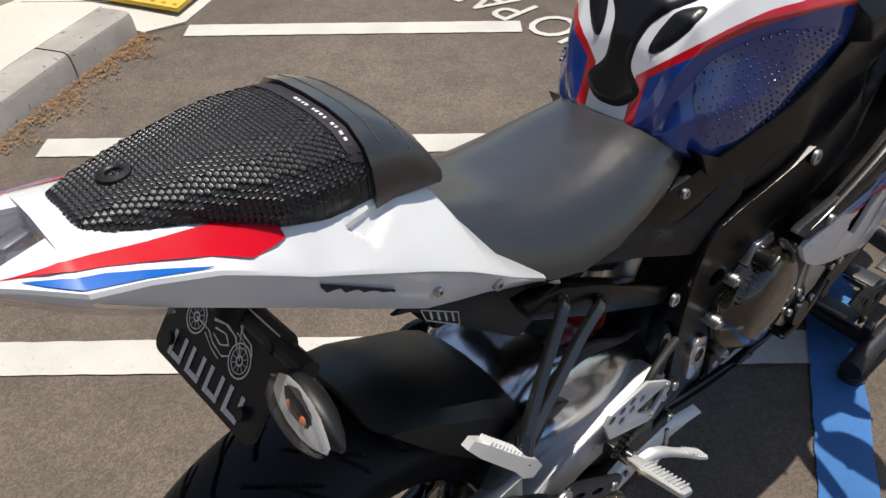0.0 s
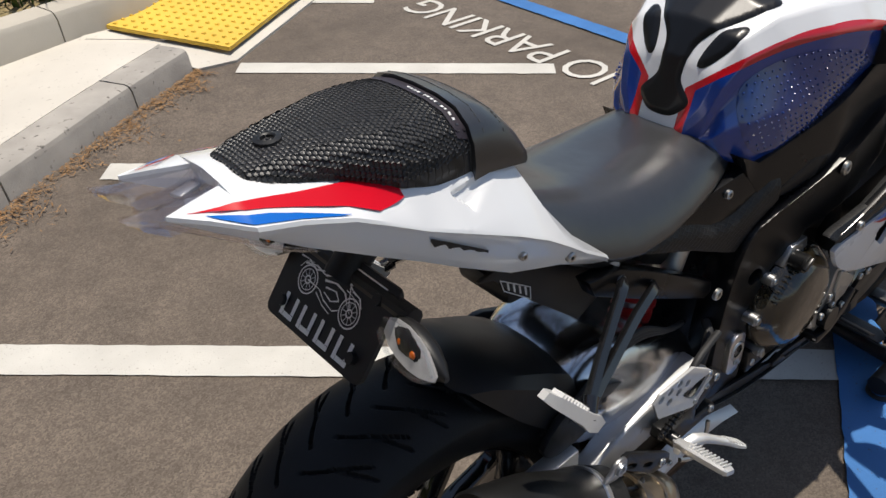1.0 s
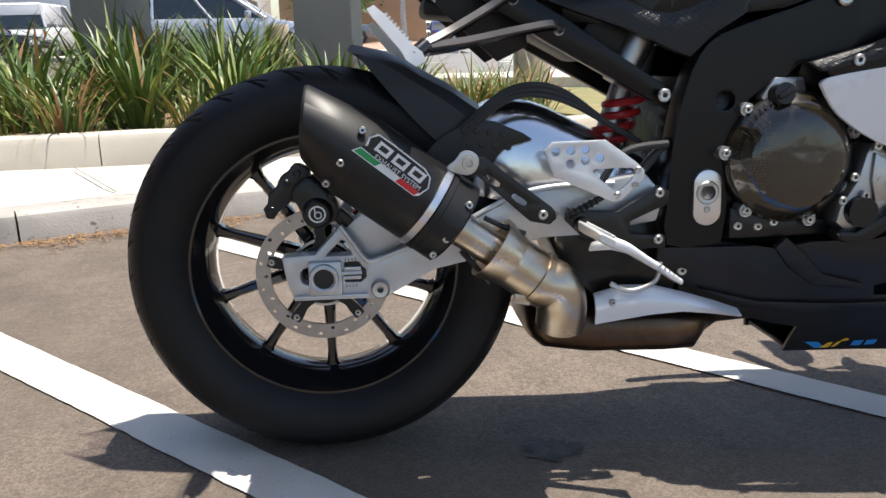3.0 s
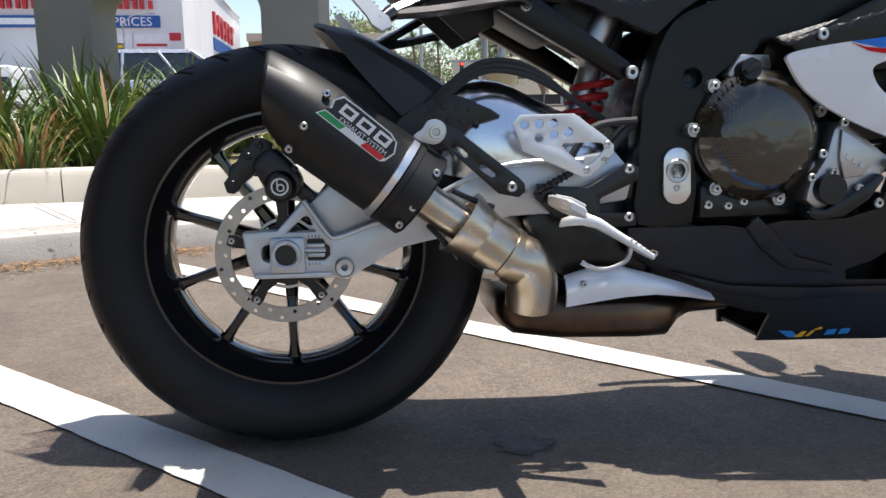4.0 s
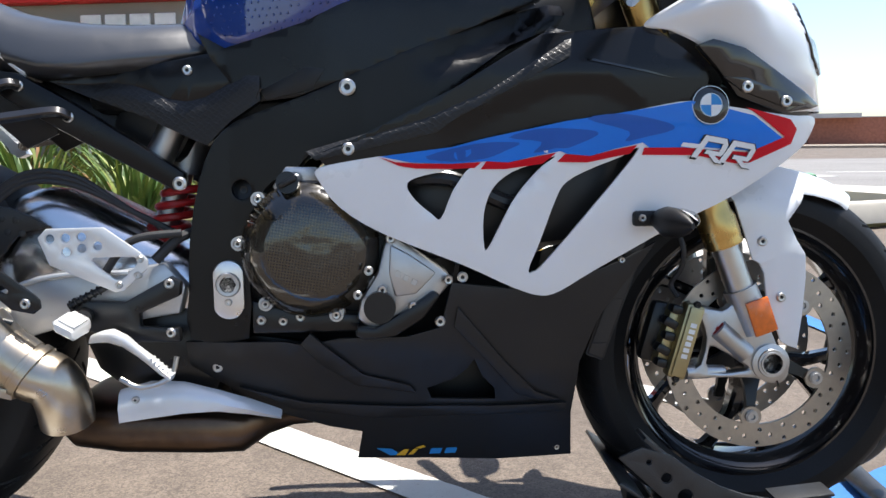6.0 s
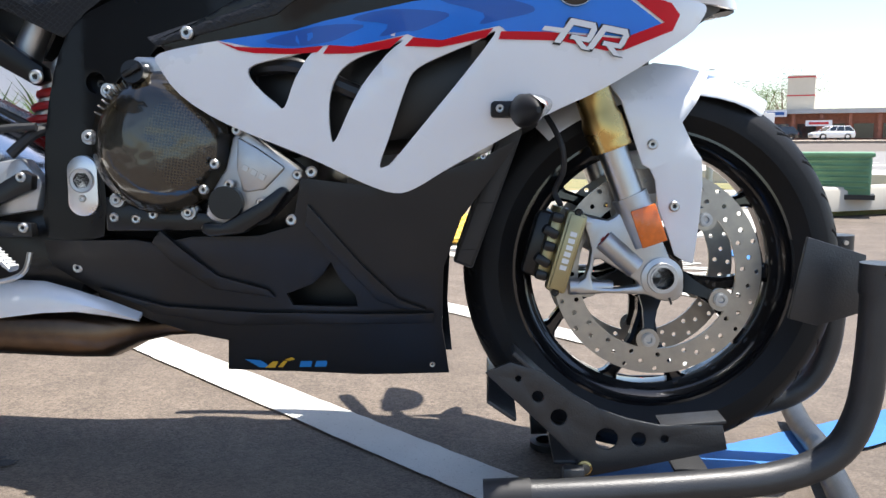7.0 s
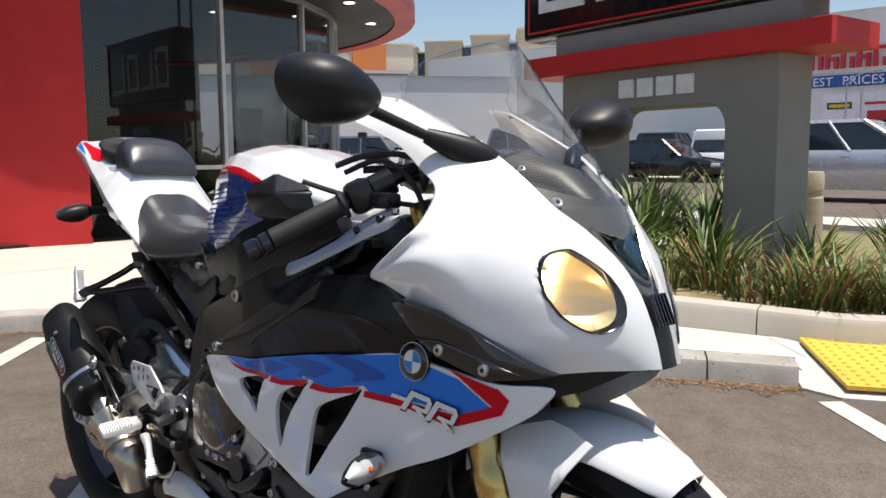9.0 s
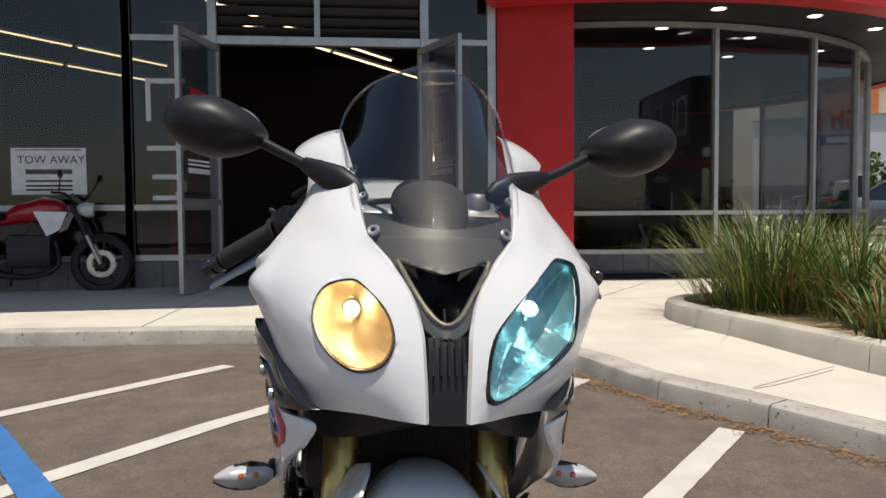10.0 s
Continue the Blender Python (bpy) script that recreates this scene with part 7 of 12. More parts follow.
# rear caliper
bm = bmesh.new()
plate(bm, smooth2([(-0.039, 0.455), (-0.026, 0.472), (-0.006, 0.477), (0.021, 0.452), (0.031, 0.43), (0.026, 0.414), (0.012, 0.404), (-0.006, 0.402), (-0.019, 0.412), (-0.03, 0.434)], 3), -0.15, -0.1, bev=0.006)
cal = part("rear_caliper", bm, BLACK_SATIN, BIKE, "black rear brake caliper")
bm = bmesh.new()
lathe(bm, [(0.0001, 0.012), (0.017, 0.012), (0.0205, 0.0095), (0.0225, 0.004), (0.0235, 0)], 32, axis_matrix((-0.001, -0.149, 0.424), (-0.001, -1, 0.424)))
part("piston_housing", bm, BLACK_SATIN, cal)
bm = bmesh.new()
plate(bm, [(-0.026, 0.494), (-0.036, 0.495), (-0.044, 0.484), (-0.055, 0.477), (-0.062, 0.462), (-0.074, 0.452), (-0.076, 0.438), (-0.083, 0.43), (-0.079, 0.415), (-0.068, 0.413), (-0.06, 0.425), (-0.045, 0.436), (-0.03, 0.45), (-0.012, 0.47), (-0.01, 0.486)], -0.132, -0.095, bev=0.003)
part("caliper_bridge", bm, BLACK_SATIN, cal)
for x, z in ((-0.07, 0.428), (-0.046, 0.468), (-0.028, 0.484), (-0.036, 0.444), (0.02, 0.448)):
    bolt((x, -0.133 if x < -0.03 else -0.151, z), 0.0062, mat=BLACK_SATIN, parent=cal)
bm = bmesh.new()
lathe(bm, [(0.0102, 0.0), (0.0104, 0.0008), (0.0126, 0.0008), (0.0128, 0)], 28, axis_matrix((-0.001, -0.1612, 0.424), (-0.001, -1, 0.424)))
lathe(bm, [(0.0038, 0.0), (0.004, 0.0008), (0.0056, 0.0008), (0.0058, 0)], 20, axis_matrix((0.0, -0.1612, 0.4225), (0.0, -1, 0.4225)))
box(bm, (-0.0045, -0.1616, 0.428), (0.0018, 0.001, 0.0115))
part("caliper_mark", bm, WHITE_INK, cal)
bm = bmesh.new()
box(bm, (0.034, -0.12, 0.41), (0.05, 0.02, 0.022), Matrix.Rotation(0.8, 4, "Y"), 0.004)
part("caliper_mount", bm, BLACK_SATIN, cal)
# chain, seen below the swingarm
bm = bmesh.new()
for i in range(26):
    p = Vector((0.02 + i * 0.0159, 0.1, 0.262 + i * 0.0042))
    box(bm, p, (0.017, 0.016 if i % 2 else 0.01, 0.011), bev=0.003, seg=1)
part("chain", bm, BLACK_SATIN, BIKE, "dark drive chain")

# exhaust
AX = Vector((0.803, 0, -0.596)).normalized()
AP = Vector((0.596, 0, 0.803)).normalized()
M0 = Vector((-0.012, -0.187, 0.563))


def hexring(u, h, w, shift=0.0, lean=0.0, n=8):
    """A rounded six-sided section of the muffler at u along its axis."""
    c = M0 + AX * u
    corner = [(-1.0, -0.35), (-1.0, 0.35), (-0.35, 1.0), (0.35, 1.0), (1.0, 0.35), (1.0, -0.35), (0.35, -1.0), (-0.35, -1.0)]
    pts = spline([(a, b, 0) for a, b in corner], n, True)
    h *= 0.78
    return [c + AX * (lean * p.y) + Vector((0, 1, 0)) * p.x * w + AP * p.y * h for p in pts]


bm = bmesh.new()
loft(bm, [hexring(0.012, 0.038, 0.03, lean=-0.018), hexring(0.0, 0.05, 0.044, lean=-0.022), hexring(0.004, 0.0545, 0.048, lean=-0.022), hexring(0.05, 0.066, 0.054, lean=-0.008), hexring(0.088, 0.0745, 0.058), hexring(0.215, 0.0745, 0.058), hexring(0.217, 0.073, 0.057)])
muffler = part("muffler", bm, MUFFLER, BIKE, "matt black hexagonal muffler", angle=40)
bm = bmesh.new()
loft(bm, [hexring(0.0885, 0.0752, 0.0588), hexring(0.09, 0.0752, 0.0588)], caps=False)
part("muffler_seam", bm, BLACK_INK_SHADE, muffler)
bm = bmesh.new()
loft(bm, [hexring(0.206, 0.076, 0.0595), hexring(0.207, 0.0778, 0.061), hexring(0.217, 0.0778, 0.061), hexring(0.218, 0.076, 0.0595)])
part("muffler_band", bm, ALU, muffler, "brushed steel strap")
bm = bmesh.new()
loft(bm, [hexring(0.219, 0.0765, 0.06), hexring(0.22, 0.0785, 0.0615), hexring(0.228, 0.0785, 0.0615), hexring(0.229, 0.0765, 0.06), hexring(0.262, 0.0765, 0.06), hexring(0.266, 0.07, 0.054)])
part("muffler_cap", bm, MUFFLER, muffler)
for u, a in ((0.075, 0.74), (0.075, -0.25), (0.075, -0.95), (0.255, 0.72), (0.255, -0.35), (0.255, -0.93)):
    p = M0 + AX * u + AP * a * 0.053 + Vector((0, -0.0595 + abs(a) ** 3 * 0.021, 0))
    bolt(p, 0.0062, (0, -1, 0.3 * a), parent=muffler)
bm = bmesh.new()
P0 = Vector((0.266, -0.187, 0.36))
tube(bm, [M0 + AX * 0.26, M0 + AX * 0.3, P0 + AX * 0.02], 0.026, 24)
part("link_pipe", bm, TITAN, BIKE, "straw-coloured steel link pipe")
bm = bmesh.new()
J = P0 + AX * 0.058
tube(bm, [P0 + AX * 0.012, P0 + AX * 0.03, J], [0.0415, 0.041, 0.041], 28)
lathe(bm, [(0.043, -0.014), (0.0495, -0.016), (0.0485, -0.008), (0.0445, 0.006), (0.0418, 0.02), (0.0405, 0.024)], 36, axis_matrix(P0, P0 + AX))
tube(bm, [J - AX * 0.004, J + AX * 0.02, (0.35, -0.186, 0.304), (0.361, -0.18, 0.276), (0.362, -0.168, 0.24)], [0.04, 0.0395, 0.039, 0.0385, 0.038], 28)
lathe(bm, [(0.0405, -0.006), (0.0435, -0.005), (0.0435, 0.005), (0.0405, 0.006)], 32, axis_matrix(P0 + AX * 0.07, P0 + AX))
lug_at = P0 + AX * 0.062 - AP * 0.036 + Vector((0, -0.026, 0))
box(bm, lug_at, (0.026, 0.004, 0.014), Matrix.Rotation(0.25, 4, "Y"), 0.001)
part("exhaust_elbow", bm, TITAN, BIKE, "brushed steel exhaust elbow", angle=60)
bm = bmesh.new()
for s in (-1, 1):
    tube(bm, [P0 + AX * -0.05 + AP * 0.03 * s, P0 + AX * -0.02 + AP * 0.036 * s + Vector((0, -0.012, 0)), P0 + AX * 0.012 + AP * 0.045 * s + Vector((0, -0.006, 0))], 0.0042, 8)
part("exhaust_spring", bm, BLACK_SATIN, BIKE)
bm = bmesh.new()
rings = []
for x, zt, zb, w in ((0.326, 0.236, 0.2, 0.08), (0.332, 0.245, 0.188, 0.115), (0.35, 0.252, 0.174, 0.13), (0.42, 0.25, 0.163, 0.135), (0.55, 0.245, 0.158, 0.135), (0.6, 0.238, 0.157, 0.125), (0.635, 0.222, 0.176, 0.08), (0.67, 0.215, 0.182, 0.045), (0.74, 0.215, 0.185, 0.04)):
    h = (zt - zb) / 2
    c = (zt + zb) / 2
    rings.append([(x, w * math.copysign(abs(math.cos(a)) ** 0.55, math.cos(a)), c + h * math.copysign(abs(math.sin(a)) ** 0.6, math.sin(a))) for a in [2 * math.pi * i / 28 for i in range(28)]])
loft(bm, rings)
part("collector_box", bm, BURNT, BIKE, "heat-browned steel collector box", angle=60)
bm = bmesh.new()
rings = []
for x, z0, z1 in ((0.425, 0.226, 0.27), (0.47, 0.232, 0.282), (0.52, 0.238, 0.28), (0.57, 0.24, 0.266), (0.62, 0.234, 0.25), (0.665, 0.226, 0.233)):
    rings.append([(x, -0.142, z0), (x, -0.146, (z0 + z1) / 2), (x, -0.138, z1), (x, -0.128, z1 + 0.004), (x, -0.128, z1), (x, -0.134, z1 - 0.004), (x, -0.14, (z0 + z1) / 2), (x, -0.137, z0)])
loft(bm, rings)
HEATSHIELD = material("bright_aluminium", (0.7, 0.71, 0.73), 0.4, metal=0.4, vary=0.06, scale=14)
part("heat_shield", bm, HEATSHIELD, BIKE, "silver heat shield above the collector box", angle=50)
bolt((0.452, -0.147, 0.262), 0.006)

# muffler strap and rear sets
bm = bmesh.new()
plate(bm, [(0.222, 0.487), (0.232, 0.505), (0.244, 0.504), (0.339, 0.43), (0.346, 0.422), (0.347, 0.411), (0.337, 0.403), (0.308, 0.409)], -0.205, -0.199, bev=0.001,
      holes=[smooth2([(0.241, 0.475), (0.246, 0.48), (0.265, 0.466), (0.26, 0.461)], 2), smooth2([(0.281, 0.445), (0.286, 0.45), (0.304, 0.437), (0.299, 0.432)], 2)])
part("muffler_strap", bm, BLACK_SATIN, BIKE, "black slotted muffler bracket")
bm = bmesh.new()
plate(bm, smooth2([(0.187, 0.492), (0.2, 0.502), (0.208, 0.513), (0.22, 0.515), (0.231, 0.509), (0.234, 0.497), (0.228, 0.485), (0.216, 0.48), (0.2, 0.484)], 2), -0.21, -0.205, bev=0.0012)
lug = part("strap_clamp", bm, CAST, BIKE, "silver lug of the muffler strap")
bm = bmesh.new()
lathe(bm, [(0.0045, 0), (0.0055, 0.004), (0.009, 0.004), (0.0098, 0.001), (0.0125, 0.001), (0.013, -0.002)], 20, axis_matrix((0.219, -0.21, 0.497), (0.219, -1, 0.497)))
part("clamp_screw", bm, STEEL, lug)
bolt((0.327, -0.206, 0.418), 0.008)
bm = bmesh.new()
plate(bm, [(0.335, 0.507), (0.347, 0.52), (0.427, 0.521), (0.475, 0.486), (0.487, 0.474), (0.487, 0.462), (0.452, 0.43), (0.44, 0.428), (0.35, 0.468)], -0.176, -0.171, bev=0.001,
      holes=[circle(0.352, 0.506, 0.0065, 12), circle(0.374, 0.507, 0.0065, 12), circle(0.396, 0.508, 0.0065, 12), circle(0.374, 0.487, 0.0065, 12), circle(0.396, 0.492, 0.0065, 12), circle(0.418, 0.495, 0.0065, 12),
             smooth2([(0.408, 0.475), (0.425, 0.478), (0.468, 0.478), (0.472, 0.468), (0.455, 0.45), (0.44, 0.447)], 2)])
part("heel_guard", bm, PEG, BIKE, "drilled silver aluminium heel guard")
for x, z in ((0.477, 0.475), (0.473, 0.452), (0.446, 0.438)):
    bolt((x, -0.1765, z), 0.006)
bm = bmesh.new()
plate(bm, [(0.375, 0.42), (0.4, 0.415), (0.45, 0.412), (0.515, 0.448), (0.53, 0.44), (0.528, 0.42), (0.47, 0.395), (0.47, 0.375), (0.525, 0.372), (0.527, 0.352), (0.44, 0.352), (0.4, 0.37), (0.37, 0.4)], -0.168, -0.15, bev=0.003)
part("footrest_hanger", bm, BLACK_SATIN, BIKE)
for x, z in ((0.514, 0.438), (0.514, 0.366)):
    bolt((x, -0.169, z), 0.008)
bm = bmesh.new()
root, tip = Vector((0.395, -0.178, 0.391)), Vector((0.404, -0.274, 0.39))
rings = []
for u, w, h in ((0, 0.006, 0.006), (0.1, 0.012, 0.008), (0.2, 0.012, 0.008), (0.3, 0.015, 0.0085), (0.95, 0.014, 0.0075), (1.0, 0.011, 0.005)):
    c = root.lerp(tip, u)
    rings.append([c + Vector((dx * w, 0, dz * h - dx * w * 0.55)) for dx, dz in ((-1, -0.6), (-0.8, -1), (0.8, -1), (1, -0.6), (1, 0.6), (0.8, 1), (-0.8, 1), (-1, 0.6))])
loft(bm, rings)
peg = part("rider_footpeg", bm, PEG, BIKE, "ribbed aluminium footpeg")
for i in range(10):
    c = root.lerp(tip, 0.33 + i * 0.065) + Vector((0.003, 0, 0.0085))
    part("peg_rib", box(bmesh.new(), c, (0.024, 0.0028, 0.004), Matrix.Rotation(0.5, 4, "Y"), 0.0008, 1), PEG, peg)
bm = bmesh.new()
rod(bm, (0.392, -0.16, 0.396), (0.396, -0.184, 0.392), 0.012, seg=14)
part("peg_clevis", bm, BLACK_SATIN, peg)
bm = bmesh.new()
rings = []
for x, y, z, w, h in ((0.405, -0.182, 0.362, 0.006, 0.006), (0.42, -0.186, 0.366, 0.008, 0.008), (0.436, -0.19, 0.368, 0.009, 0.009), (0.457, -0.196, 0.361, 0.008, 0.0075), (0.48, -0.204, 0.346, 0.007, 0.006), (0.5, -0.212, 0.333, 0.009, 0.0055), (0.515, -0.218, 0.322, 0.012, 0.005), (0.529, -0.223, 0.313, 0.012, 0.0035)):
    rings.append([(x + dz * h * 0.35, y + dy * w, z + dz * h) for dy, dz in ((-1, -0.5), (-0.6, -1), (0.6, -1), (1, -0.5), (1, 0.5), (0.6, 1), (-0.6, 1), (-1, 0.5))])
loft(bm, rings)
pedal = part("brake_pedal", bm, PEG, BIKE, "silver aluminium brake pedal", angle=50)
for i in range(6):
    c = Vector((0.5, -0.213, 0.339)).lerp(Vector((0.529, -0.223, 0.317)), i / 5)
    part("pedal_rib", box(bmesh.new(), c, (0.0025, 0.02, 0.003), Matrix.Rotation(0.65, 4, "Y")), PEG, pedal, smooth=False)
bm = bmesh.new()
tube(bm, [(0.44, -0.17, 0.3), (0.47, -0.175, 0.288), (0.51, -0.17, 0.3), (0.52, -0.165, 0.33)], 0.004, 8)
part("pedal_loop", bm, STEEL, BIKE)
bm = bmesh.new()
rod(bm, (0.372, -0.17, 0.408), (0.425, -0.17, 0.435), 0.005, seg=12)
for i in range(6):
    lathe(bm, [(0.005, -0.002), (0.0075, 0), (0.005, 0.002)], 12, axis_matrix(Vector((0.376, -0.17, 0.41)).lerp(Vector((0.415, -0.17, 0.43)), i / 5), (0.5, -0.17, 0.474)))
part("brake_switch_boot", bm, BLACK_SATIN, BIKE)

# rear shock
bm = bmesh.new()
pts = []
for i in range(62):
    a = i * 0.42
    pts.append(Vector((0.468 + 0.029 * math.cos(a) + i * 0.0006, -0.02 + 0.029 * math.sin(a), 0.492 + i * 0.0014)))
tube(bm, pts, 0.0065, 8, 1)
part("shock_spring", bm, SPRING_RED, BIKE, "red coil spring of the rear shock")
bm = bmesh.new()
rod(bm, (0.44, -0.02, 0.42), (0.52, -0.02, 0.66), 0.019, seg=20)
rod(bm, (0.505, -0.02, 0.6), (0.52, -0.02, 0.66), 0.033, seg=20)
rod(bm, (0.47, -0.075, 0.6), (0.505, -0.075, 0.67), 0.022, seg=20)
part("shock_body", bm, CAST, BIKE)

# subframe and tail
bm = bmesh.new()
plate(bm, [(0.235, 0.755), (0.297, 0.745), (0.375, 0.7), (0.53, 0.598), (0.532, 0.578), (0.515, 0.572), (0.35, 0.664), (0.25, 0.725)], -0.126, -0.1, bev=0.004)
flank("subframe", bm, FRAME, "matt black subframe rail")
bolt((0.298, -0.128, 0.726), 0.009)
bolt((0.367, -0.128, 0.681), 0.009)
bolt((0.527, -0.14, 0.582), 0.011)
bm = bmesh.new()
foot = Vector((0.152, -0.203, 0.657))
for way in (((0.3, -0.129, 0.727), (0.285, -0.14, 0.728), (0.255, -0.153, 0.71), (0.2, -0.178, 0.68)), ((0.37, -0.129, 0.682), (0.352, -0.14, 0.688), (0.3, -0.154, 0.68), (0.22, -0.18, 0.665))):
    line = spline([Vector(q) for q in way] + [foot], 6)
    rings = []
    for i, q in enumerate(line):
        d = (Vector(line[min(i + 1, len(line) - 1)]) - Vector(line[max(i - 1, 0)])).normalized()
        n = Vector((0, -0.8, 0.6))
        n = (n - d * n.dot(d)).normalized()
        e = d.cross(n)
        rings.append([Vector(q) + e * 0.007 * u + n * 0.0048 * v for u, v in ((-1, 0.5), (-0.75, 1), (0.75, 1), (1, 0.5), (1, -1), (-1, -1))])
    loft(bm, rings)
rod(bm, foot + Vector((0.012, 0.008, 0.004)), foot + Vector((-0.008, -0.008, -0.011)), 0.0115, 0.01, 14)
flank("passenger_bracket", bm, BLACK_GLOSS, "black cast passenger footrest bracket with two arms")
bm = bmesh.new()
rings = []
for u, w, h in ((0, 0.007, 0.012), (0.15, 0.011, 0.013), (0.3, 0.008, 0.011), (0.9, 0.007, 0.009), (1.08, 0.005, 0.005)):
    c = Vector((0.155, -0.21, 0.636)).lerp(Vector((0.094, -0.19, 0.708)), u)
    rings.append([c + Vector((dx * w, dy * h, dx * w * 0.5)) for dx, dy in ((-1, -1), (1, -1), (1, 1), (-1, 1))])
loft(bm, rings)
bp_ = mirrored(bm)
for s, b in ((1, bm), (-1, bp_)):
    peg = part("passenger_footpeg", b, PEG, BIKE, "folded ribbed aluminium passenger footpeg")
    for i in range(9):
        c = Vector((0.155, -0.21, 0.636)).lerp(Vector((0.094, -0.19, 0.708)), 0.35 + i * 0.065) + Vector((0.008, 0, 0.005))
        c.y *= s
        part("peg_rib", box(bmesh.new(), c, (0.005, 0.016, 0.003), Matrix.Rotation(-0.4, 4, "Y")), PEG, peg, smooth=False)
# under-seat tray and cables
bm = bmesh.new()
box(bm, (0.35, 0, 0.7), (0.2, 0.12, 0.05), Matrix.Rotation(0.5, 4, "Y"), 0.015)
part("seat_tray", bm, PLASTIC, BIKE)
bm = bmesh.new()
plate(bm, [(0.1, 0.8), (0.127, 0.789), (0.191, 0.722), (0.283, 0.638), (0.33, 0.66), (0.325, 0.72), (0.2, 0.81)], -0.072, -0.066, bev=0.001)
tray_side = flank("tray_side", bm, PLASTIC, "black side of the under-seat tray")
for a, b in (((0.136, 0.785), (0.187, 0.748)), ((0.187, 0.748), (0.188, 0.728)), ((0.188, 0.728), (0.142, 0.766)), ((0.142, 0.766), (0.136, 0.785))):
    part("label_line", rod(bmesh.new(), (a[0], -0.0725, a[1]), (b[0], -0.0725, b[1]), 0.0007, seg=6), WHITE_INK, tray_side)
for k in range(4):
    part("label_bar", rod(bmesh.new(), (0.148 + k * 0.01, -0.0725, 0.775 - k * 0.0073), (0.15 + k * 0.01, -0.0725, 0.763 - k * 0.0078), 0.0014, seg=6), WHITE_INK, tray_side)
part("tray_lip", box(bmesh.new(), (0.22, 0, 0.72), (0.1, 0.1, 0.03), Matrix.Rotation(0.1, 4, "Y"), 0.01), PLASTIC, BIKE)
part("battery_box", box(bmesh.new(), (0.48, 0, 0.68), (0.12, 0.16, 0.1), Matrix.Rotation(0.5, 4, "Y"), 0.02), PLASTIC, BIKE)
for k in range(3):
    bm = bmesh.new()
    o = k * 0.007
    tube(bm, [(0.18, -0.115 + o, 0.49 + o), (0.24, -0.12, 0.545 + o), (0.3, -0.122, 0.585 + o), (0.37, -0.118, 0.58 + o), (0.45, -0.11, 0.54), (0.52, -0.09, 0.5)], 0.0045, 8)
    part("cable", bm, RUBBER, BIKE)
bm = bmesh.new()
tube(bm, [(0.49, -0.15, 0.47), (0.52, -0.14, 0.5), (0.54, -0.12, 0.51)], 0.008, 10)
tube(bm, [(0.42, -0.165, 0.45), (0.46, -0.16, 0.5), (0.53, -0.15, 0.51)], 0.006, 10)
part("brake_hose", bm, RUBBER, BIKE)


def tail_ring(x, w, top, edge, bot, wt=0.6, wb=0.88):
    half = [(0, top + 0.003), (w * wt * 0.6, top), (w * wt, top - 0.004), (w * 0.985, edge + 0.002), (w, edge - 0.002), (w * 0.975, edge - 0.008), (w * 0.965, (edge + bot) / 2), (w * wb, bot), (0, bot)]
    return [(x, -a, b) for a, b in half] + [(x, a, b) for a, b in half[-2:0:-1]]


bm = bmesh.new()
TAIL_ROWS = ((-0.155, 0.0898, 1.0275, 1.006, 0.994), (-0.1143, 0.0962, 1.018, 0.997, 0.966), (-0.0667, 0.1037, 1.008, 0.981, 0.938), (-0.0316, 0.1092, 1.0, 0.962, 0.917), (0.0033, 0.1146, 0.994, 0.942, 0.897), (0.05, 0.122, 0.985, 0.92, 0.868))
HORN = ((-0.214, 0.05, 1.0305, 1.0265), (-0.185, 0.0695, 1.0295, 1.0175)) + tuple(r[:4] for r in TAIL_ROWS)
for s in (-1, 1):
    rings = []
    for (x, w, top, edge), inner, bot in zip(HORN, (0.0485, 0.0385, 0.028), (1.0235, 1.008, 0.994)):
        rings.append([(x, s * y, z) for y, z in ((inner, top - 0.003), (max(inner, w * 0.6), top - 0.0035), (w * 0.985, edge + 0.002), (w, edge - 0.002), (w * 0.965, bot), (inner, bot))])
    loft(bm, rings)
loft(bm, [tail_ring(*r) for r in TAIL_ROWS + ((0.11, 0.134, 0.965, 0.893, 0.835), (0.15, 0.138, 0.945, 0.87, 0.822), (0.186, 0.137, 0.885, 0.843, 0.808), (0.22, 0.132, 0.838, 0.815, 0.788), (0.27, 0.124, 0.79, 0.778, 0.76), (0.305, 0.118, 0.75, 0.746, 0.738))])
for k in range(29):
    bmesh.ops.bisect_plane(bm, geom=bm.verts[:] + bm.edges[:] + bm.faces[:], plane_co=(0.04 + k * 0.0035, 0, 0), plane_no=(1, 0, 0), dist=1e-5)
for k in range(12):
    near_ = [f for f in bm.faces if 0.038 < f.calc_center_median().x < 0.14 and f.calc_center_median().z > 0.915]
    bmesh.ops.bisect_plane(bm, geom=list({v for f in near_ for v in f.verts}) + list({e for f in near_ for e in f.edges}) + near_, plane_co=(0, 0, 0.92 + k * 0.0035), plane_no=(0, 0, 1), dist=1e-5)
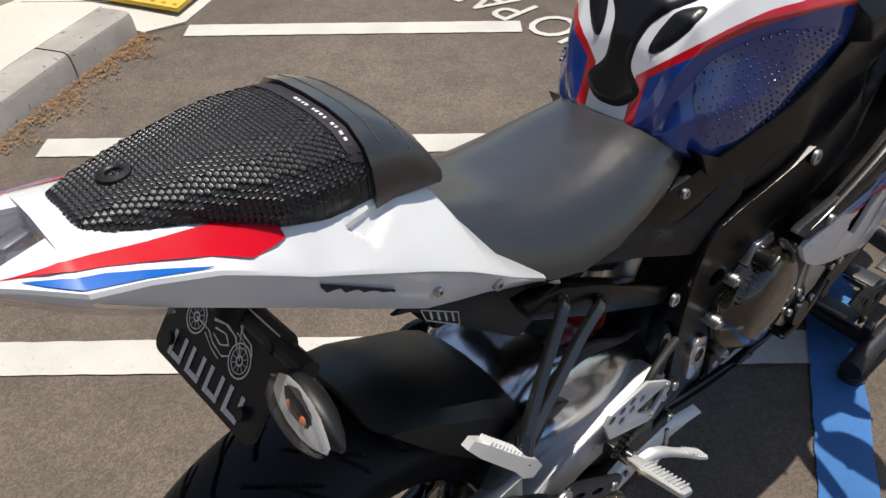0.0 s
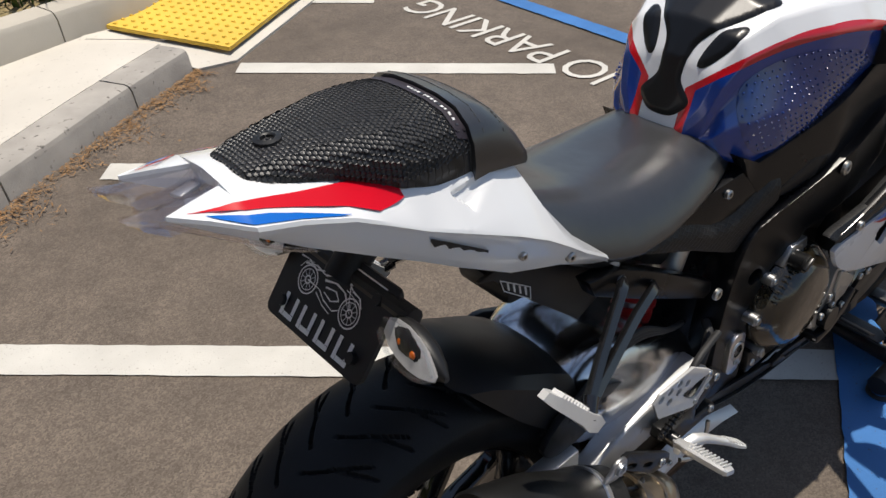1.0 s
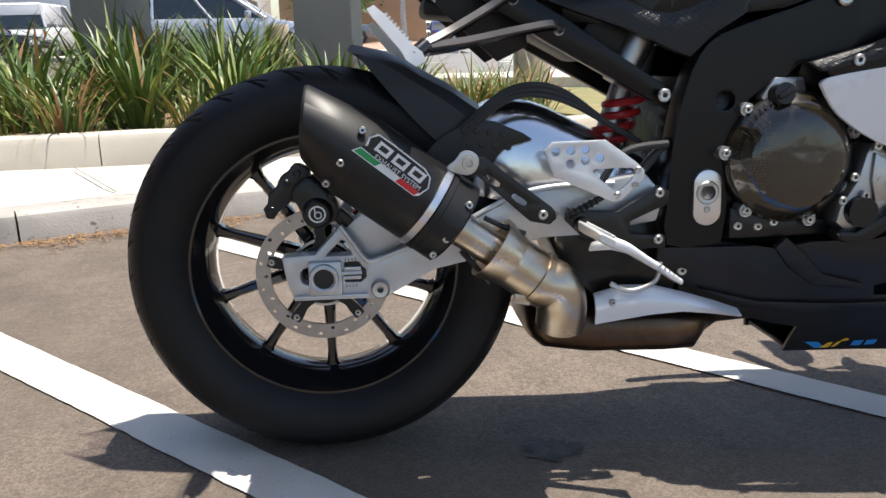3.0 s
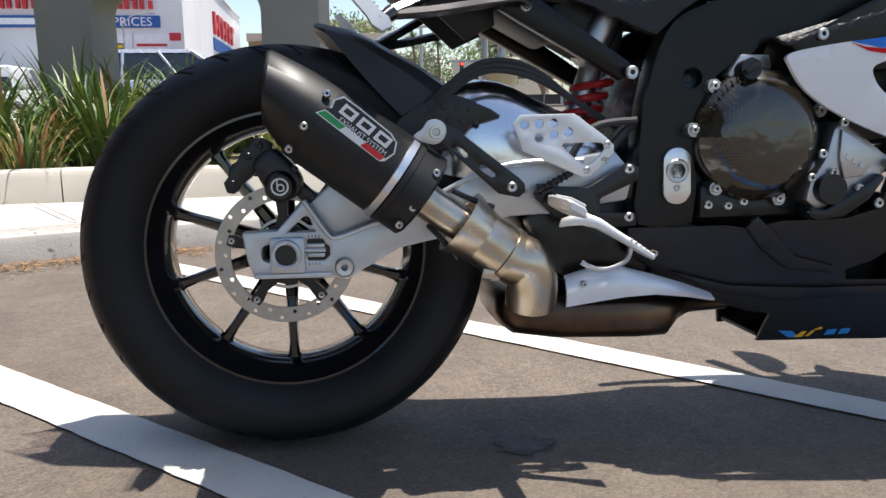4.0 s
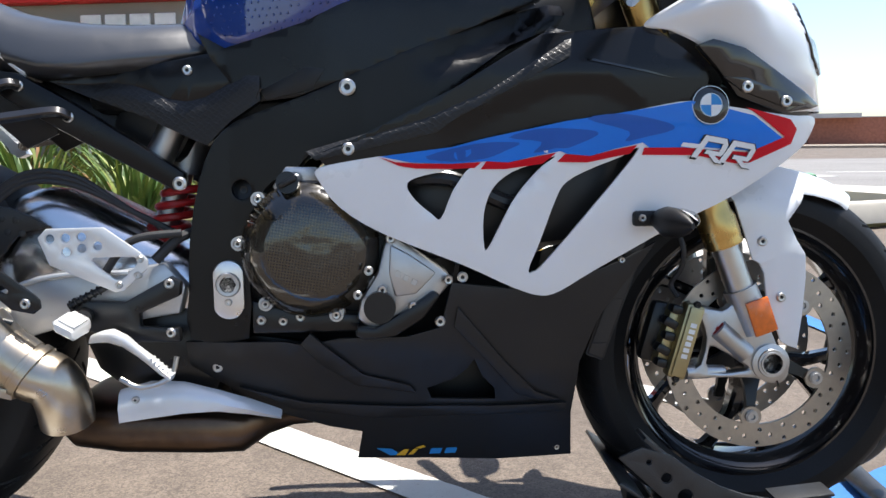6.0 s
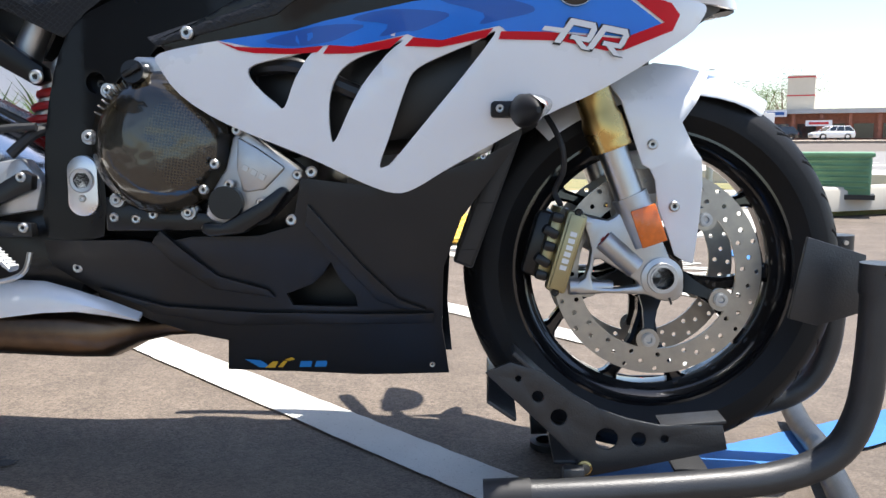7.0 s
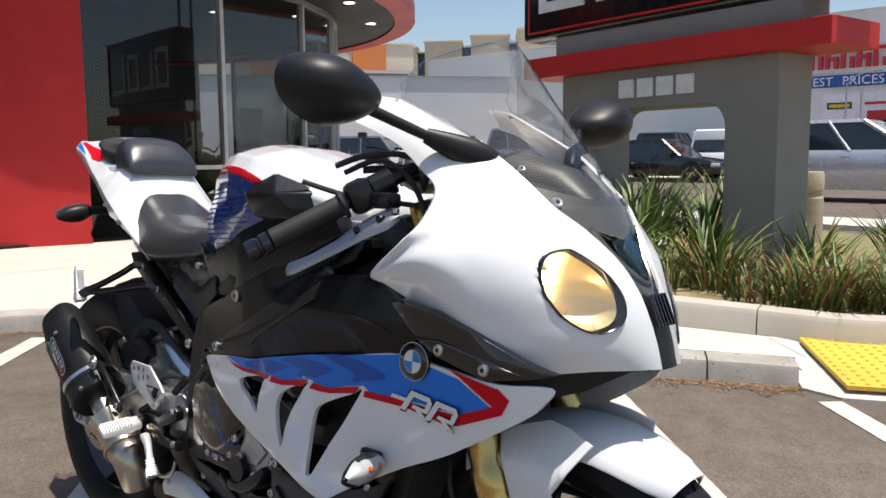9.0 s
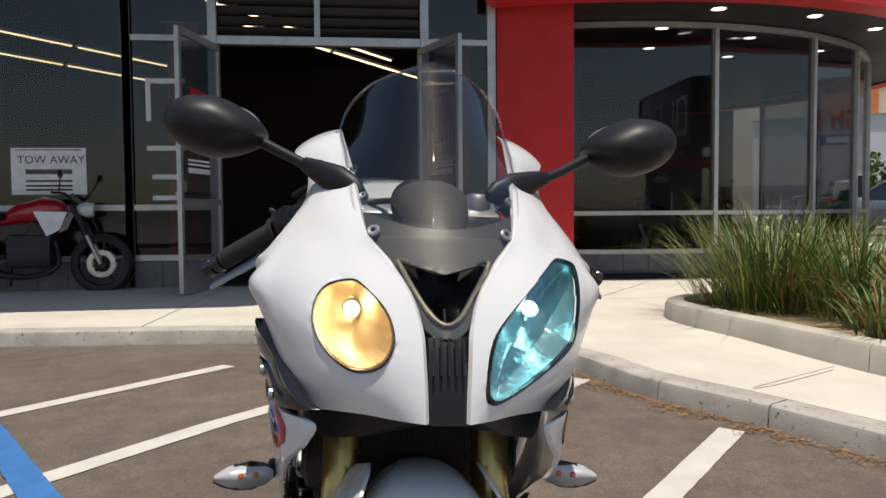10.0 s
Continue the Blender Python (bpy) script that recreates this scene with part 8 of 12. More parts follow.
# hollow in each shoulder before the seat
DA, DB, DC = Vector((0.05, 0.956)), Vector((0.07, 0.931)), Vector((0.128, 0.952))
for v in bm.verts:
    if abs(v.co.y) > 0.07:
        q = Vector((v.co.x, v.co.z))
        area = (DB - DA).cross(DC - DA)
        lb, lc = (q - DA).cross(DC - DA) / area, (DB - DA).cross(q - DA) / area
        la = 1 - lb - lc
        if min(la, lb, lc) > 0:
            sink = 0.008 * (1 - lc) * min(1, la / 0.3) * min(1, lb / 0.15)
            v.co.y -= math.copysign(sink * 0.75, v.co.y)
            v.co.z -= sink * 0.65
tail = part("tail_fairing", bm, PAINT_WHITE, BIKE, "glossy white tail fairing", angle=28)
# clear tail light: two pointed prongs with a notch between, and a strip under each edge
TAIL_LENS = glass("tail_lens", (0.95, 0.93, 0.94), 0.03, gloss=0.7, base=0.14)
tail_light = part("tail_light", loft(bmesh.new(), [[(x, -y, z0), (x, 0, z0 - 0.003), (x, y, z0), (x, y, z1), (x, -y, z1)] for x, y, z0, z1 in ((-0.15, 0.028, 1.02, 1.0), (-0.175, 0.024, 1.013, 1.001), (-0.2, 0.016, 1.016, 1.003), (-0.221, 0.0107, 1.019, 1.009))]), TAIL_LENS, tail, "clear pronged tail light", smooth=False)
for s in (-1, 1):
    bm = bmesh.new()
    loft(bm, [[(x, s * a, zt - 0.004), (x, s * (a + b) / 2, zt + 0.002), (x, s * b, zt - 0.001), (x, s * b, zb), (x, s * a, zb)] for x, a, b, zt, zb in ((-0.158, 0.012, 0.03, 1.021, 1.0), (-0.19, 0.011, 0.041, 1.023, 1.003), (-0.214, 0.017, 0.0485, 1.025, 1.008), (-0.232, 0.027, 0.041, 1.03, 1.018), (-0.2455, 0.0335, 0.0345, 1.0335, 1.032))])
    part("prong", bm, TAIL_LENS, tail_light, smooth=False)
    bm = bmesh.new()
    loft(bm, [[(x, s * (w + 0.001), z), (x, s * (w + 0.001), z - h), (x, s * (w - 0.006), z - h - 0.001), (x, s * (w - 0.004), z)] for x, w, z, h in ((-0.242, 0.036, 1.0295, 0.002), (-0.214, 0.049, 1.021, 0.005), (-0.165, 0.0845, 0.999, 0.005), (-0.13, 0.089, 0.975, 0.004), (-0.105, 0.0915, 0.961, 0.002))])
    part("side_strip", bm, TAIL_LENS, tail_light, smooth=False)
    part("reflector", box(bmesh.new(), (-0.17, s * 0.014, 1.009), (0.026, 0.014, 0.004), Matrix.Rotation(0.35 * s, 4, "Z"), 0.001), SILVERP, tail_light)


def tail_patch(pts, mat, name):
    """A sticker that lies on the upper shoulder of the tail, given as (x, share from centre to edge)."""
    bm = bmesh.new()
    tab = HORN

    def at(x, u):
        for a, b in zip(tab, tab[1:]):
            if a[0] <= x <= b[0] + 1e-6:
                f = (x - a[0]) / (b[0] - a[0])
                w, top, edge = (a[i] + (b[i] - a[i]) * f for i in (1, 2, 3))
                break
        y0, z0, y1, z1 = w * 0.6, top - 0.0035, w * 0.985, edge + 0.002
        return (x, -(y0 + (y1 - y0) * u) - 0.0005, z0 + (z1 - z0) * u + 0.0008)
    rows = []
    fine = [tuple(a[i] + (b[i] - a[i]) * k / 5 for i in range(3)) for a, b in zip(pts, pts[1:]) for k in range(5)] + [pts[-1]]
    for x, u0, u1 in fine:
        rows.append([bm.verts.new(at(x, u0 + (u1 - u0) * k / 3)) for k in range(4)])
    for r, q in zip(rows, rows[1:]):
        for k in range(3):
            bm.faces.new((r[k], q[k], q[k + 1], r[k + 1]))
    b2 = mirrored(bm)
    part(name, bm, mat, tail)
    part(name, b2, mat, tail)


tail_patch([(-0.197, 0.63, 0.65), (-0.185, 0.48, 0.56), (-0.177, 0.38, 0.49), (-0.159, 0.2, 0.45), (-0.137, 0.165, 0.49), (-0.119, 0.16, 0.56), (-0.101, 0.15, 0.61), (-0.071, 0.1, 0.685), (-0.037, 0.05, 0.77), (-0.018, 0.05, 0.61), (-0.003, 0.05, 0.48)], PAINT_RED, "red_stripe")
tail_patch([(-0.186, 0.74, 0.75), (-0.176, 0.68, 0.86), (-0.164, 0.63, 0.91), (-0.153, 0.62, 0.925), (-0.137, 0.64, 0.94), (-0.123, 0.72, 0.95), (-0.109, 0.78, 0.955), (-0.077, 0.89, 0.94), (-0.069, 0.91, 0.92)], PAINT_BLUE, "blue_stripe")
bolt((0.191, -0.134, 0.822), 0.007)
bolt((0.115, -0.133, 0.862), 0.0055)
bm = bmesh.new()
up_, lo_ = [], []
for i in range(17):
    x = 0.006 + i * 0.0041
    w = table([r[:2] for r in TAIL_ROWS] + [(0.11, 0.134)], x) * 0.977
    z = 0.93 - i * 0.0026
    up_.append(bm.verts.new((x, -w - 0.0012, z)))
    lo_.append(bm.verts.new((x, -w - 0.0008, z - 0.002 - (0.0085 * (1 - i / 22) * (1 - (i % 4 - 1) / 4) if i % 4 else 0.002))))
for i in range(16):
    bm.faces.new((up_[i], lo_[i], lo_[i + 1], up_[i + 1]))
part("tail_vent", bm, BLACK_INK_SHADE, tail)

# seats
bm = bmesh.new()
SEAT = []
CREASE = ((0.155, 0.862), (0.185, 0.835), (0.21, 0.815), (0.24, 0.79), (0.28, 0.768), (0.314, 0.757), (0.353, 0.752), (0.394, 0.756), (0.434, 0.761), (0.483, 0.766), (0.532, 0.772), (0.577, 0.781))
for x, w, top, bot in ((0.155, 0.085, 0.905, 0.83), (0.185, 0.096, 0.89, 0.8), (0.21, 0.104, 0.876, 0.785), (0.24, 0.113, 0.862, 0.765), (0.28, 0.125, 0.846, 0.745), (0.33, 0.133, 0.836, 0.738), (0.39, 0.134, 0.829, 0.742), (0.45, 0.128, 0.828, 0.748), (0.5, 0.119, 0.83, 0.752), (0.54, 0.109, 0.832, 0.757), (0.568, 0.099, 0.832, 0.764), (0.584, 0.082, 0.826, 0.772)):
    cz = table(CREASE, x)
    h = top - cz
    half = [(0, top), (w * 0.3, top), (w * 0.52, top - h * 0.06), (w * 0.7, top - h * 0.19), (w * 0.84, top - h * 0.41), (w * 0.94, top - h * 0.7), (w * 0.995, cz + 0.006), (w, cz), (w * 0.97, cz - 0.005), (w * 0.86, bot), (0, bot)]
    SEAT.append([(x, -a, b) for a, b in half] + [(x, a, b) for a, b in half[-2:0:-1]])
loft(bm, SEAT)
bmesh.ops.subdivide_edges(bm, edges=[e for e in bm.edges if len(e.link_faces) == 2], cuts=1, smooth=0.7, use_grid_fill=True)
rider_seat = part("rider_seat", bm, LEATHER, BIKE, "black vinyl rider seat, slightly shiny", angle=60)


def pillion(grow, x0, x1):
    rows = []
    for x, w, top, bot in ((-0.138, 0.024, 1.022, 1.012), (-0.131, 0.037, 1.027, 1.01), (-0.105, 0.049, 1.031, 1.006), (-0.055, 0.065, 1.034, 0.998), (-0.02, 0.078, 1.034, 0.986), (0.0, 0.087, 1.034, 0.977), (0.03, 0.091, 1.033, 0.968), (0.06, 0.089, 1.031, 0.958), (0.088, 0.086, 1.027, 0.95),
                           (0.108, 0.087, 1.021, 0.952), (0.135, 0.087, 1.007, 0.947), (0.153, 0.086, 0.985, 0.943), (0.166, 0.082, 0.962, 0.938)):
        if x0 <= x <= x1:
            w, top = w + grow, top + grow
            h = top - bot
            half = [(0, top), (w * 0.4, top - h * 0.02), (w * 0.7, top - h * 0.09), (w * 0.9, top - h * 0.27), (w * 0.985, top - h * 0.5), (w, top - h * 0.78), (w * 0.97, bot), (0, bot)]
            rows.append([(x, -a, b) for a, b in half] + [(x, a, b) for a, b in half[-2:0:-1]])
    return rows


bm = bmesh.new()
loft(bm, pillion(0.0, -0.2, 0.09))
bmesh.ops.subdivide_edges(bm, edges=[e for e in bm.edges if len(e.link_faces) == 2], cuts=1, smooth=0.6, use_grid_fill=True)
pseat = part("pillion_seat_net", bm, NET, BIKE, "black woven net cover on the pillion seat", angle=60)
bm = bmesh.new()
loft(bm, pillion(0.006, 0.08, 0.25))
bmesh.ops.subdivide_edges(bm, edges=[e for e in bm.edges if len(e.link_faces) == 2], cuts=1, smooth=0.6, use_grid_fill=True)
pfront = part("pillion_seat_front", bm, LEATHER, BIKE, "black vinyl front of the pillion seat", angle=60)
# woven net: staggered raised strands over the cover
from mathutils.bvhtree import BVHTree
src = bmesh.new()
src.from_mesh(pseat.data)
net_tree = BVHTree.FromBMesh(src)
src.free()
bm = bmesh.new()
DX, DY = 0.0046, 0.0064
for i in range(49):
    x = -0.136 + i * DX
    arc, last = [], None
    for k in range(241):
        a = radians(k * 0.75 - 90) * 0.98
        hit = net_tree.ray_cast(Vector((x, 0, 0.985)) + Vector((0, math.sin(a), math.cos(a))) * 0.4, Vector((0, -math.sin(a), -math.cos(a))))
        if hit[0] is not None and hit[1].z > -0.3:
            arc.append((0.0 if last is None else arc[-1][0] + (hit[0] - last).length, hit[0], hit[1]))
            last = hit[0]
    if len(arc) < 3:
        continue
    mid = min(arc, key=lambda q: abs(q[1].y))[0]
    for j in range(-26, 27):
        want = mid + (j + 0.5 * (i % 2)) * DY
        near = min(arc, key=lambda q: abs(q[0] - want))
        if abs(near[0] - want) > 0.002:
            continue
        p, n = near[1], near[2]
        t = (Vector((1, 0, 0)) - n * n.x).normalized()
        b = n.cross(t)
        shape = ((0.667, 0), (0.333, 0.5), (-0.333, 0.5), (-0.667, 0), (-0.333, -0.5), (0.333, -0.5))
        outer = [bm.verts.new(p + t * u * DX + b * v * DY + n * (0.0013 - 0.0006 * u)) for u, v in shape]
        inner = [bm.verts.new(p + t * u * DX * 0.66 + b * v * DY * 0.66 + n * (0.0003 + 0.0007 * (u < -0.5))) for u, v in shape]
        for k in range(6):
            bm.faces.new((outer[k], outer[(k + 1) % 6], inner[(k + 1) % 6], inner[k]))
        bm.faces.new(inner)
tagged(part("net_weave", bm, NET_STRAND, pseat, smooth=False), "", "", kind="stuff")
bm = bmesh.new()
lathe(bm, [(0.0001, 0.0006), (0.006, 0.0006), (0.0066, 0.0034), (0.0085, 0.0045), (0.0135, 0.0032), (0.0145, -0.002)], 24, Matrix.Translation((-0.088, 0, 1.0318)))
part("seat_eyelet", bm, PLASTIC, pseat)
src = bmesh.new()
src.from_mesh(pfront.data)
pad_tree = BVHTree.FromBMesh(src)
src.free()
STITCH = material("grey_thread", (0.1, 0.1, 0.1), 0.7, vary=0.2)
bm = bmesh.new()
for sx in (0.104, 0.132):
    for i in range(34):
        y = -0.092 + i * 0.0056
        hit = pad_tree.ray_cast(Vector((sx, y, 2)), Vector((0, 0, -1)))
        if hit[0] is not None and hit[1].z > 0.2:
            box(bm, hit[0] + hit[1] * 0.0002, (0.0008, 0.0036, 0.0008), Vector((0, 0, 1)).rotation_difference(hit[1]).to_matrix().to_4x4())
tagged(part("seat_stitching", bm, STITCH, pfront), "", "", kind="stuff")
# sewn label across the net, its print as plain bars
BAND = material("purple_band", (0.022, 0.016, 0.024), 0.6, vary=0.2, scale=60)
bm = bmesh.new()
rows = []
for i in range(40):
    y = -0.082 + i * 0.0042
    row = []
    for x in (0.072, 0.079, 0.0865):
        hit = net_tree.ray_cast(Vector((x, y, 2)), Vector((0, 0, -1)))
        if hit[0] is not None and hit[1].z > 0.25:
            row.append(bm.verts.new(hit[0] + hit[1] * 0.0018))
    if len(row) == 3:
        rows.append(row)
for r0, r1 in zip(rows, rows[1:]):
    for k in (0, 1):
        bm.faces.new((r0[k], r1[k], r1[k + 1], r0[k + 1]))
bmesh.ops.recalc_face_normals(bm, faces=bm.faces[:])
label_band = part("label_band", bm, BAND, pseat)
for i in range(15):
    y = -0.074 + i * 0.0052
    hit = net_tree.ray_cast(Vector((0.079, y, 2)), Vector((0, 0, -1)))
    if hit[0] is not None:
        part("label_bar", box(bmesh.new(), hit[0] + hit[1] * 0.0022, (0.0032, 0.0024 + 0.0008 * (i % 3), 0.0005), Vector((0, 0, 1)).rotation_difference(hit[1]).to_matrix().to_4x4()), WHITE_INK if i % 5 else LEATHER, pseat, smooth=False)

# plate holder, number plate and rear signals
PM = Matrix.Translation((-0.047, 0.009, 0.813)) @ Matrix.Rotation(radians(39), 4, "Y")
bm = bmesh.new()
corner = [(sy * 0.083 + 0.012 * math.cos(a), sz * 0.0455 + 0.012 * math.sin(a)) for sy, sz, a0 in ((1, 1, 0), (-1, 1, 90), (-1, -1, 180), (1, -1, 270)) for a in [radians(a0 + k * 22.5) for k in range(5)]]
back_, face_ = [bm.verts.new(PM @ Vector((0.003, y, z))) for y, z in corner], [bm.verts.new(PM @ Vector((-0.003, y, z))) for y, z in corner]
bm.faces.new(back_)
bm.faces.new(face_[::-1])
for k in range(len(corner)):
    bm.faces.new((back_[k - 1], face_[k - 1], face_[k], back_[k]))
bmesh.ops.recalc_face_normals(bm, faces=bm.faces[:])
plate_ob = part("plate", bm, PLASTIC, BIKE, "black dealer plate with white print", smooth=False)
bm = bmesh.new()
tube(bm, [(-0.03, 0.009, 0.835), (0.02, 0.005, 0.88), (0.08, 0, 0.88)], 0.022, 12)
rod(bm, (-0.02, -0.11, 0.842), (-0.02, 0.11, 0.842), 0.011, seg=10)
part("plate_arm", bm, PLASTIC, BIKE)


def signal(p, d, name):
    """A turn signal pod with a clear lens, reaching out along d."""
    p, d = Vector(p), Vector(d).normalized()
    m = axis_matrix(p, p + d)
    bm = bmesh.new()
    loft(bm, [[m @ Vector((a * math.cos(t), b * math.sin(t) - o, u)) for t in [2 * math.pi * i / 20 for i in range(20)]] for u, a, b, o in ((0, 0.009, 0.01, 0), (0.012, 0.013, 0.016, 0), (0.03, 0.0175, 0.022, 0.002), (0.055, 0.016, 0.02, 0.003), (0.075, 0.01, 0.013, 0.004), (0.088, 0.003, 0.004, 0.005))])
    o = part(name, bm, PLASTIC, BIKE, "black turn signal with clear lens")
    return o, m


def signal_lens(o, m, face, dome=0.002):
    """A flat clear lens with ribs and a ribbed rim over a silver bowl and an amber bulb."""
    f = (m.to_3x3().inverted() @ Vector(face)).normalized()
    q = Vector((f.x, f.y, 0)).normalized()
    s = Vector((-q.y, q.x, 0))
    base = Vector((0, -0.002, 0))
    TAB = [(0.0, 0.009), (0.012, 0.0165), (0.03, 0.02), (0.05, 0.0195), (0.066, 0.016), (0.08, 0.009), (0.088, 0.004)]
    fine = [(a[0] + (b[0] - a[0]) * k / 5, a[1] + (b[1] - a[1]) * k / 5) for a, b in zip(TAB, TAB[1:]) for k in range(5)] + [TAB[-1]]

    def sheet(lift, rib, grow, dome):
        bm = bmesh.new()
        rows = []
        for i, (u, b) in enumerate(fine):
            rows.append([m @ (base + q * (lift + (rib if (i + k) % 2 else 0) + dome * (1 - t * t) * b / 0.02) + s * b * grow * t + Vector((0, 0, u))) for k, t in enumerate((-1, -0.8, -0.6, -0.4, -0.2, 0, 0.2, 0.4, 0.6, 0.8, 1))])
        loft(bm, rows, closed=False)
        return bm
    part("lens", sheet(0.0205 if dome < 0.01 else 0.006, 0.0006, 1.0, dome), LENS, o, "clear ribbed lens")
    part("signal_reflector", sheet(0.0135 if dome < 0.01 else 0.005, 0.0004, 0.97, dome * 0.7), LAMP_SILVER, o)
    bm = bmesh.new()
    for side in (-1, 1) if dome < 0.01 else ():
        rows = []
        for i, (u, b) in enumerate(fine):
            z_ = 0.0006 * (i % 2)
            rows.append([m @ (base + q * h + s * side * (b + w) + Vector((0, 0, u))) for h, w in ((0.018, 0.0012), (0.0225 + z_, 0.0008 + z_), (0.0225 + z_, -0.0014), (0.018, -0.0014))])
        loft(bm, rows)
    if dome < 0.01:
        part("lens_rim", bm, LENS, o, smooth=False)
    for k in (0.028, 0.05):
        bm = bmesh.new()
        lathe(bm, [(0.0001, 0.004), (0.003, 0.0034), (0.0046, 0.0015), (0.005, -0.002)], 14, axis_matrix(m @ (base + q * (0.0145 if dome < 0.01 else 0.0225) + Vector((0, 0, k))), m @ (base + q * 0.05 + Vector((0, 0, k)))))
        part("signal_bulb", bm, ORANGE, o)


for s in (-1, 1):
    o, m = signal((-0.035, s * 0.1, 0.84), (-0.1, s * 1.0, -0.12), "rear_turn_signal")
    signal_lens(o, m, (-1, 0, 0.5))

# frame, engine and side covers
OUT = [(0.537, 0.352), (0.536, 0.42), (0.54, 0.5), (0.556, 0.584), (0.578, 0.64), (0.61, 0.67), (0.68, 0.695), (0.742, 0.716), (0.884, 0.776), (1.035, 0.83), (1.09, 0.838), (1.085, 0.806), (1.01, 0.776), (0.93, 0.715), (0.851, 0.664), (0.767, 0.632), (0.72, 0.622), (0.7, 0.6), (0.675, 0.59), (0.65, 0.57), (0.632, 0.525), (0.624, 0.458), (0.622, 0.352)]


BEAM_FOLD = ((0.902, 0.732), (0.968, 0.757), (1.025, 0.786), (1.074, 0.826))


def frame_depth(x, z):
    fold = 0.018 * max(0.0, min(1.0, (z - table(BEAM_FOLD, x) + 0.004) / 0.02)) * ease((x - 0.86) / 0.1)
    return 0.145 + 0.035 * max(0, min(1, (x - 0.6) / 0.2)) - 0.03 * max(0, (x - 0.9) / 0.2) - fold


bm = shell(OUT, frame_depth, 0.05, holes=[circle(0.618, 0.572, 0.015, 14)], bev=0.006, rnd=2, step=0.01)
frame_ob = flank("main_frame", bm, FRAME, "matt black cast frame beam")
bm = bmesh.new()
plate(bm, [(0.573 + 0.0225 + 0.0225 * math.cos(a), 0.425 + (0.022 if math.sin(a) > 0 else -0.022) + 0.0215 * math.sin(a)) for a in [2 * math.pi * i / 28 for i in range(28)]], -0.154, -0.14, bev=0.002)
part("pivot_plate", bm, ALU, frame_ob, "oval aluminium pivot cover")
bm = bmesh.new()
PV = axis_matrix((0.595, -0.153, 0.433), (0.595, -1, 0.433))
lathe(bm, [(0.0115, -0.003), (0.012, 0.003), (0.0165, 0.0035), (0.0185, 0.0015), (0.0185, -0.004)], 28, PV)
nut = part("pivot_nut", bm, CAST, frame_ob)
# hex socket filled with black to stand for its shade
bm = bmesh.new()
lathe(bm, [(0.0001, 0.001), (0.0118, 0.001), (0.0125, 0.0032)], 6, PV)
part("pivot_socket", bm, BLACK_INK_SHADE, nut)
bolt((0.595, -0.1545, 0.407), 0.006, parent=frame_ob)
bolt((0.777, -0.182, 0.716), 0.013, parent=frame_ob)
bolt((0.618, -0.128, 0.572), 0.008, mat=BLACK_SATIN, parent=frame_ob)

# black engine castings behind the covers
bm = bmesh.new()
plate(bm, [(0.36, 0.36), (0.4, 0.4), (0.56, 0.42), (0.58, 0.3), (0.56, 0.25), (0.44, 0.255), (0.385, 0.3)], -0.108, 0.1, bev=0.012)
part("rear_linkage", bm, BLACK_SATIN, BIKE, "black suspension linkage housing")
bm = bmesh.new()
box(bm, (0.74, 0, 0.46), (0.4, 0.26, 0.26), Matrix.Rotation(0.15, 4, "Y"), 0.03)
box(bm, (0.88, 0, 0.6), (0.28, 0.28, 0.14), Matrix.Rotation(0.45, 4, "Y"), 0.03)
box(bm, (0.72, 0, 0.31), (0.3, 0.2, 0.14), bev=0.03)
part("engine_block", bm, BLACK_SATIN, BIKE, "dark engine block")
ENG = (0.718, 0.485)
bm = bmesh.new()
prof = [(0.0001, 0.034), (0.03, 0.034), (0.06, 0.032), (0.075, 0.027), (0.088, 0.014), (0.096, 0.004), (0.1, 0.0), (0.1, -0.03)]
lathe(bm, prof, 56, axis_matrix((ENG[0], -0.168, ENG[1]), (ENG[0], -1, ENG[1])))
clutch = part("clutch_cover", bm, CARBON, BIKE, "glossy carbon clutch cover", angle=50)
for a in (100, 135, 175, 230, 290, 330, 20):
    bolt((ENG[0] + 0.104 * math.cos(radians(a)), -0.17, ENG[1] + 0.104 * math.sin(radians(a))), 0.0072, parent=clutch)
    bm = bmesh.new()
    p = (ENG[0] + 0.104 * math.cos(radians(a)), -0.168, ENG[1] + 0.104 * math.sin(radians(a)))
    rod(bm, p, (p[0], -0.14, p[2]), 0.0105, seg=14)
    part("cover_boss", bm, CAST, clutch)
for k in range(8):
    a = radians(112 + k * 6)
    p = Vector((ENG[0] + 0.089 * math.cos(a), -0.181, ENG[1] + 0.089 * math.sin(a)))
    part("cover_rib", box(bmesh.new(), p, (0.017, 0.005, 0.0028), Matrix.Rotation(-a, 4, "Y"), 0.0008, 1), CARBON, clutch)
bm = bmesh.new()
rod(bm, (0.69, -0.15, 0.578), (0.69, -0.192, 0.582), 0.016, seg=20)
box(bm, (0.69, -0.195, 0.582), (0.026, 0.008, 0.008), Matrix.Rotation(-0.5, 4, "Y"), 0.002)
part("oil_filler_cap", bm, BLACK_SATIN, clutch)
bm = bmesh.new()
plate(bm, [(0.665, 0.575), (0.685, 0.605), (0.73, 0.604), (0.735, 0.585), (0.69, 0.555)], -0.168, -0.14, bev=0.003)
part("filler_boss", bm, CAST, clutch)
bm = bmesh.new()
plate(bm, [(0.836, 0.505), (0.85, 0.497), (0.9, 0.462), (0.92, 0.447), (0.918, 0.43), (0.88, 0.39), (0.86, 0.37), (0.8, 0.37), (0.785, 0.385), (0.79, 0.41), (0.815, 0.45), (0.825, 0.49)], -0.19, -0.13, bev=0.006)
alt = part("ignition_cover", bm, CAST, BIKE, "silver cast engine side cover")
bm = bmesh.new()
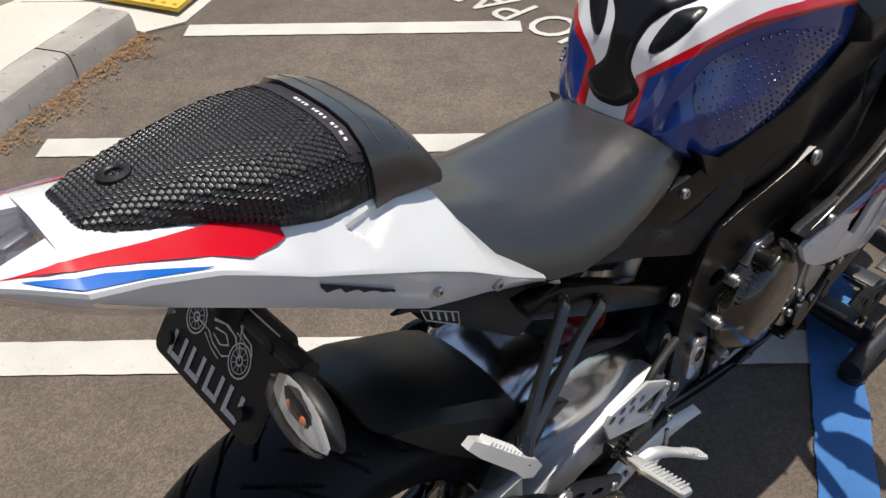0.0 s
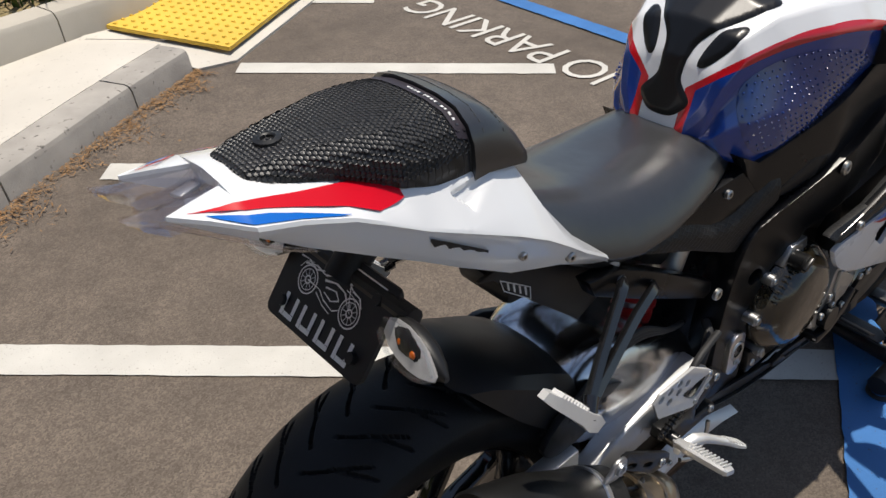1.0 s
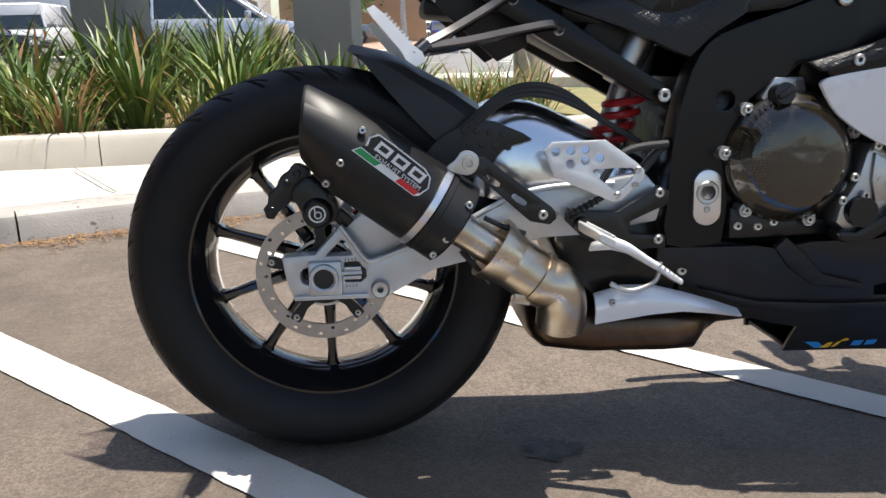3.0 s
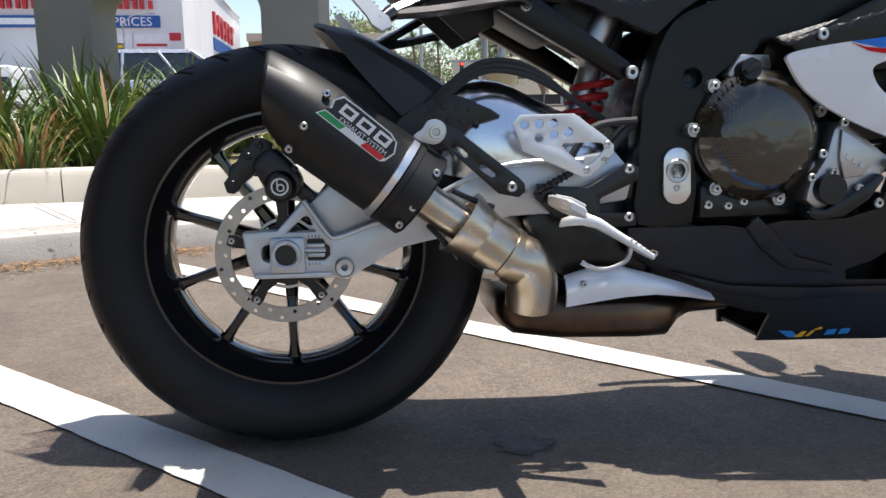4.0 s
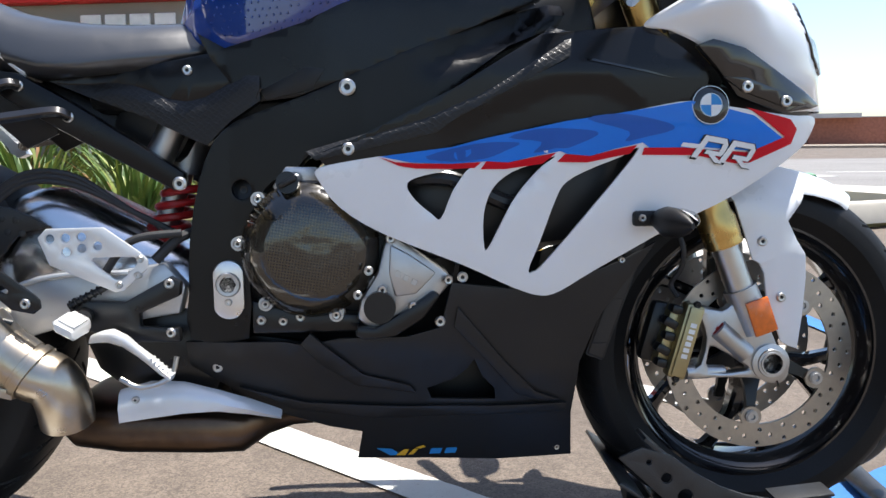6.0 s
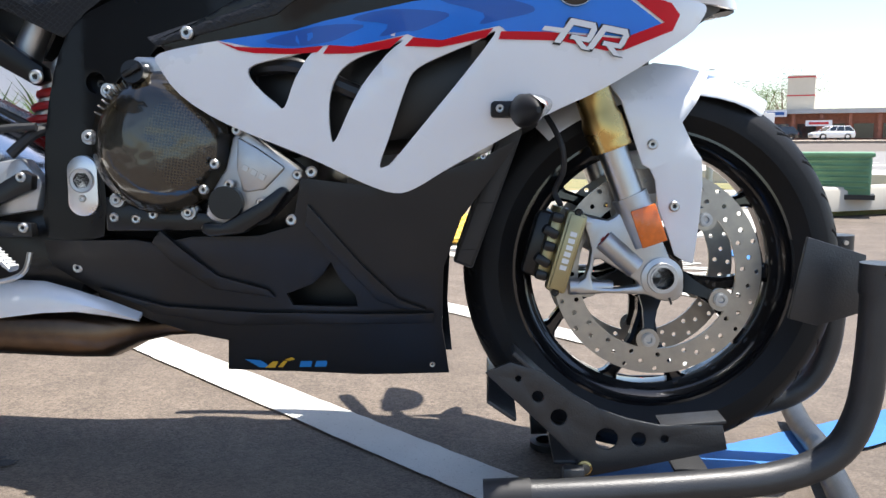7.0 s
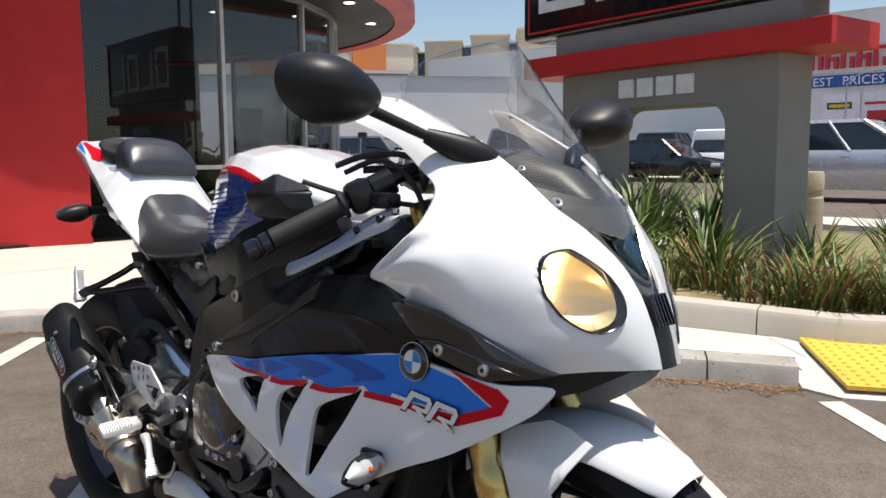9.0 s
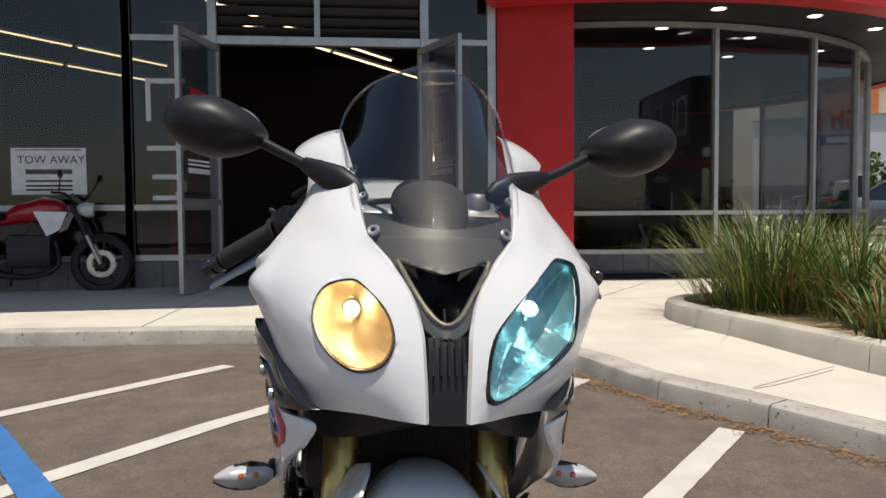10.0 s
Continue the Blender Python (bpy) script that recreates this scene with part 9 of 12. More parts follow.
plate(bm, [(0.834, 0.492), (0.86, 0.478), (0.9, 0.45), (0.87, 0.42), (0.84, 0.416), (0.832, 0.45)], -0.197, -0.188, bev=0.004)
part("cover_face", bm, CAST, alt)
for k in range(3):
    part("cover_bar", box(bmesh.new(), (0.845 + k * 0.0115, -0.1975, 0.449 - k * 0.006), (0.0085, 0.0012, 0.0085), Matrix.Rotation(0.48, 4, "Y"), 0.0003, 1), CAST, alt)
bm = bmesh.new()
rod(bm, (0.818, -0.185, 0.402), (0.818, -0.206, 0.402), 0.023, seg=28)
plate(bm, [(0.785, 0.375), (0.81, 0.372), (0.86, 0.4), (0.895, 0.425), (0.905, 0.418), (0.88, 0.385), (0.84, 0.36), (0.795, 0.355), (0.782, 0.362)], -0.204, -0.17, bev=0.004)
part("crash_pad", bm, BLACK_SATIN, alt)
for x, z in ((0.835, 0.501), (0.917, 0.44), (0.866, 0.402), (0.79, 0.367), (0.803, 0.455), (0.822, 0.427), (0.787, 0.42)):
    bolt((x, -0.2, z), 0.0075, parent=alt)
bm = bmesh.new()
plate(bm, [(0.63, 0.41), (0.66, 0.4), (0.72, 0.39), (0.79, 0.385), (0.79, 0.36), (0.63, 0.36)], -0.16, -0.12, bev=0.004)
part("engine_lower_case", bm, BLACK_SATIN, alt)
for x, z in ((0.643, 0.38), (0.675, 0.378), (0.7, 0.384), (0.76, 0.392)):
    bolt((x, -0.161, z), 0.0075, parent=alt)


# side fairing with three gills
def fair(x, z):
    return bulge(x, z)


WHITE = [(0.732, 0.597), (0.75, 0.605), (0.819, 0.616), (0.922, 0.627), (1.079, 0.656), (1.2, 0.681), (1.262, 0.69), (1.319, 0.683), (1.364, 0.677), (1.42, 0.671), (1.462, 0.672), (1.477, 0.666), (1.468, 0.648), (1.442, 0.622), (1.337, 0.557), (1.251, 0.517), (1.127, 0.45), (1.078, 0.421), (1.049, 0.415), (1.007, 0.429), (0.938, 0.462), (0.826, 0.508), (0.764, 0.547), (0.736, 0.585)]
V1 = [(0.859, 0.575), (0.871, 0.586), (0.914, 0.596), (0.95, 0.603), (0.94, 0.593), (0.922, 0.566), (0.906, 0.529), (0.894, 0.535), (0.871, 0.555)]
V2 = [(0.967, 0.488), (0.966, 0.534), (0.978, 0.57), (1.004, 0.592), (1.04, 0.605), (1.066, 0.614), (1.044, 0.597), (1.013, 0.561), (0.993, 0.526), (0.974, 0.488)]
V3 = [(1.031, 0.453), (1.046, 0.493), (1.069, 0.557), (1.084, 0.579), (1.12, 0.597), (1.161, 0.613), (1.185, 0.626), (1.178, 0.612), (1.146, 0.572), (1.099, 0.516), (1.051, 0.46), (1.039, 0.451)]


def fair_gill(x, z):
    """The panel dips towards the front edge of every gill."""
    d = bulge(x, z) - 4.6 * max(0.0, x - 1.4) ** 2
    for x0, x1 in ((0.885, 0.03), (1.0, 0.03), (1.1, 0.04)):
        s = (x - (x0 + (z - 0.55) * 0.55)) / x1
        if -1 < s < 1 and z > 0.47:
            d -= 0.008 * (1 - s * s) * max(0, 1 - abs(z - 0.585) / 0.06)
    return d


bm = shell(WHITE, fair_gill, 0.008, holes=[V1, V2, V3], step=0.022, bev=0.0025, rnd=3)
fairing = flank("side_fairing", bm, PAINT_WHITE, "white side fairing with three gill slots")


def decal(name, outline, mat, out=0.0012, rnd=2, both=True, holes=()):
    bm = shell(outline, fair_gill, 0, out=out, step=0.022, rnd=rnd, holes=holes)
    return flank(name, bm, mat, both=both, parent=fairing)


BLUE_UP = [(0.822, 0.616), (0.922, 0.628), (0.961, 0.638), (1.079, 0.662), (1.143, 0.671), (1.262, 0.69), (1.319, 0.679), (1.36, 0.67), (1.408, 0.638), (1.359, 0.62), (1.287, 0.625), (1.202, 0.624), (1.191, 0.632), (1.152, 0.624), (1.116, 0.614), (1.083, 0.617), (1.072, 0.621), (1.04, 0.615), (1.0, 0.606), (0.969, 0.608), (0.922, 0.605), (0.867, 0.607)]
decal("blue_panel", BLUE_UP, PAINT_AZURE, 0.001, 1)
# three deeper blue patches laid over the azure panel
for q in ([(0.885, 0.615), (0.955, 0.632), (1.015, 0.633), (0.995, 0.622), (0.968, 0.612), (0.922, 0.608)], [(1.0, 0.64), (1.045, 0.652), (1.11, 0.65), (1.125, 0.643), (1.085, 0.626), (1.066, 0.625), (1.035, 0.619), (1.046, 0.634)], [(1.11, 0.665), (1.16, 0.672), (1.225, 0.66), (1.235, 0.65), (1.195, 0.64), (1.165, 0.634), (1.17, 0.648)]):
    decal("mid_blue_patch", q, PAINT_MIDBLUE, 0.0014, 3)
for q in ([(0.819, 0.616), (0.844, 0.608), (0.871, 0.606), (0.922, 0.605), (0.962, 0.607), (0.953, 0.599), (0.918, 0.598), (0.871, 0.599), (0.848, 0.603)], [(0.969, 0.608), (1.0, 0.606), (1.04, 0.614), (1.067, 0.619), (1.048, 0.604), (0.996, 0.597), (0.961, 0.597)], [(1.079, 0.617), (1.116, 0.614), (1.152, 0.623), (1.183, 0.629), (1.173, 0.617), (1.112, 0.605), (1.068, 0.606)],
          [(1.193, 0.625), (1.253, 0.625), (1.287, 0.622), (1.354, 0.618), (1.411, 0.64), (1.364, 0.672), (1.345, 0.682), (1.42, 0.665), (1.433, 0.651), (1.423, 0.63), (1.356, 0.603), (1.333, 0.602), (1.27, 0.614), (1.19, 0.615)]):
    decal("red_stripe", q, PAINT_RED, 0.0018, 1)


def on_fairing(x, z, out=0.002):
    return Vector((x, -bulge(x, z) - out, z))


RP = on_fairing(1.289, 0.684, 0.0)
bm = bmesh.new()
RM = axis_matrix(RP, RP + Vector((0.05, -1, 0.05)))
lathe(bm, [(0.0001, 0.0045), (0.016, 0.0045), (0.0255, 0.003), (0.0272, 0.0015), (0.0272, -0.002)], 40, RM)
badge = part("badge", bm, BLACK_GLOSS, fairing, "round black badge with blue and white quarters")
for k in range(4):
    bm = bmesh.new()
    vs = [bm.verts.new(RM @ Vector((0, 0, 0.0052)))]
    for i in range(9):
        a = radians(90 * k + 90 * i / 8)
        vs.append(bm.verts.new(RM @ Vector((0.0155 * math.cos(a), 0.0155 * math.sin(a), 0.0052))))
    bm.faces.new(vs)
    part("badge_quarter", bm, WHITE_INK if k % 2 else BLUE_INK, badge)
bm = bmesh.new()
for r0, r1, h in ((0.0155, 0.0165, 0.0053), (0.0262, 0.0272, 0.0034)):
    lathe(bm, [(r0, h), (r1, h)], 40, RM)
part("badge_ring", bm, SILVERP, badge)


def text_mesh(s, size, m, mat, parent, name="lettering", shear=0.0, weight=0.0, depth=0.0, align="LEFT"):
    """Flat letters of the built-in font, as a mesh."""
    cu = bpy.data.curves.new(name, "FONT")
    cu.body, cu.size, cu.shear, cu.offset, cu.extrude, cu.align_x = s, size, shear, weight, depth, align
    tmp = new(name, cu)
    dg = bpy.context.evaluated_depsgraph_get()
    me = bpy.data.meshes.new_from_object(tmp.evaluated_get(dg))
    bpy.data.objects.remove(tmp)
    me.transform(m)
    ob = new(name, me)
    me.materials.clear()
    me.materials.append(mat)
    ob.parent = parent
    return ob


def flank_matrix(x, z, out=0.003, ang=0.0, depth=fair):
    """Places text in the xz plane, facing the right flank."""
    y = -depth(x, z) - out
    e = 0.02
    dx = -(depth(x + e, z) - depth(x - e, z)) / (2 * e)
    dz = -(depth(x, z + e) - depth(x, z - e)) / (2 * e)
    ux = Vector((1, dx, 0)).normalized()
    uz = Vector((0, dz, 1)).normalized()
    ca, sa = math.cos(radians(ang)), math.sin(radians(ang))
    a, b = ux * ca + uz * sa, -ux * sa + uz * ca
    n = a.cross(b)
    return Matrix(((a.x, b.x, n.x, x), (a.y, b.y, n.y, y), (a.z, b.z, n.z, z), (0, 0, 0, 1)))


def slants(fm, mat, lift, grow, parent):
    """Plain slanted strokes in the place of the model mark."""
    for x0 in (0.0, 0.044):
        for pts in ([(0.0, 0.0), (0.009, 0.0), (0.022, 0.026), (0.013, 0.026)], [(0.013, 0.026), (0.017, 0.034), (0.05, 0.034), (0.054, 0.026)], [(0.046, 0.026), (0.054, 0.026), (0.05, 0.014), (0.042, 0.014)], [(0.022, 0.014), (0.05, 0.014), (0.046, 0.008), (0.02, 0.008)], [(0.026, 0.008), (0.036, 0.008), (0.05, -0.002), (0.038, -0.002)]):
            c = Vector((sum(a for a, _ in pts) / 4, sum(b for _, b in pts) / 4))
            bm = bmesh.new()
            bm.faces.new([bm.verts.new(fm @ Vector((x0 + a + (a - c.x) * grow, b + (b - c.y) * grow * 1.6, lift))) for a, b in pts])
            part("mark_stroke", bm, mat, parent, smooth=False)


slants(flank_matrix(1.262, 0.612, 0.003, -10), BLACK_INK_SHADE, 0.0, 0.15, fairing)
slants(flank_matrix(1.262, 0.612, 0.003, -10), WHITE_INK, 0.001, 0.0, fairing)
bm = bmesh.new()
fm = flank_matrix(1.246, 0.6265, 0.004, -6)
bm.faces.new([bm.verts.new(fm @ Vector(q)) for q in ((0, 0, 0), (0.034, 0, 0), (0.037, 0.006, 0), (0.003, 0.006, 0))])
part("mark_bar", bm, WHITE_INK, fairing, smooth=False)

# black upper side panel with moulded grip strip
BLK = [(0.732, 0.62), (0.791, 0.642), (0.852, 0.672), (0.929, 0.71), (1.049, 0.783), (1.08, 0.785), (1.156, 0.792), (1.207, 0.795), (1.25, 0.765), (1.29, 0.73), (1.28, 0.684), (1.25, 0.687), (1.206, 0.674), (1.042, 0.648), (0.836, 0.608), (0.751, 0.6)]
PANEL_ARC = ((0.905, 0.64), (0.924, 0.661), (0.965, 0.681), (1.045, 0.712), (1.11, 0.721), (1.159, 0.711), (1.19, 0.69))


def panel_depth(x, z):
    hollow = 0.006 * ease((table(PANEL_ARC, x) - z) / 0.01) * ease((x - 0.9) / 0.03) * ease((1.2 - x) / 0.03)
    return bulge(x, z) - 0.004 - 0.25 * max(0, z - 0.735) - hollow


bm = shell(BLK, panel_depth, 0.012, bev=0.002, rnd=1, step=0.012)
upper = flank("upper_side_panel", bm, BLACK_PANEL, "satin black upper side panel")
STRIP_FOLD = ((0.73, 0.616), (0.8, 0.638), (0.885, 0.664), (0.965, 0.698), (1.029, 0.735), (1.085, 0.77))


def strip_depth(x, z):
    return bulge(x, z) - 0.001 - 0.22 * max(0, z - 0.74) - 0.02 * max(0.0, min(1.3, (z - table(STRIP_FOLD, x)) / 0.022))


bm = shell([(0.733, 0.612), (0.804, 0.627), (0.9, 0.648), (0.924, 0.665), (1.005, 0.708), (1.085, 0.75), (1.09, 0.787), (1.065, 0.797), (1.029, 0.763), (0.965, 0.718), (0.885, 0.679), (0.805, 0.649), (0.718, 0.625)], strip_depth, 0.012, bev=0.001, rnd=1, step=0.007)
flank("grip_strip", bm, GRIP, "black moulded grip strip", parent=upper)
bm = shell([(1.11, 0.749), (1.2, 0.731), (1.24, 0.72), (1.2, 0.728), (1.11, 0.746)], lambda x, z: panel_depth(x, z) + 0.002, 0.004, rnd=0, bev=0)
flank("panel_crease", bm, BLACK_GLOSS, parent=upper)
bolt((0.779, -bulge(0.779, 0.627) - 0.003, 0.627), 0.0095, parent=upper)
# black airbox under the tank
part("airbox", box(bmesh.new(), (0.99, 0, 0.79), (0.34, 0.2, 0.11), Matrix.Rotation(-0.25, 4, "Y"), 0.02), BLACK_INK_SHADE, BIKE)
# ducting seen through the gills
bm = bmesh.new()
box(bm, (1.05, 0, 0.56), (0.4, 0.34, 0.16), Matrix.Rotation(-0.1, 4, "Y"), 0.03)
part("radiator_duct", bm, BLACK_INK_SHADE, BIKE)
bm = bmesh.new()
tube(bm, [(0.86, -0.19, 0.585), (0.92, -0.2, 0.585), (1.0, -0.195, 0.55), (1.05, -0.18, 0.54)], 0.012, 10)
part("gill_hose", bm, BLACK_SATIN, BIKE)
bm = bmesh.new()
box(bm, (1.2, 0, 0.47), (0.03, 0.3, 0.34), Matrix.Rotation(0.35, 4, "Y"), 0.004)
part("radiator", bm, RADIATOR, BIKE, "black finned radiator")

# black sump behind the belly pan
part("sump", box(bmesh.new(), (0.93, 0, 0.26), (0.34, 0.13, 0.16), bev=0.02), BLACK_INK_SHADE, BIKE)
# belly pan
BEL = [(0.526, 0.346), (0.588, 0.346), (0.674, 0.348), (0.707, 0.342), (0.757, 0.353), (0.856, 0.355), (0.906, 0.369), (0.922, 0.436), (1.05, 0.42), (1.175, 0.465), (1.221, 0.49), (1.196, 0.455), (1.141, 0.38), (1.115, 0.309), (1.111, 0.22), (1.12, 0.138), (0.988, 0.136), (0.776, 0.139), (0.785, 0.19), (0.734, 0.2), (0.666, 0.222), (0.599, 0.26), (0.528, 0.306)]


def belly(x, z):
    return bulge(x, z) - 0.006 - 0.012 * max(0, min(1, (0.33 - z) / 0.03)) * max(0, min(1, (1.0 - x) / 0.1)) - 0.03 * max(0, min(1, (0.3 - z) / 0.15))


bm = shell(BEL, belly, 0.008, holes=[[(0.886, 0.268), (0.893, 0.25), (0.94, 0.249), (0.99, 0.25), (0.988, 0.268), (0.968, 0.29), (0.956, 0.318), (0.944, 0.3), (0.925, 0.283)]], bev=0.003, rnd=1)
bellypan = flank("belly_pan", bm, BLACK_MATT, "satin black belly pan")
bm = shell([(0.715, 0.362), (0.745, 0.335), (0.79, 0.295), (0.86, 0.275), (0.87, 0.262), (0.78, 0.275), (0.73, 0.31), (0.7, 0.345)], lambda x, z: belly(x, z) + 0.006, 0.012, bev=0.004, rnd=1)
flank("belly_crease", bm, BLACK_MATT, parent=bellypan)
bm = shell([(0.93, 0.4), (1.0, 0.315), (1.05, 0.262), (1.09, 0.245), (1.06, 0.245), (1.02, 0.26), (0.975, 0.315), (0.925, 0.37)], lambda x, z: belly(x, z) + 0.006, 0.012, bev=0.004, rnd=1)
flank("belly_crease", bm, BLACK_MATT, parent=bellypan)
bm = shell([(0.6, 0.272), (0.7, 0.246), (0.85, 0.238), (1.1, 0.24), (1.1, 0.224), (0.95, 0.222), (0.8, 0.216), (0.68, 0.234)], lambda x, z: belly(x, z) + 0.007, 0.012, bev=0.005, rnd=1)
flank("belly_crease", bm, BLACK_MATT, parent=bellypan)
for p in ((0.57, 0.304), (0.905, 0.378), (0.937, 0.444), (1.17, 0.464), (1.095, 0.153)):
    bolt((p[0], -belly(*p) - 0.001, p[1]), 0.0085 if p[0] < 1.09 else 0.005, parent=bellypan)
bm = bmesh.new()
box(bm, (0.94, 0, 0.147), (0.32, 0.13, 0.008), bev=0.003)
part("belly_floor", bm, BLACK_MATT, bellypan)
bm = bmesh.new()
box(bm, (1.03, 0, 0.3), (0.06, 0.16, 0.16), bev=0.02)
part("oil_cooler", bm, BLACK_INK_SHADE, BIKE)
fm = flank_matrix(0.89, 0.146, 0.0035, 2, belly)
for k in range(4):
    bm = bmesh.new()
    bm.faces.new([bm.verts.new(fm @ Vector((k * 0.024 + a, b, 0))) for a, b in ((0, 0), (0.018, 0), (0.022, 0.011), (0.004, 0.011))])
    part("belly_mark", bm, BLUE_INK, bellypan, smooth=False)
for pts, mt in (([(0.806, 0.158), (0.83, 0.157), (0.842, 0.148), (0.852, 0.144), (0.828, 0.144)], BLUE_INK), ([(0.836, 0.144), (0.85, 0.155), (0.858, 0.155), (0.852, 0.144)], YELLOW_INK), ([(0.856, 0.145), (0.866, 0.156), (0.873, 0.156), (0.864, 0.145)], YELLOW_INK), ([(0.868, 0.158), (0.88, 0.163), (0.885, 0.159), (0.876, 0.156)], YELLOW_INK)):
    bm = shell(pts, belly, 0, out=0.003, rnd=0)
    part("belly_mark", bm, mt, bellypan)

# under-tank covers with grip pattern
def cover_depth(x, z):
    return 0.1 + 0.06 * max(0, min(1, (x - 0.4) / 0.4)) - 0.12 * max(0, z - 0.75)


GRIP_TOP = ((0.333, 0.735), (0.36, 0.731), (0.393, 0.731), (0.425, 0.734), (0.457, 0.729), (0.481, 0.721), (0.513, 0.707), (0.538, 0.704), (0.563, 0.709), (0.588, 0.721), (0.63, 0.745))


def grip_depth(x, z):
    return cover_depth(x, z) + 0.008 * ease((table(GRIP_TOP, x) - z) / 0.018) * ease((x - 0.34) / 0.06)


bm = shell([(0.333, 0.735)] + [p for p in GRIP_TOP[1:]] + [(0.648, 0.75), (0.648, 0.701), (0.603, 0.672), (0.586, 0.656), (0.567, 0.638), (0.545, 0.647), (0.473, 0.681), (0.394, 0.71)], grip_depth, 0.02, bev=0.002, rnd=0, step=0.008)
cover = flank("side_cover", bm, GRIP, "black side cover with moulded grip pattern")
bm = shell([(0.33, 0.736), (0.391, 0.745), (0.473, 0.756), (0.559, 0.77), (0.6, 0.778), (0.645, 0.77), (0.648, 0.749)] + [(x, z - 0.001) for x, z in GRIP_TOP[:0:-1]], cover_depth, 0.02, out=0.0005, bev=0.002, rnd=0)
flank("cover_top", bm, BLACK_PANEL, parent=cover)
bolt((0.54, -cover_depth(0.54, 0.748) - 0.003, 0.748), 0.008, parent=cover)
bm = shell([(0.557, 0.801), (0.577, 0.79), (0.597, 0.779), (0.642, 0.791), (0.716, 0.812), (0.765, 0.834), (0.86, 0.868), (1.04, 0.873), (1.06, 0.845), (0.95, 0.8), (0.8, 0.74), (0.7, 0.705), (0.645, 0.7), (0.61, 0.72), (0.575, 0.765)], lambda x, z: min(0.163, 0.128 + 0.2 * max(0, x - 0.585)) - 0.15 * max(0, z - 0.84), 0.03, bev=0.003, rnd=1, step=0.015)
part("cover_filler", box(bmesh.new(), (0.53, 0, 0.73), (0.3, 0.17, 0.11), Matrix.Rotation(0.12, 4, "Y"), 0.02), BLACK_INK_SHADE, cover)
flank("tank_surround", bm, BLACK_PANEL, "satin black tank surround", parent=cover)
bm = shell([(0.648, 0.716), (0.715, 0.748), (0.745, 0.745), (0.725, 0.716), (0.657, 0.702)], lambda x, z: min(0.163, 0.128 + 0.2 * max(0, x - 0.585)) + 0.001, 0.004, bev=0.001, rnd=1)
flank("surround_grille", bm, BLACK_MATT, parent=cover)
bm = bmesh.new()
tube(bm, [(0.641, -0.142, 0.699), (0.645, -0.143, 0.71), (0.65, -0.144, 0.719)], 0.002, 8)
flank("grille_edge", bm, BLACK_GLOSS, parent=cover)

# tank paint: white on top, a red line, navy flanks
def tank_paint():
    m = material("tank_lacquer", (0.8, 0.81, 0.82), 0.26, vary=0.02, scale=4, coat=0.9, rvary=0.03)
    n, l = m.node_tree.nodes, m.node_tree.links
    tc = n.new("ShaderNodeTexCoord")
    sp = n.new("ShaderNodeSeparateXYZ")
    l.new(tc.outputs["Object"], sp.inputs[0])

    def op(kind, a, b=0.0, soft=0.0):
        q = n.new("ShaderNodeMath")
        q.operation = kind
        q.inputs[2].default_value = soft
        for k, v in enumerate((a, b)):
            if isinstance(v, (int, float)):
                q.inputs[k].default_value = v
            else:
                l.new(v, q.inputs[k])
        return q.outputs[0]
    x, y, z = sp.outputs
    off = op("SUBTRACT", x, 0.69)
    line = op("SUBTRACT", 0.957, op("MULTIPLY", op("MULTIPLY", off, off), 1.3))
    flank_f = op("SUBTRACT", z, line)
    yl = op("ADD", 0.031, op("MULTIPLY", op("MAXIMUM", op("SUBTRACT", z, 0.887), 0.0), 1.25))
    rear_f = op("SUBTRACT", yl, op("ABSOLUTE", op("ADD", y, 0.003)))
    f = op("ADD", op("SMOOTH_MAX", flank_f, rear_f, 0.012), 0.015)
    blue = op("LESS_THAN", f, 0.0)
    red = op("LESS_THAN", f, 0.015)
    src = n["Principled BSDF"].inputs["Base Color"].links[0].from_socket
    for fac, c in ((red, (0.58, 0.006, 0.014)), (blue, (0.005, 0.042, 0.26))):
        mx = n.new("ShaderNodeMix")
        mx.data_type = "RGBA"
        l.new(fac, mx.inputs["Factor"])
        l.new(src, mx.inputs["A"])
        mx.inputs["B"].default_value = (*c, 1)
        src = mx.outputs["Result"]
    l.new(src, n["Principled BSDF"].inputs["Base Color"])
    return m


TANK_PAINT = tank_paint()
# tank
TK = []
for x, w, top, sh, waist, wz in ((0.515, 0.05, 0.862, 0.85, 0.06, 0.82), (0.53, 0.075, 0.905, 0.88, 0.085, 0.815), (0.545, 0.085, 0.95, 0.92, 0.1, 0.795), (0.575, 0.1, 0.995, 0.955, 0.12, 0.778), (0.63, 0.122, 1.022, 0.97, 0.138, 0.772), (0.7, 0.15, 1.03, 0.97, 0.15, 0.792), (0.78, 0.165, 1.022, 0.96, 0.158, 0.83),
                                 (0.86, 0.165, 1.003, 0.945, 0.158, 0.85), (0.95, 0.15, 0.98, 0.93, 0.145, 0.86), (1.02, 0.13, 0.955, 0.91, 0.13, 0.865), (1.06, 0.1, 0.93, 0.9, 0.1, 0.87)):
    top, sh = top - 0.026, sh - 0.022
    half = [(0, top), (w * 0.35, top - 0.003), (w * 0.62, top - 0.012), (w * 0.85, (top * 0.6 + sh * 0.4)), (w, sh), (w * 0.99, sh - 0.03), (waist, (sh + wz) / 2 - 0.01), (waist * 0.95, wz), (0, wz - 0.01)]
    TK.append([(x, -a, b) for a, b in half] + [(x, a, b) for a, b in half[-2:0:-1]])
bm = bmesh.new()
loft(bm, TK)
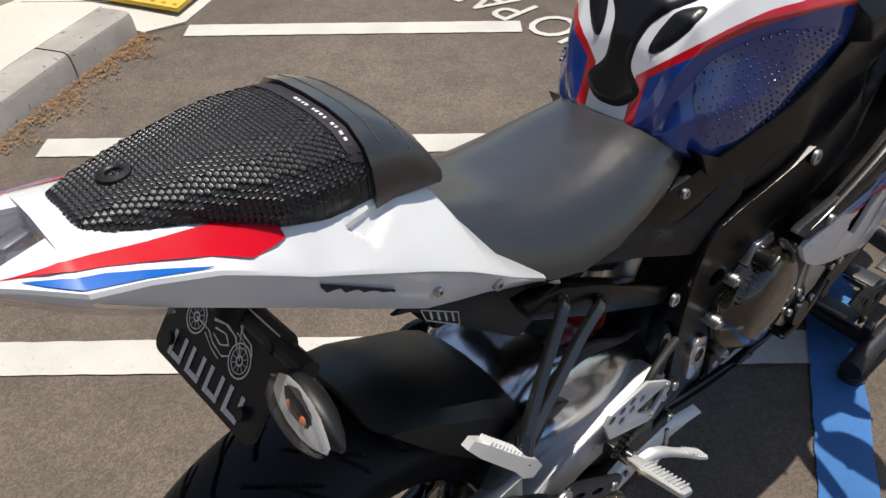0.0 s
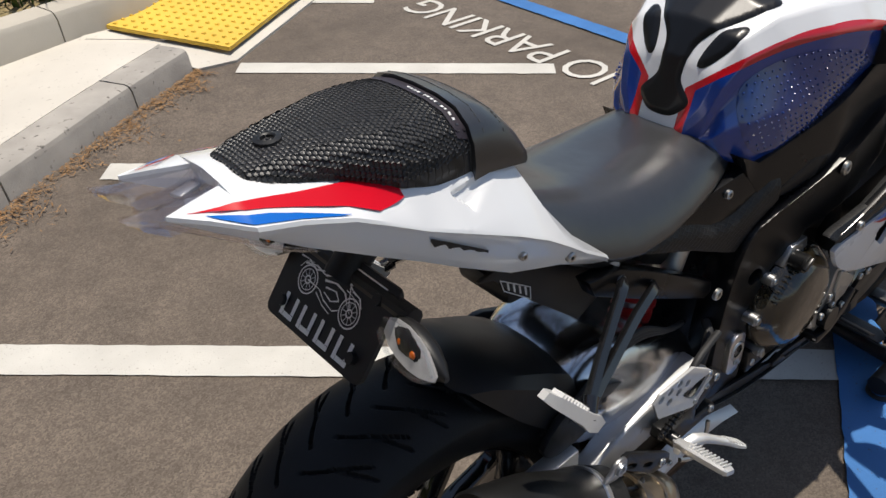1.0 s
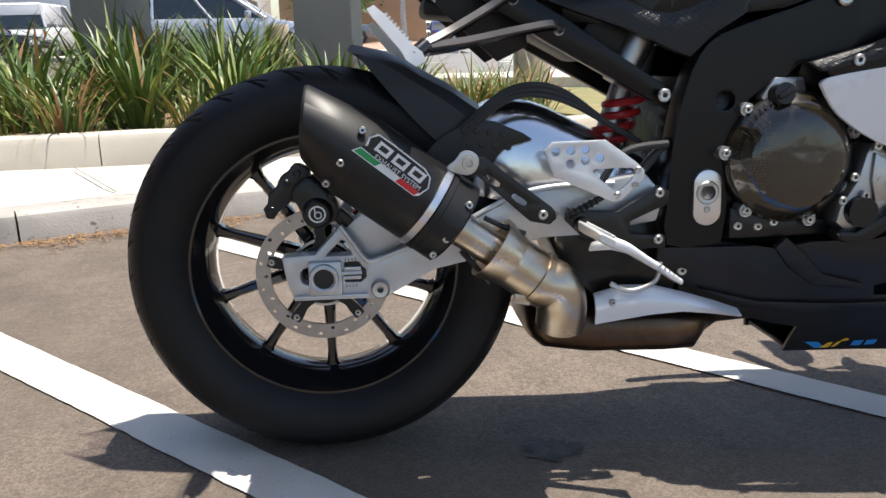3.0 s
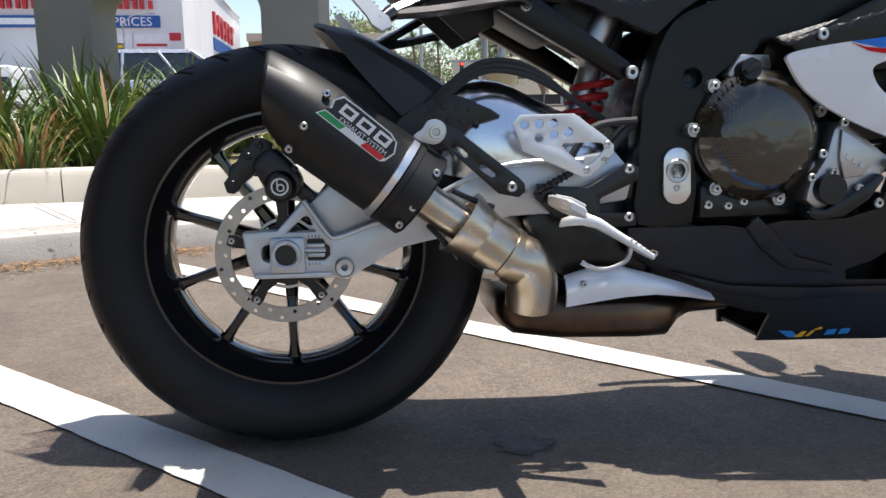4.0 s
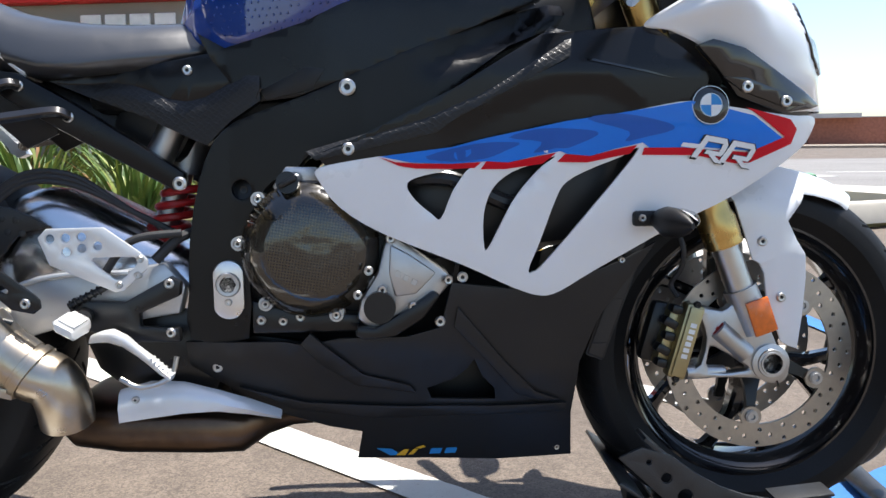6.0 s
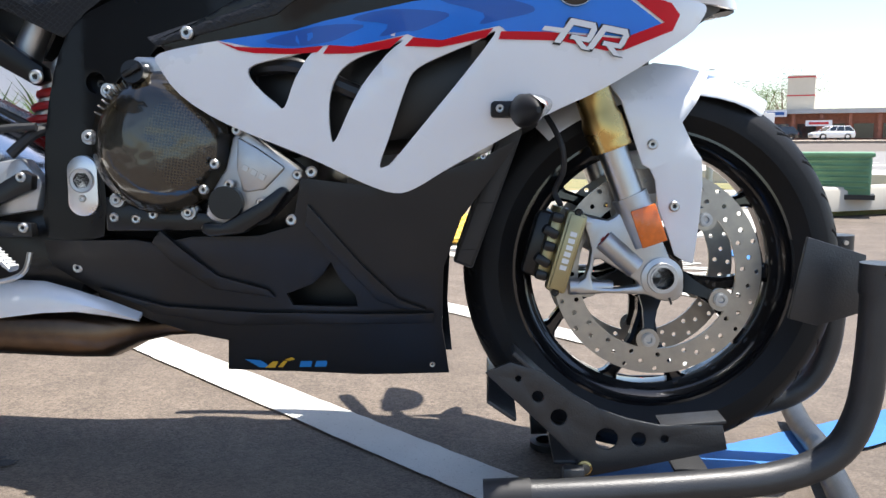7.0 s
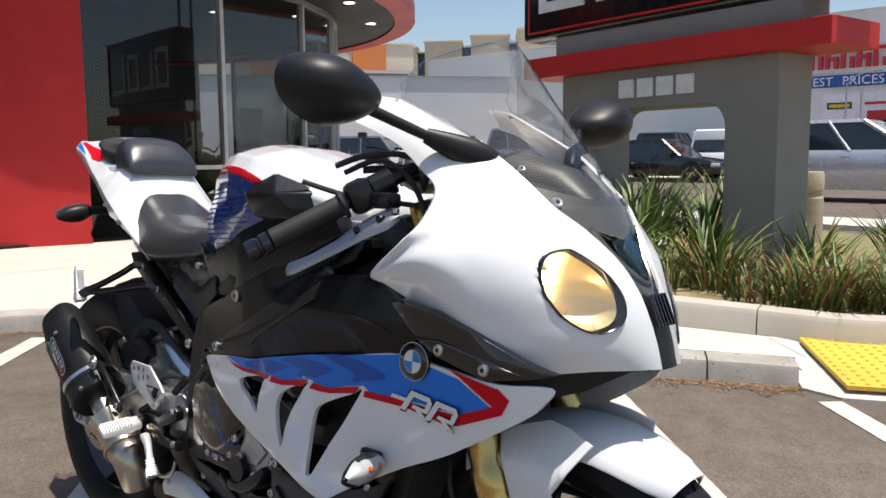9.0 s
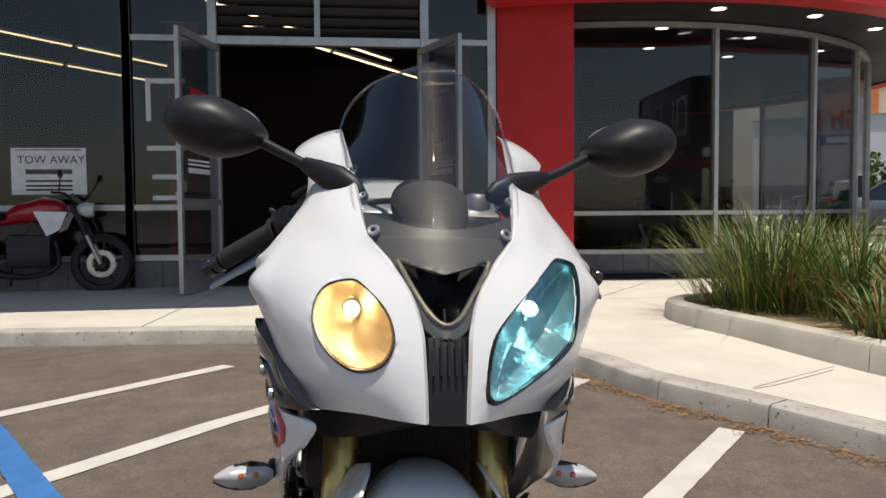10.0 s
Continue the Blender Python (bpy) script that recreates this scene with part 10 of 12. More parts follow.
bmesh.ops.subdivide_edges(bm, edges=[e for e in bm.edges if len(e.link_faces) == 2], cuts=5, smooth=0.7, use_grid_fill=True)
tank = part("fuel_tank", bm, TANK_PAINT, BIKE, "white tank with red edge and dark blue flanks", angle=70)


tank_src = bmesh.new()
tank_src.from_mesh(tank.data)
TANK_TREE = BVHTree.FromBMesh(tank_src)
tank_src.free()


def draped(outline, up, mat, name, label="", lift=0.003, step=0.006, both=True, thick=0.004):
    """A thin pad that lies on the tank. up: from above (x, y), from the rear (slope, y) or from the side (x, z)."""
    o = smooth2(outline, 3)
    xs, ys = [a for a, _ in o], [b for _, b in o]
    bm = bmesh.new()
    grid, place = {}, {}

    def at(a, b):
        if up == "rear":
            h = TANK_TREE.ray_cast(Vector((0.6 * a, b, 0.8 * a)) - Vector((0.8, 0, -0.6)), Vector((0.8, 0, -0.6)))
        elif up:
            h = TANK_TREE.ray_cast(Vector((a, b, 2)), Vector((0, 0, -1)))
        else:
            h = TANK_TREE.ray_cast(Vector((a, -1, b)), Vector((0, 1, 0)))
        return None if h[0] is None else h[0] + h[1] * lift
    n0, n1 = int((max(xs) - min(xs)) / step) + 2, int((max(ys) - min(ys)) / step) + 2
    for i in range(n0):
        for j in range(n1):
            a, b = min(xs) + i * step, min(ys) + j * step
            if inside((a, b), o):
                p = at(a, b)
                if p is not None:
                    grid[i, j] = bm.verts.new(p)
                    place[grid[i, j]] = (a, b)
    for (i, j), v in grid.items():
        q = [grid.get(k) for k in ((i, j), (i + 1, j), (i + 1, j + 1), (i, j + 1))]
        if all(q):
            bm.faces.new(q)
    for v in [v for v in bm.verts if not v.link_faces]:
        bm.verts.remove(v)
    rim = {v for e in bm.edges if e.is_boundary for v in e.verts}
    for v in rim:
        c = Vector(place[v])
        best = None
        for k in range(len(o)):
            a, b = Vector(o[k - 1][:2]), Vector(o[k][:2])
            ab = b - a
            u = max(0.0, min(1.0, (c - a).dot(ab) / max(1e-9, ab.length_squared)))
            w = a + ab * u
            if best is None or (w - c).length < (best - c).length:
                best = w
        p = at(best.x, best.y)
        if p is not None:
            v.co = p
        h = TANK_TREE.find_nearest(v.co)
        v.co = h[0] + h[1] * 0.0006
    if both:
        b2 = mirrored(bm)
        part(name, b2, mat, tank, label)
    return part(name, bm, mat, tank, label, angle=70)


def inside(p, poly):
    x, y = p
    c = False
    for i in range(len(poly)):
        x0, y0 = poly[i - 1]
        x1, y1 = poly[i]
        if (y0 > y) != (y1 > y) and x < (x1 - x0) * (y - y0) / (y1 - y0) + x0:
            c = not c
    return c


# rubber tank pad: a spine with two wings
HALF_PAD = [(0.988, 0.016), (1.001, 0.034), (1.015, 0.04), (1.034, 0.023), (1.048, 0.019), (1.075, 0.022), (1.095, 0.029), (1.124, 0.052), (1.16, 0.078), (1.185, 0.085), (1.195, 0.05), (1.215, 0.03)]
draped([(a, -0.004 - b) for a, b in HALF_PAD] + [(a, b - 0.004) for a, b in HALF_PAD[::-1]], "rear", BLACK_SATIN, "tank_pad", "black rubber tank pad", 0.004, 0.0035, False)
for s in (-1, 1):
    draped([(a, s * b - 0.004) for a, b in ((1.132, 0.078), (1.12, 0.054), (1.09, 0.04), (1.062, 0.036), (1.064, 0.05), (1.1, 0.076))], "rear", BLACK_SATIN, "tank_pad_wing", "", 0.004, 0.0035, False)
PADS = [(0.562, 0.84), (0.564, 0.88), (0.578, 0.904), (0.62, 0.922), (0.686, 0.926), (0.779, 0.902), (0.8, 0.882), (0.75, 0.835), (0.69, 0.8), (0.615, 0.785), (0.58, 0.805)]
draped(PADS, False, TANK_PAD, "traction_pad", "clear studded traction pad over blue paint", 0.0022)
bm = bmesh.new()
po = smooth2(PADS, 3)
for i in range(26):
    for j in range(14):
        x, z = 0.545 + i * 0.0105 + (j % 2) * 0.00525, 0.795 + j * 0.01 + i * 0.0008
        if inside((x - 0.004, z), po) and inside((x + 0.004, z), po) and (i * 7 + j * 3) % 11 > 1:
            h = TANK_TREE.ray_cast(Vector((x, -1, z)), Vector((0, 1, 0)))
            if h[0] is not None:
                p, nn = h[0] + h[1] * 0.002, h[1]
                rod(bm, p, p + nn * 0.0022, 0.0021, 0.0011, 8)
tagged(flank("traction_studs", bm, TANK_PAD, parent=tank), "", "", kind="stuff")
# black front tank cover with grip pattern
SHOULDER = [(0.802, 0.112, 0.973), (0.819, 0.19, 0.905), (0.842, 0.188, 0.868), (0.92, 0.195, 0.908), (0.957, 0.148, 0.912), (0.983, 0.123, 0.884), (0.9, 0.08, 0.95), (0.805, 0.085, 0.962), (0.84, 0.13, 0.85), (0.98, 0.09, 0.86), (0.95, 0.17, 0.865)]
bm = bmesh.new()
hull = bmesh.ops.convex_hull(bm, input=[bm.verts.new((x, -y, z)) for x, y, z in SHOULDER])
for g in hull["geom_interior"]:
    if isinstance(g, bmesh.types.BMVert):
        bm.verts.remove(g)
bmesh.ops.dissolve_limit(bm, angle_limit=radians(6), verts=bm.verts[:], edges=bm.edges[:])
bmesh.ops.bevel(bm, geom=bm.edges[:], offset=0.003, segments=2, affect="EDGES", profile=0.5, clamp_overlap=True)
bmesh.ops.recalc_face_normals(bm, faces=bm.faces[:])
b2 = mirrored(bm)
shoulder = part("tank_shoulder", bm, BLACK_SATIN, tank, "black shoulder cover of the tank")
part("tank_shoulder", b2, BLACK_SATIN, tank, "black shoulder cover of the tank")
for s in (-1, 1):
    bm = bmesh.new()
    q = [Vector((0.81, s * 0.113, 0.97)), Vector((0.915, s * 0.189, 0.909)), Vector((0.952, s * 0.148, 0.914)), Vector((0.9, s * 0.09, 0.948))]
    n = (q[1] - q[0]).cross(q[3] - q[0]).normalized()
    n = n if n.z > 0 else -n
    top_ = [bm.verts.new(v + n * 0.0022) for v in q]
    low_ = [bm.verts.new(v - n * 0.004) for v in q]
    bm.faces.new(top_)
    for k in range(4):
        bm.faces.new((top_[k - 1], top_[k], low_[k], low_[k - 1]))
    bmesh.ops.recalc_face_normals(bm, faces=bm.faces[:])
    part("shoulder_grip", bm, GRIP, tank, smooth=False)

# front fork
BEFORE = set(bpy.data.meshes)
for s in (-1, 1):
    y = s * 0.108 - 0.002
    a, b = Vector((1.415, y, 0.335)), Vector((1.27, y, 0.72))
    d = (b - a).normalized()
    bm = bmesh.new()
    rod(bm, a + d * 0.075, a + d * 0.2, 0.0215, seg=28)
    part("fork_slider", bm, STEEL, BIKE, "chrome fork tube")
    bm = bmesh.new()
    m = axis_matrix(a + d * 0.165, b)
    lathe(bm, [(0.022, 0), (0.029, 0.001), (0.03, 0.006), (0.029, 0.012), (0.0305, 0.018), (0.0305, 0.045), (0.027, 0.055), (0.0265, 0.075), (0.0265, 0.33)], 36, m)
    fork = part("fork_tube", bm, GOLD, BIKE, "gold anodised fork leg", angle=50)
    bm = bmesh.new()
    rod(bm, a + d * 0.44, a + d * 0.62, 0.0265, seg=28)
    part("upper_fork", bm, GOLD, fork)
    bm = bmesh.new()
    yo = y + s * 0.018
    plate(bm, smooth2([(1.367, 0.399), (1.38, 0.412), (1.405, 0.414), (1.42, 0.385), (1.442, 0.329), (1.456, 0.316), (1.461, 0.3), (1.46, 0.28), (1.447, 0.269), (1.424, 0.272), (1.405, 0.279), (1.335, 0.281), (1.303, 0.281), (1.303, 0.295), (1.318, 0.303), (1.327, 0.345), (1.318, 0.375), (1.318, 0.393), (1.35, 0.388)], 2), y - 0.01, y + 0.012, bev=0.004,
          holes=[smooth2([(1.331, 0.324), (1.34, 0.331), (1.394, 0.298), (1.387, 0.291), (1.332, 0.29)], 2)])
    low = part("fork_foot", bm, CAST, BIKE, "cast aluminium fork foot with an open web")
    bm = bmesh.new()
    rod(bm, (1.412, y, 0.355), a + d * 0.095, 0.026, 0.0265, 24)
    part("foot_socket", bm, CAST, low)
    hub = (1.429, y + s * 0.014, 0.304)
    bm = bmesh.new()
    lathe(bm, [(0.0155, -0.006), (0.0158, 0.008), (0.018, 0.008), (0.0185, 0.0055), (0.022, 0.0055), (0.0228, 0.003), (0.03, 0.001), (0.031, -0.02)], 32, axis_matrix(hub, (hub[0], y + s, hub[2])))
    part("axle_nut", bm, CAST, low)
    # hex hole and pinch slot coloured black for the shade inside
    bm = bmesh.new()
    lathe(bm, [(0.0001, -0.004), (0.0157, -0.004), (0.0175, 0.0062)], 6, axis_matrix(hub, (hub[0], y + s, hub[2])))
    part("axle_hex", bm, BLACK_INK_SHADE, low)
    part("pinch_slot", box(bmesh.new(), (1.441, y + s * 0.0125, 0.272), (0.003, 0.002, 0.014), Matrix.Rotation(-0.35, 4, "Y")), BLACK_INK_SHADE, low, smooth=False)
    # caliper lugs
    for p, q in (((1.372, 0.372), (1.31, 0.388)), ((1.36, 0.289), (1.296, 0.289))):
        bm = bmesh.new()
        tube(bm, [(p[0], y - s * 0.004, p[1]), ((p[0] + q[0]) / 2, y - s * 0.002, (p[1] + q[1]) / 2), (q[0], y, q[1])], [0.009, 0.011, 0.0115], 16)
        part("caliper_lug", bm, CAST, low)
    bm = bmesh.new()
    rod(bm, (1.344, y + s * 0.006, 0.36), (1.392, y + s * 0.004, 0.318), 0.0165, seg=20)
    part("foot_strut", bm, CAST, low)
    bm = bmesh.new()
    lathe(bm, [(0.0001, 0.002), (0.004, 0.003), (0.0045, 0.001), (0.012, 0.001), (0.0145, -0.002)], 20, axis_matrix((1.343, y + s * 0.0065, 0.361), (1.343 - 0.7, y + s * 0.3, 0.361 + 0.6)))
    part("damper_cap", bm, DARKRED, low)
    # brake caliper
    bm = bmesh.new()
    mm = Matrix.Rotation(radians(16), 4, "Y")
    box(bm, (1.29, y + s * 0.008, 0.342), (0.03, 0.028, 0.12), mm, 0.005)
    box(bm, (1.29, y + s * 0.024, 0.342), (0.021, 0.006, 0.112), mm, 0.002)
    box(bm, (1.268, y - s * 0.012, 0.348), (0.022, 0.04, 0.1), mm, 0.008)
    cal = part("front_caliper", bm, BRASS, BIKE, "gold four-piston brake caliper")
    bm = bmesh.new()
    for k in range(-2, 3):
        box(bm, (1.266 + k * 0.006 - 0.004 * (k % 2), y + s * 0.004, 0.35 + k * 0.021), (0.018 + 0.006 * (k % 2), 0.026, 0.014), Matrix.Rotation(radians(16 + 14 * (k % 2)), 4, "Y"), 0.004)
    box(bm, (1.26, y - s * 0.03, 0.35), (0.045, 0.03, 0.1), mm, 0.01)
    part("caliper_bridge", bm, BLACK_SATIN, cal)
    for k in (-1, 1):
        bolt((1.29 + k * 0.0165, y + s * 0.022, 0.342 + k * 0.058), 0.0062, (0, s, 0), mat=BLACK_SATIN, parent=cal)
    if s < 0:
        for k in range(6):
            part("caliper_bar", box(bmesh.new(), (1.2915 + (k - 2.5) * 0.0029, y - 0.0273, 0.3445 + (k - 2.5) * 0.0096), (0.0095, 0.0008, 0.0068), mm), WHITE_INK, cal, smooth=False)
    bm = bmesh.new()
    box(bm, (1.405, y + s * 0.03, 0.381), (0.037, 0.006, 0.056), Matrix.Rotation(radians(-19), 4, "Y"), 0.002)
    part("reflector", bm, ORANGE, BIKE, "amber side reflector")
    bm = bmesh.new()
    tube(bm, [(1.283, y, 0.41), (1.275, y - s * 0.01, 0.43), (1.285, y + s * 0.01, 0.46), (1.28, y + s * 0.02, 0.5), (1.255, y - s * 0.01, 0.55)], 0.0042, 8)
    part("brake_line", bm, RUBBER, BIKE)
for me in set(bpy.data.meshes) - BEFORE:
    me.transform(Matrix.Translation((0.002, 0, -0.015)))
# yoke and clamps
bm = bmesh.new()
box(bm, (1.25, 0, 0.72), (0.08, 0.28, 0.03), Matrix.Rotation(0.36, 4, "Y"), 0.008)
part("lower_yoke", bm, BLACK_SATIN, BIKE)
bm = bmesh.new()
box(bm, (1.175, 0, 0.935), (0.07, 0.27, 0.022), Matrix.Rotation(0.36, 4, "Y"), 0.008)
part("top_yoke", bm, CAST, BIKE, "silver top yoke")

# front fender
bm = bmesh.new()
rows = []
for i in range(15):
    a = radians(130 - i * 5.3)
    R = 0.308 + 0.0007 * max(0, i - 5)
    cx, cz = 1.434 + R * math.cos(a), 0.293 + R * math.sin(a)
    w = 0.076 if i < 11 else (0.075, 0.072, 0.064, 0.045)[i - 11]
    n = Vector((math.cos(a), 0, math.sin(a)))
    o = Vector((cx, -0.002, cz))
    rows.append([o + Vector((0, k * w, 0)) - n * (0.048 - 0.0022 * max(0, i - 6)) * abs(k) ** 2.6 for k in (-1, -0.85, -0.65, -0.4, -0.15, 0, 0.15, 0.4, 0.65, 0.85, 1)])
loft(bm, rows, closed=False)
ex = bmesh.ops.extrude_face_region(bm, geom=bm.faces[:])
for v in [g for g in ex["geom"] if isinstance(g, bmesh.types.BMVert)]:
    v.co += (Vector((1.434, v.co.y, 0.293)) - v.co).normalized() * 0.004
bmesh.ops.recalc_face_normals(bm, faces=bm.faces[:])
fender = part("front_fender", bm, PAINT_WHITE, BIKE, "glossy white front fender", angle=50)
FEN = [(1.352, 0.572), (1.366, 0.584), (1.391, 0.592), (1.423, 0.603), (1.46, 0.598), (1.5, 0.585), (1.475, 0.54), (1.456, 0.513), (1.471, 0.482), (1.485, 0.461), (1.487, 0.423), (1.483, 0.36), (1.477, 0.309), (1.462, 0.314), (1.45, 0.322), (1.437, 0.358), (1.424, 0.392), (1.419, 0.431), (1.411, 0.447), (1.4, 0.453), (1.384, 0.5), (1.368, 0.545)]


def fen_depth(x, z):
    return 0.075 + 0.045 * max(0, min(1, (0.605 - z) / 0.06)) - 0.03 * max(0, 0.45 - z)


bm = shell(FEN, fen_depth, 0.005, bev=0.0015, rnd=1)
b2 = mirrored(bm)
bmesh.ops.translate(b2, verts=b2.verts[:], vec=(0, -0.004, 0))
part("fender_leg", bm, PAINT_WHITE, fender)
part("fender_leg", b2, PAINT_WHITE, fender)
for x, z in ((1.414, 0.482), (1.447, 0.393)):
    bolt((x, -fen_depth(x, z) - 0.002, z), 0.0085, parent=fender)

BEFORE = set(bpy.data.meshes)
# nose fairing: rows from chin to top, each from the centre to the flank
NOSE_CHIN = [
    [(1.560, 0.026, 0.690), (1.535, 0.055, 0.688), (1.500, 0.09, 0.686), (1.462, 0.13, 0.682), (1.435, 0.158, 0.68), (1.41, 0.172, 0.69)],
    [(1.552, 0.027, 0.722), (1.526, 0.075, 0.722), (1.492, 0.125, 0.72), (1.445, 0.167, 0.716), (1.39, 0.197, 0.716), (1.335, 0.208, 0.735)],
    [(1.540, 0.029, 0.757), (1.515, 0.09, 0.758), (1.478, 0.145, 0.757), (1.425, 0.188, 0.755), (1.36, 0.218, 0.758), (1.28, 0.226, 0.768)],
    [(1.523, 0.032, 0.793), (1.497, 0.1, 0.796), (1.459, 0.16, 0.797), (1.4, 0.206, 0.797), (1.33, 0.24, 0.797), (1.235, 0.232, 0.787)],
]
NOSE_LAMPS = [
    [(1.498, 0.044, 0.832), (1.472, 0.105, 0.836), (1.432, 0.165, 0.836), (1.375, 0.215, 0.834), (1.31, 0.256, 0.828), (1.2, 0.23, 0.798)],
    [(1.462, 0.07, 0.872), (1.436, 0.118, 0.874), (1.396, 0.168, 0.872), (1.355, 0.206, 0.867), (1.325, 0.232, 0.861), (1.282, 0.25, 0.85)],
    [(1.425, 0.098, 0.905), (1.4, 0.13, 0.904), (1.368, 0.163, 0.9), (1.338, 0.194, 0.894), (1.318, 0.213, 0.888), (1.3, 0.228, 0.88)],
    [(1.372, 0.108, 0.948), (1.355, 0.13, 0.945), (1.335, 0.154, 0.94), (1.318, 0.172, 0.934), (1.306, 0.185, 0.929), (1.294, 0.196, 0.923)],
]
NOSE_BROW = [
    [(1.318, 0.116, 0.985), (1.304, 0.13, 0.981), (1.29, 0.146, 0.976), (1.278, 0.16, 0.97), (1.265, 0.173, 0.962), (1.25, 0.182, 0.952)],
    [(1.235, 0.126, 1.025), (1.226, 0.14, 1.02), (1.218, 0.153, 1.015), (1.21, 0.165, 1.008), (1.203, 0.175, 1.0), (1.195, 0.183, 0.992)],
    [(1.16, 0.134, 1.058), (1.155, 0.15, 1.053), (1.15, 0.165, 1.047), (1.144, 0.18, 1.04), (1.138, 0.193, 1.032), (1.132, 0.205, 1.022)],
    [(1.11, 0.136, 1.068), (1.104, 0.151, 1.065), (1.1, 0.166, 1.06), (1.095, 0.181, 1.053), (1.09, 0.194, 1.045), (1.086, 0.205, 1.036)],
]
ROWS_N = NOSE_CHIN + NOSE_LAMPS + NOSE_BROW


def nose_net(nu, nv):
    """The smooth surface through the rows, as a grid of points on the right side."""
    cols = [spline([(x, -y, z) for x, y, z in r], nu) for r in ROWS_N]
    k = len(cols[0])
    lines = [spline([c[i] for c in cols], nv) for i in range(k)]
    return [[lines[i][j] for i in range(k)] for j in range(len(lines[0]))]


HEAD_R = smooth2([(-0.1125 + (a + 0.0815) * 1.112, b) for a, b in [(-0.126, 0.80), (-0.121, 0.825), (-0.108, 0.841), (-0.083, 0.8475), (-0.072, 0.842), (-0.05, 0.82), (-0.04, 0.80), (-0.037, 0.775), (-0.047, 0.753), (-0.065, 0.742), (-0.085, 0.742), (-0.107, 0.758), (-0.12, 0.778)]], 4)
HEAD_L = smooth2([(0.048 + (a - 0.05) * 1.19, b) for a, b in [(0.178, 0.862), (0.166, 0.872), (0.15, 0.876), (0.137, 0.87), (0.075, 0.808), (0.056, 0.775), (0.05, 0.725), (0.056, 0.712), (0.075, 0.712), (0.15, 0.757), (0.163, 0.775), (0.173, 0.815)]], 4)
NOSE_NET = nose_net(12, 10)


def snap_hole(bm, hole, reach=0.012):
    """Pulls the border of a cut-out onto its outline in yz."""
    for v in bm.verts:
        if v.is_boundary:
            best, bp_ = reach, None
            for i in range(len(hole)):
                a, b = Vector((*hole[i - 1], 0)), Vector((*hole[i], 0))
                q = Vector((v.co.y, v.co.z, 0))
                f = max(0.0, min(1.0, (q - a).dot(b - a) / max(1e-9, (b - a).length_squared)))
                c = a.lerp(b, f)
                if (c - q).length < best:
                    best, bp_ = (c - q).length, c
            if bp_ is not None:
                v.co.y, v.co.z = bp_.x, bp_.y


def nose_half(side, hole):
    bm = bmesh.new()
    g = [[bm.verts.new((p.x, p.y * side, p.z)) for p in r] for r in NOSE_NET]
    for a, b in zip(g, g[1:]):
        for i in range(len(a) - 1):
            q = (a[i], a[i + 1], b[i + 1], b[i])
            c = sum((v.co for v in q), Vector()) / 4
            if c.x > 1.33 and inside((c.y, c.z), hole):
                continue
            bm.faces.new(q if side > 0 else q[::-1])
    for v in [v for v in bm.verts if not v.link_faces]:
        bm.verts.remove(v)
    snap_hole(bm, hole, 0.007)
    ex = bmesh.ops.extrude_face_region(bm, geom=bm.faces[:])
    for v in [g2 for g2 in ex["geom"] if isinstance(g2, bmesh.types.BMVert)]:
        v.co += Vector((-0.006, 0.004 * side, 0))
    bmesh.ops.recalc_face_normals(bm, faces=bm.faces[:])
    return bm


nose = part("nose_fairing", nose_half(1, HEAD_R), PAINT_WHITE, BIKE, "glossy white nose fairing", angle=50)
part("nose_fairing_half", nose_half(-1, HEAD_L), PAINT_WHITE, BIKE, angle=50)


def nose_x(y, z):
    """How far forward the nose surface is at this height and offset."""
    best, bx = 9, 1.4
    ay = -abs(y)
    for r in NOSE_NET:
        for p in r:
            if p.x > 1.25:
                d = (p.y - ay) ** 2 + (p.z - z) ** 2
                if d < best:
                    best, bx = d, p.x
    return bx


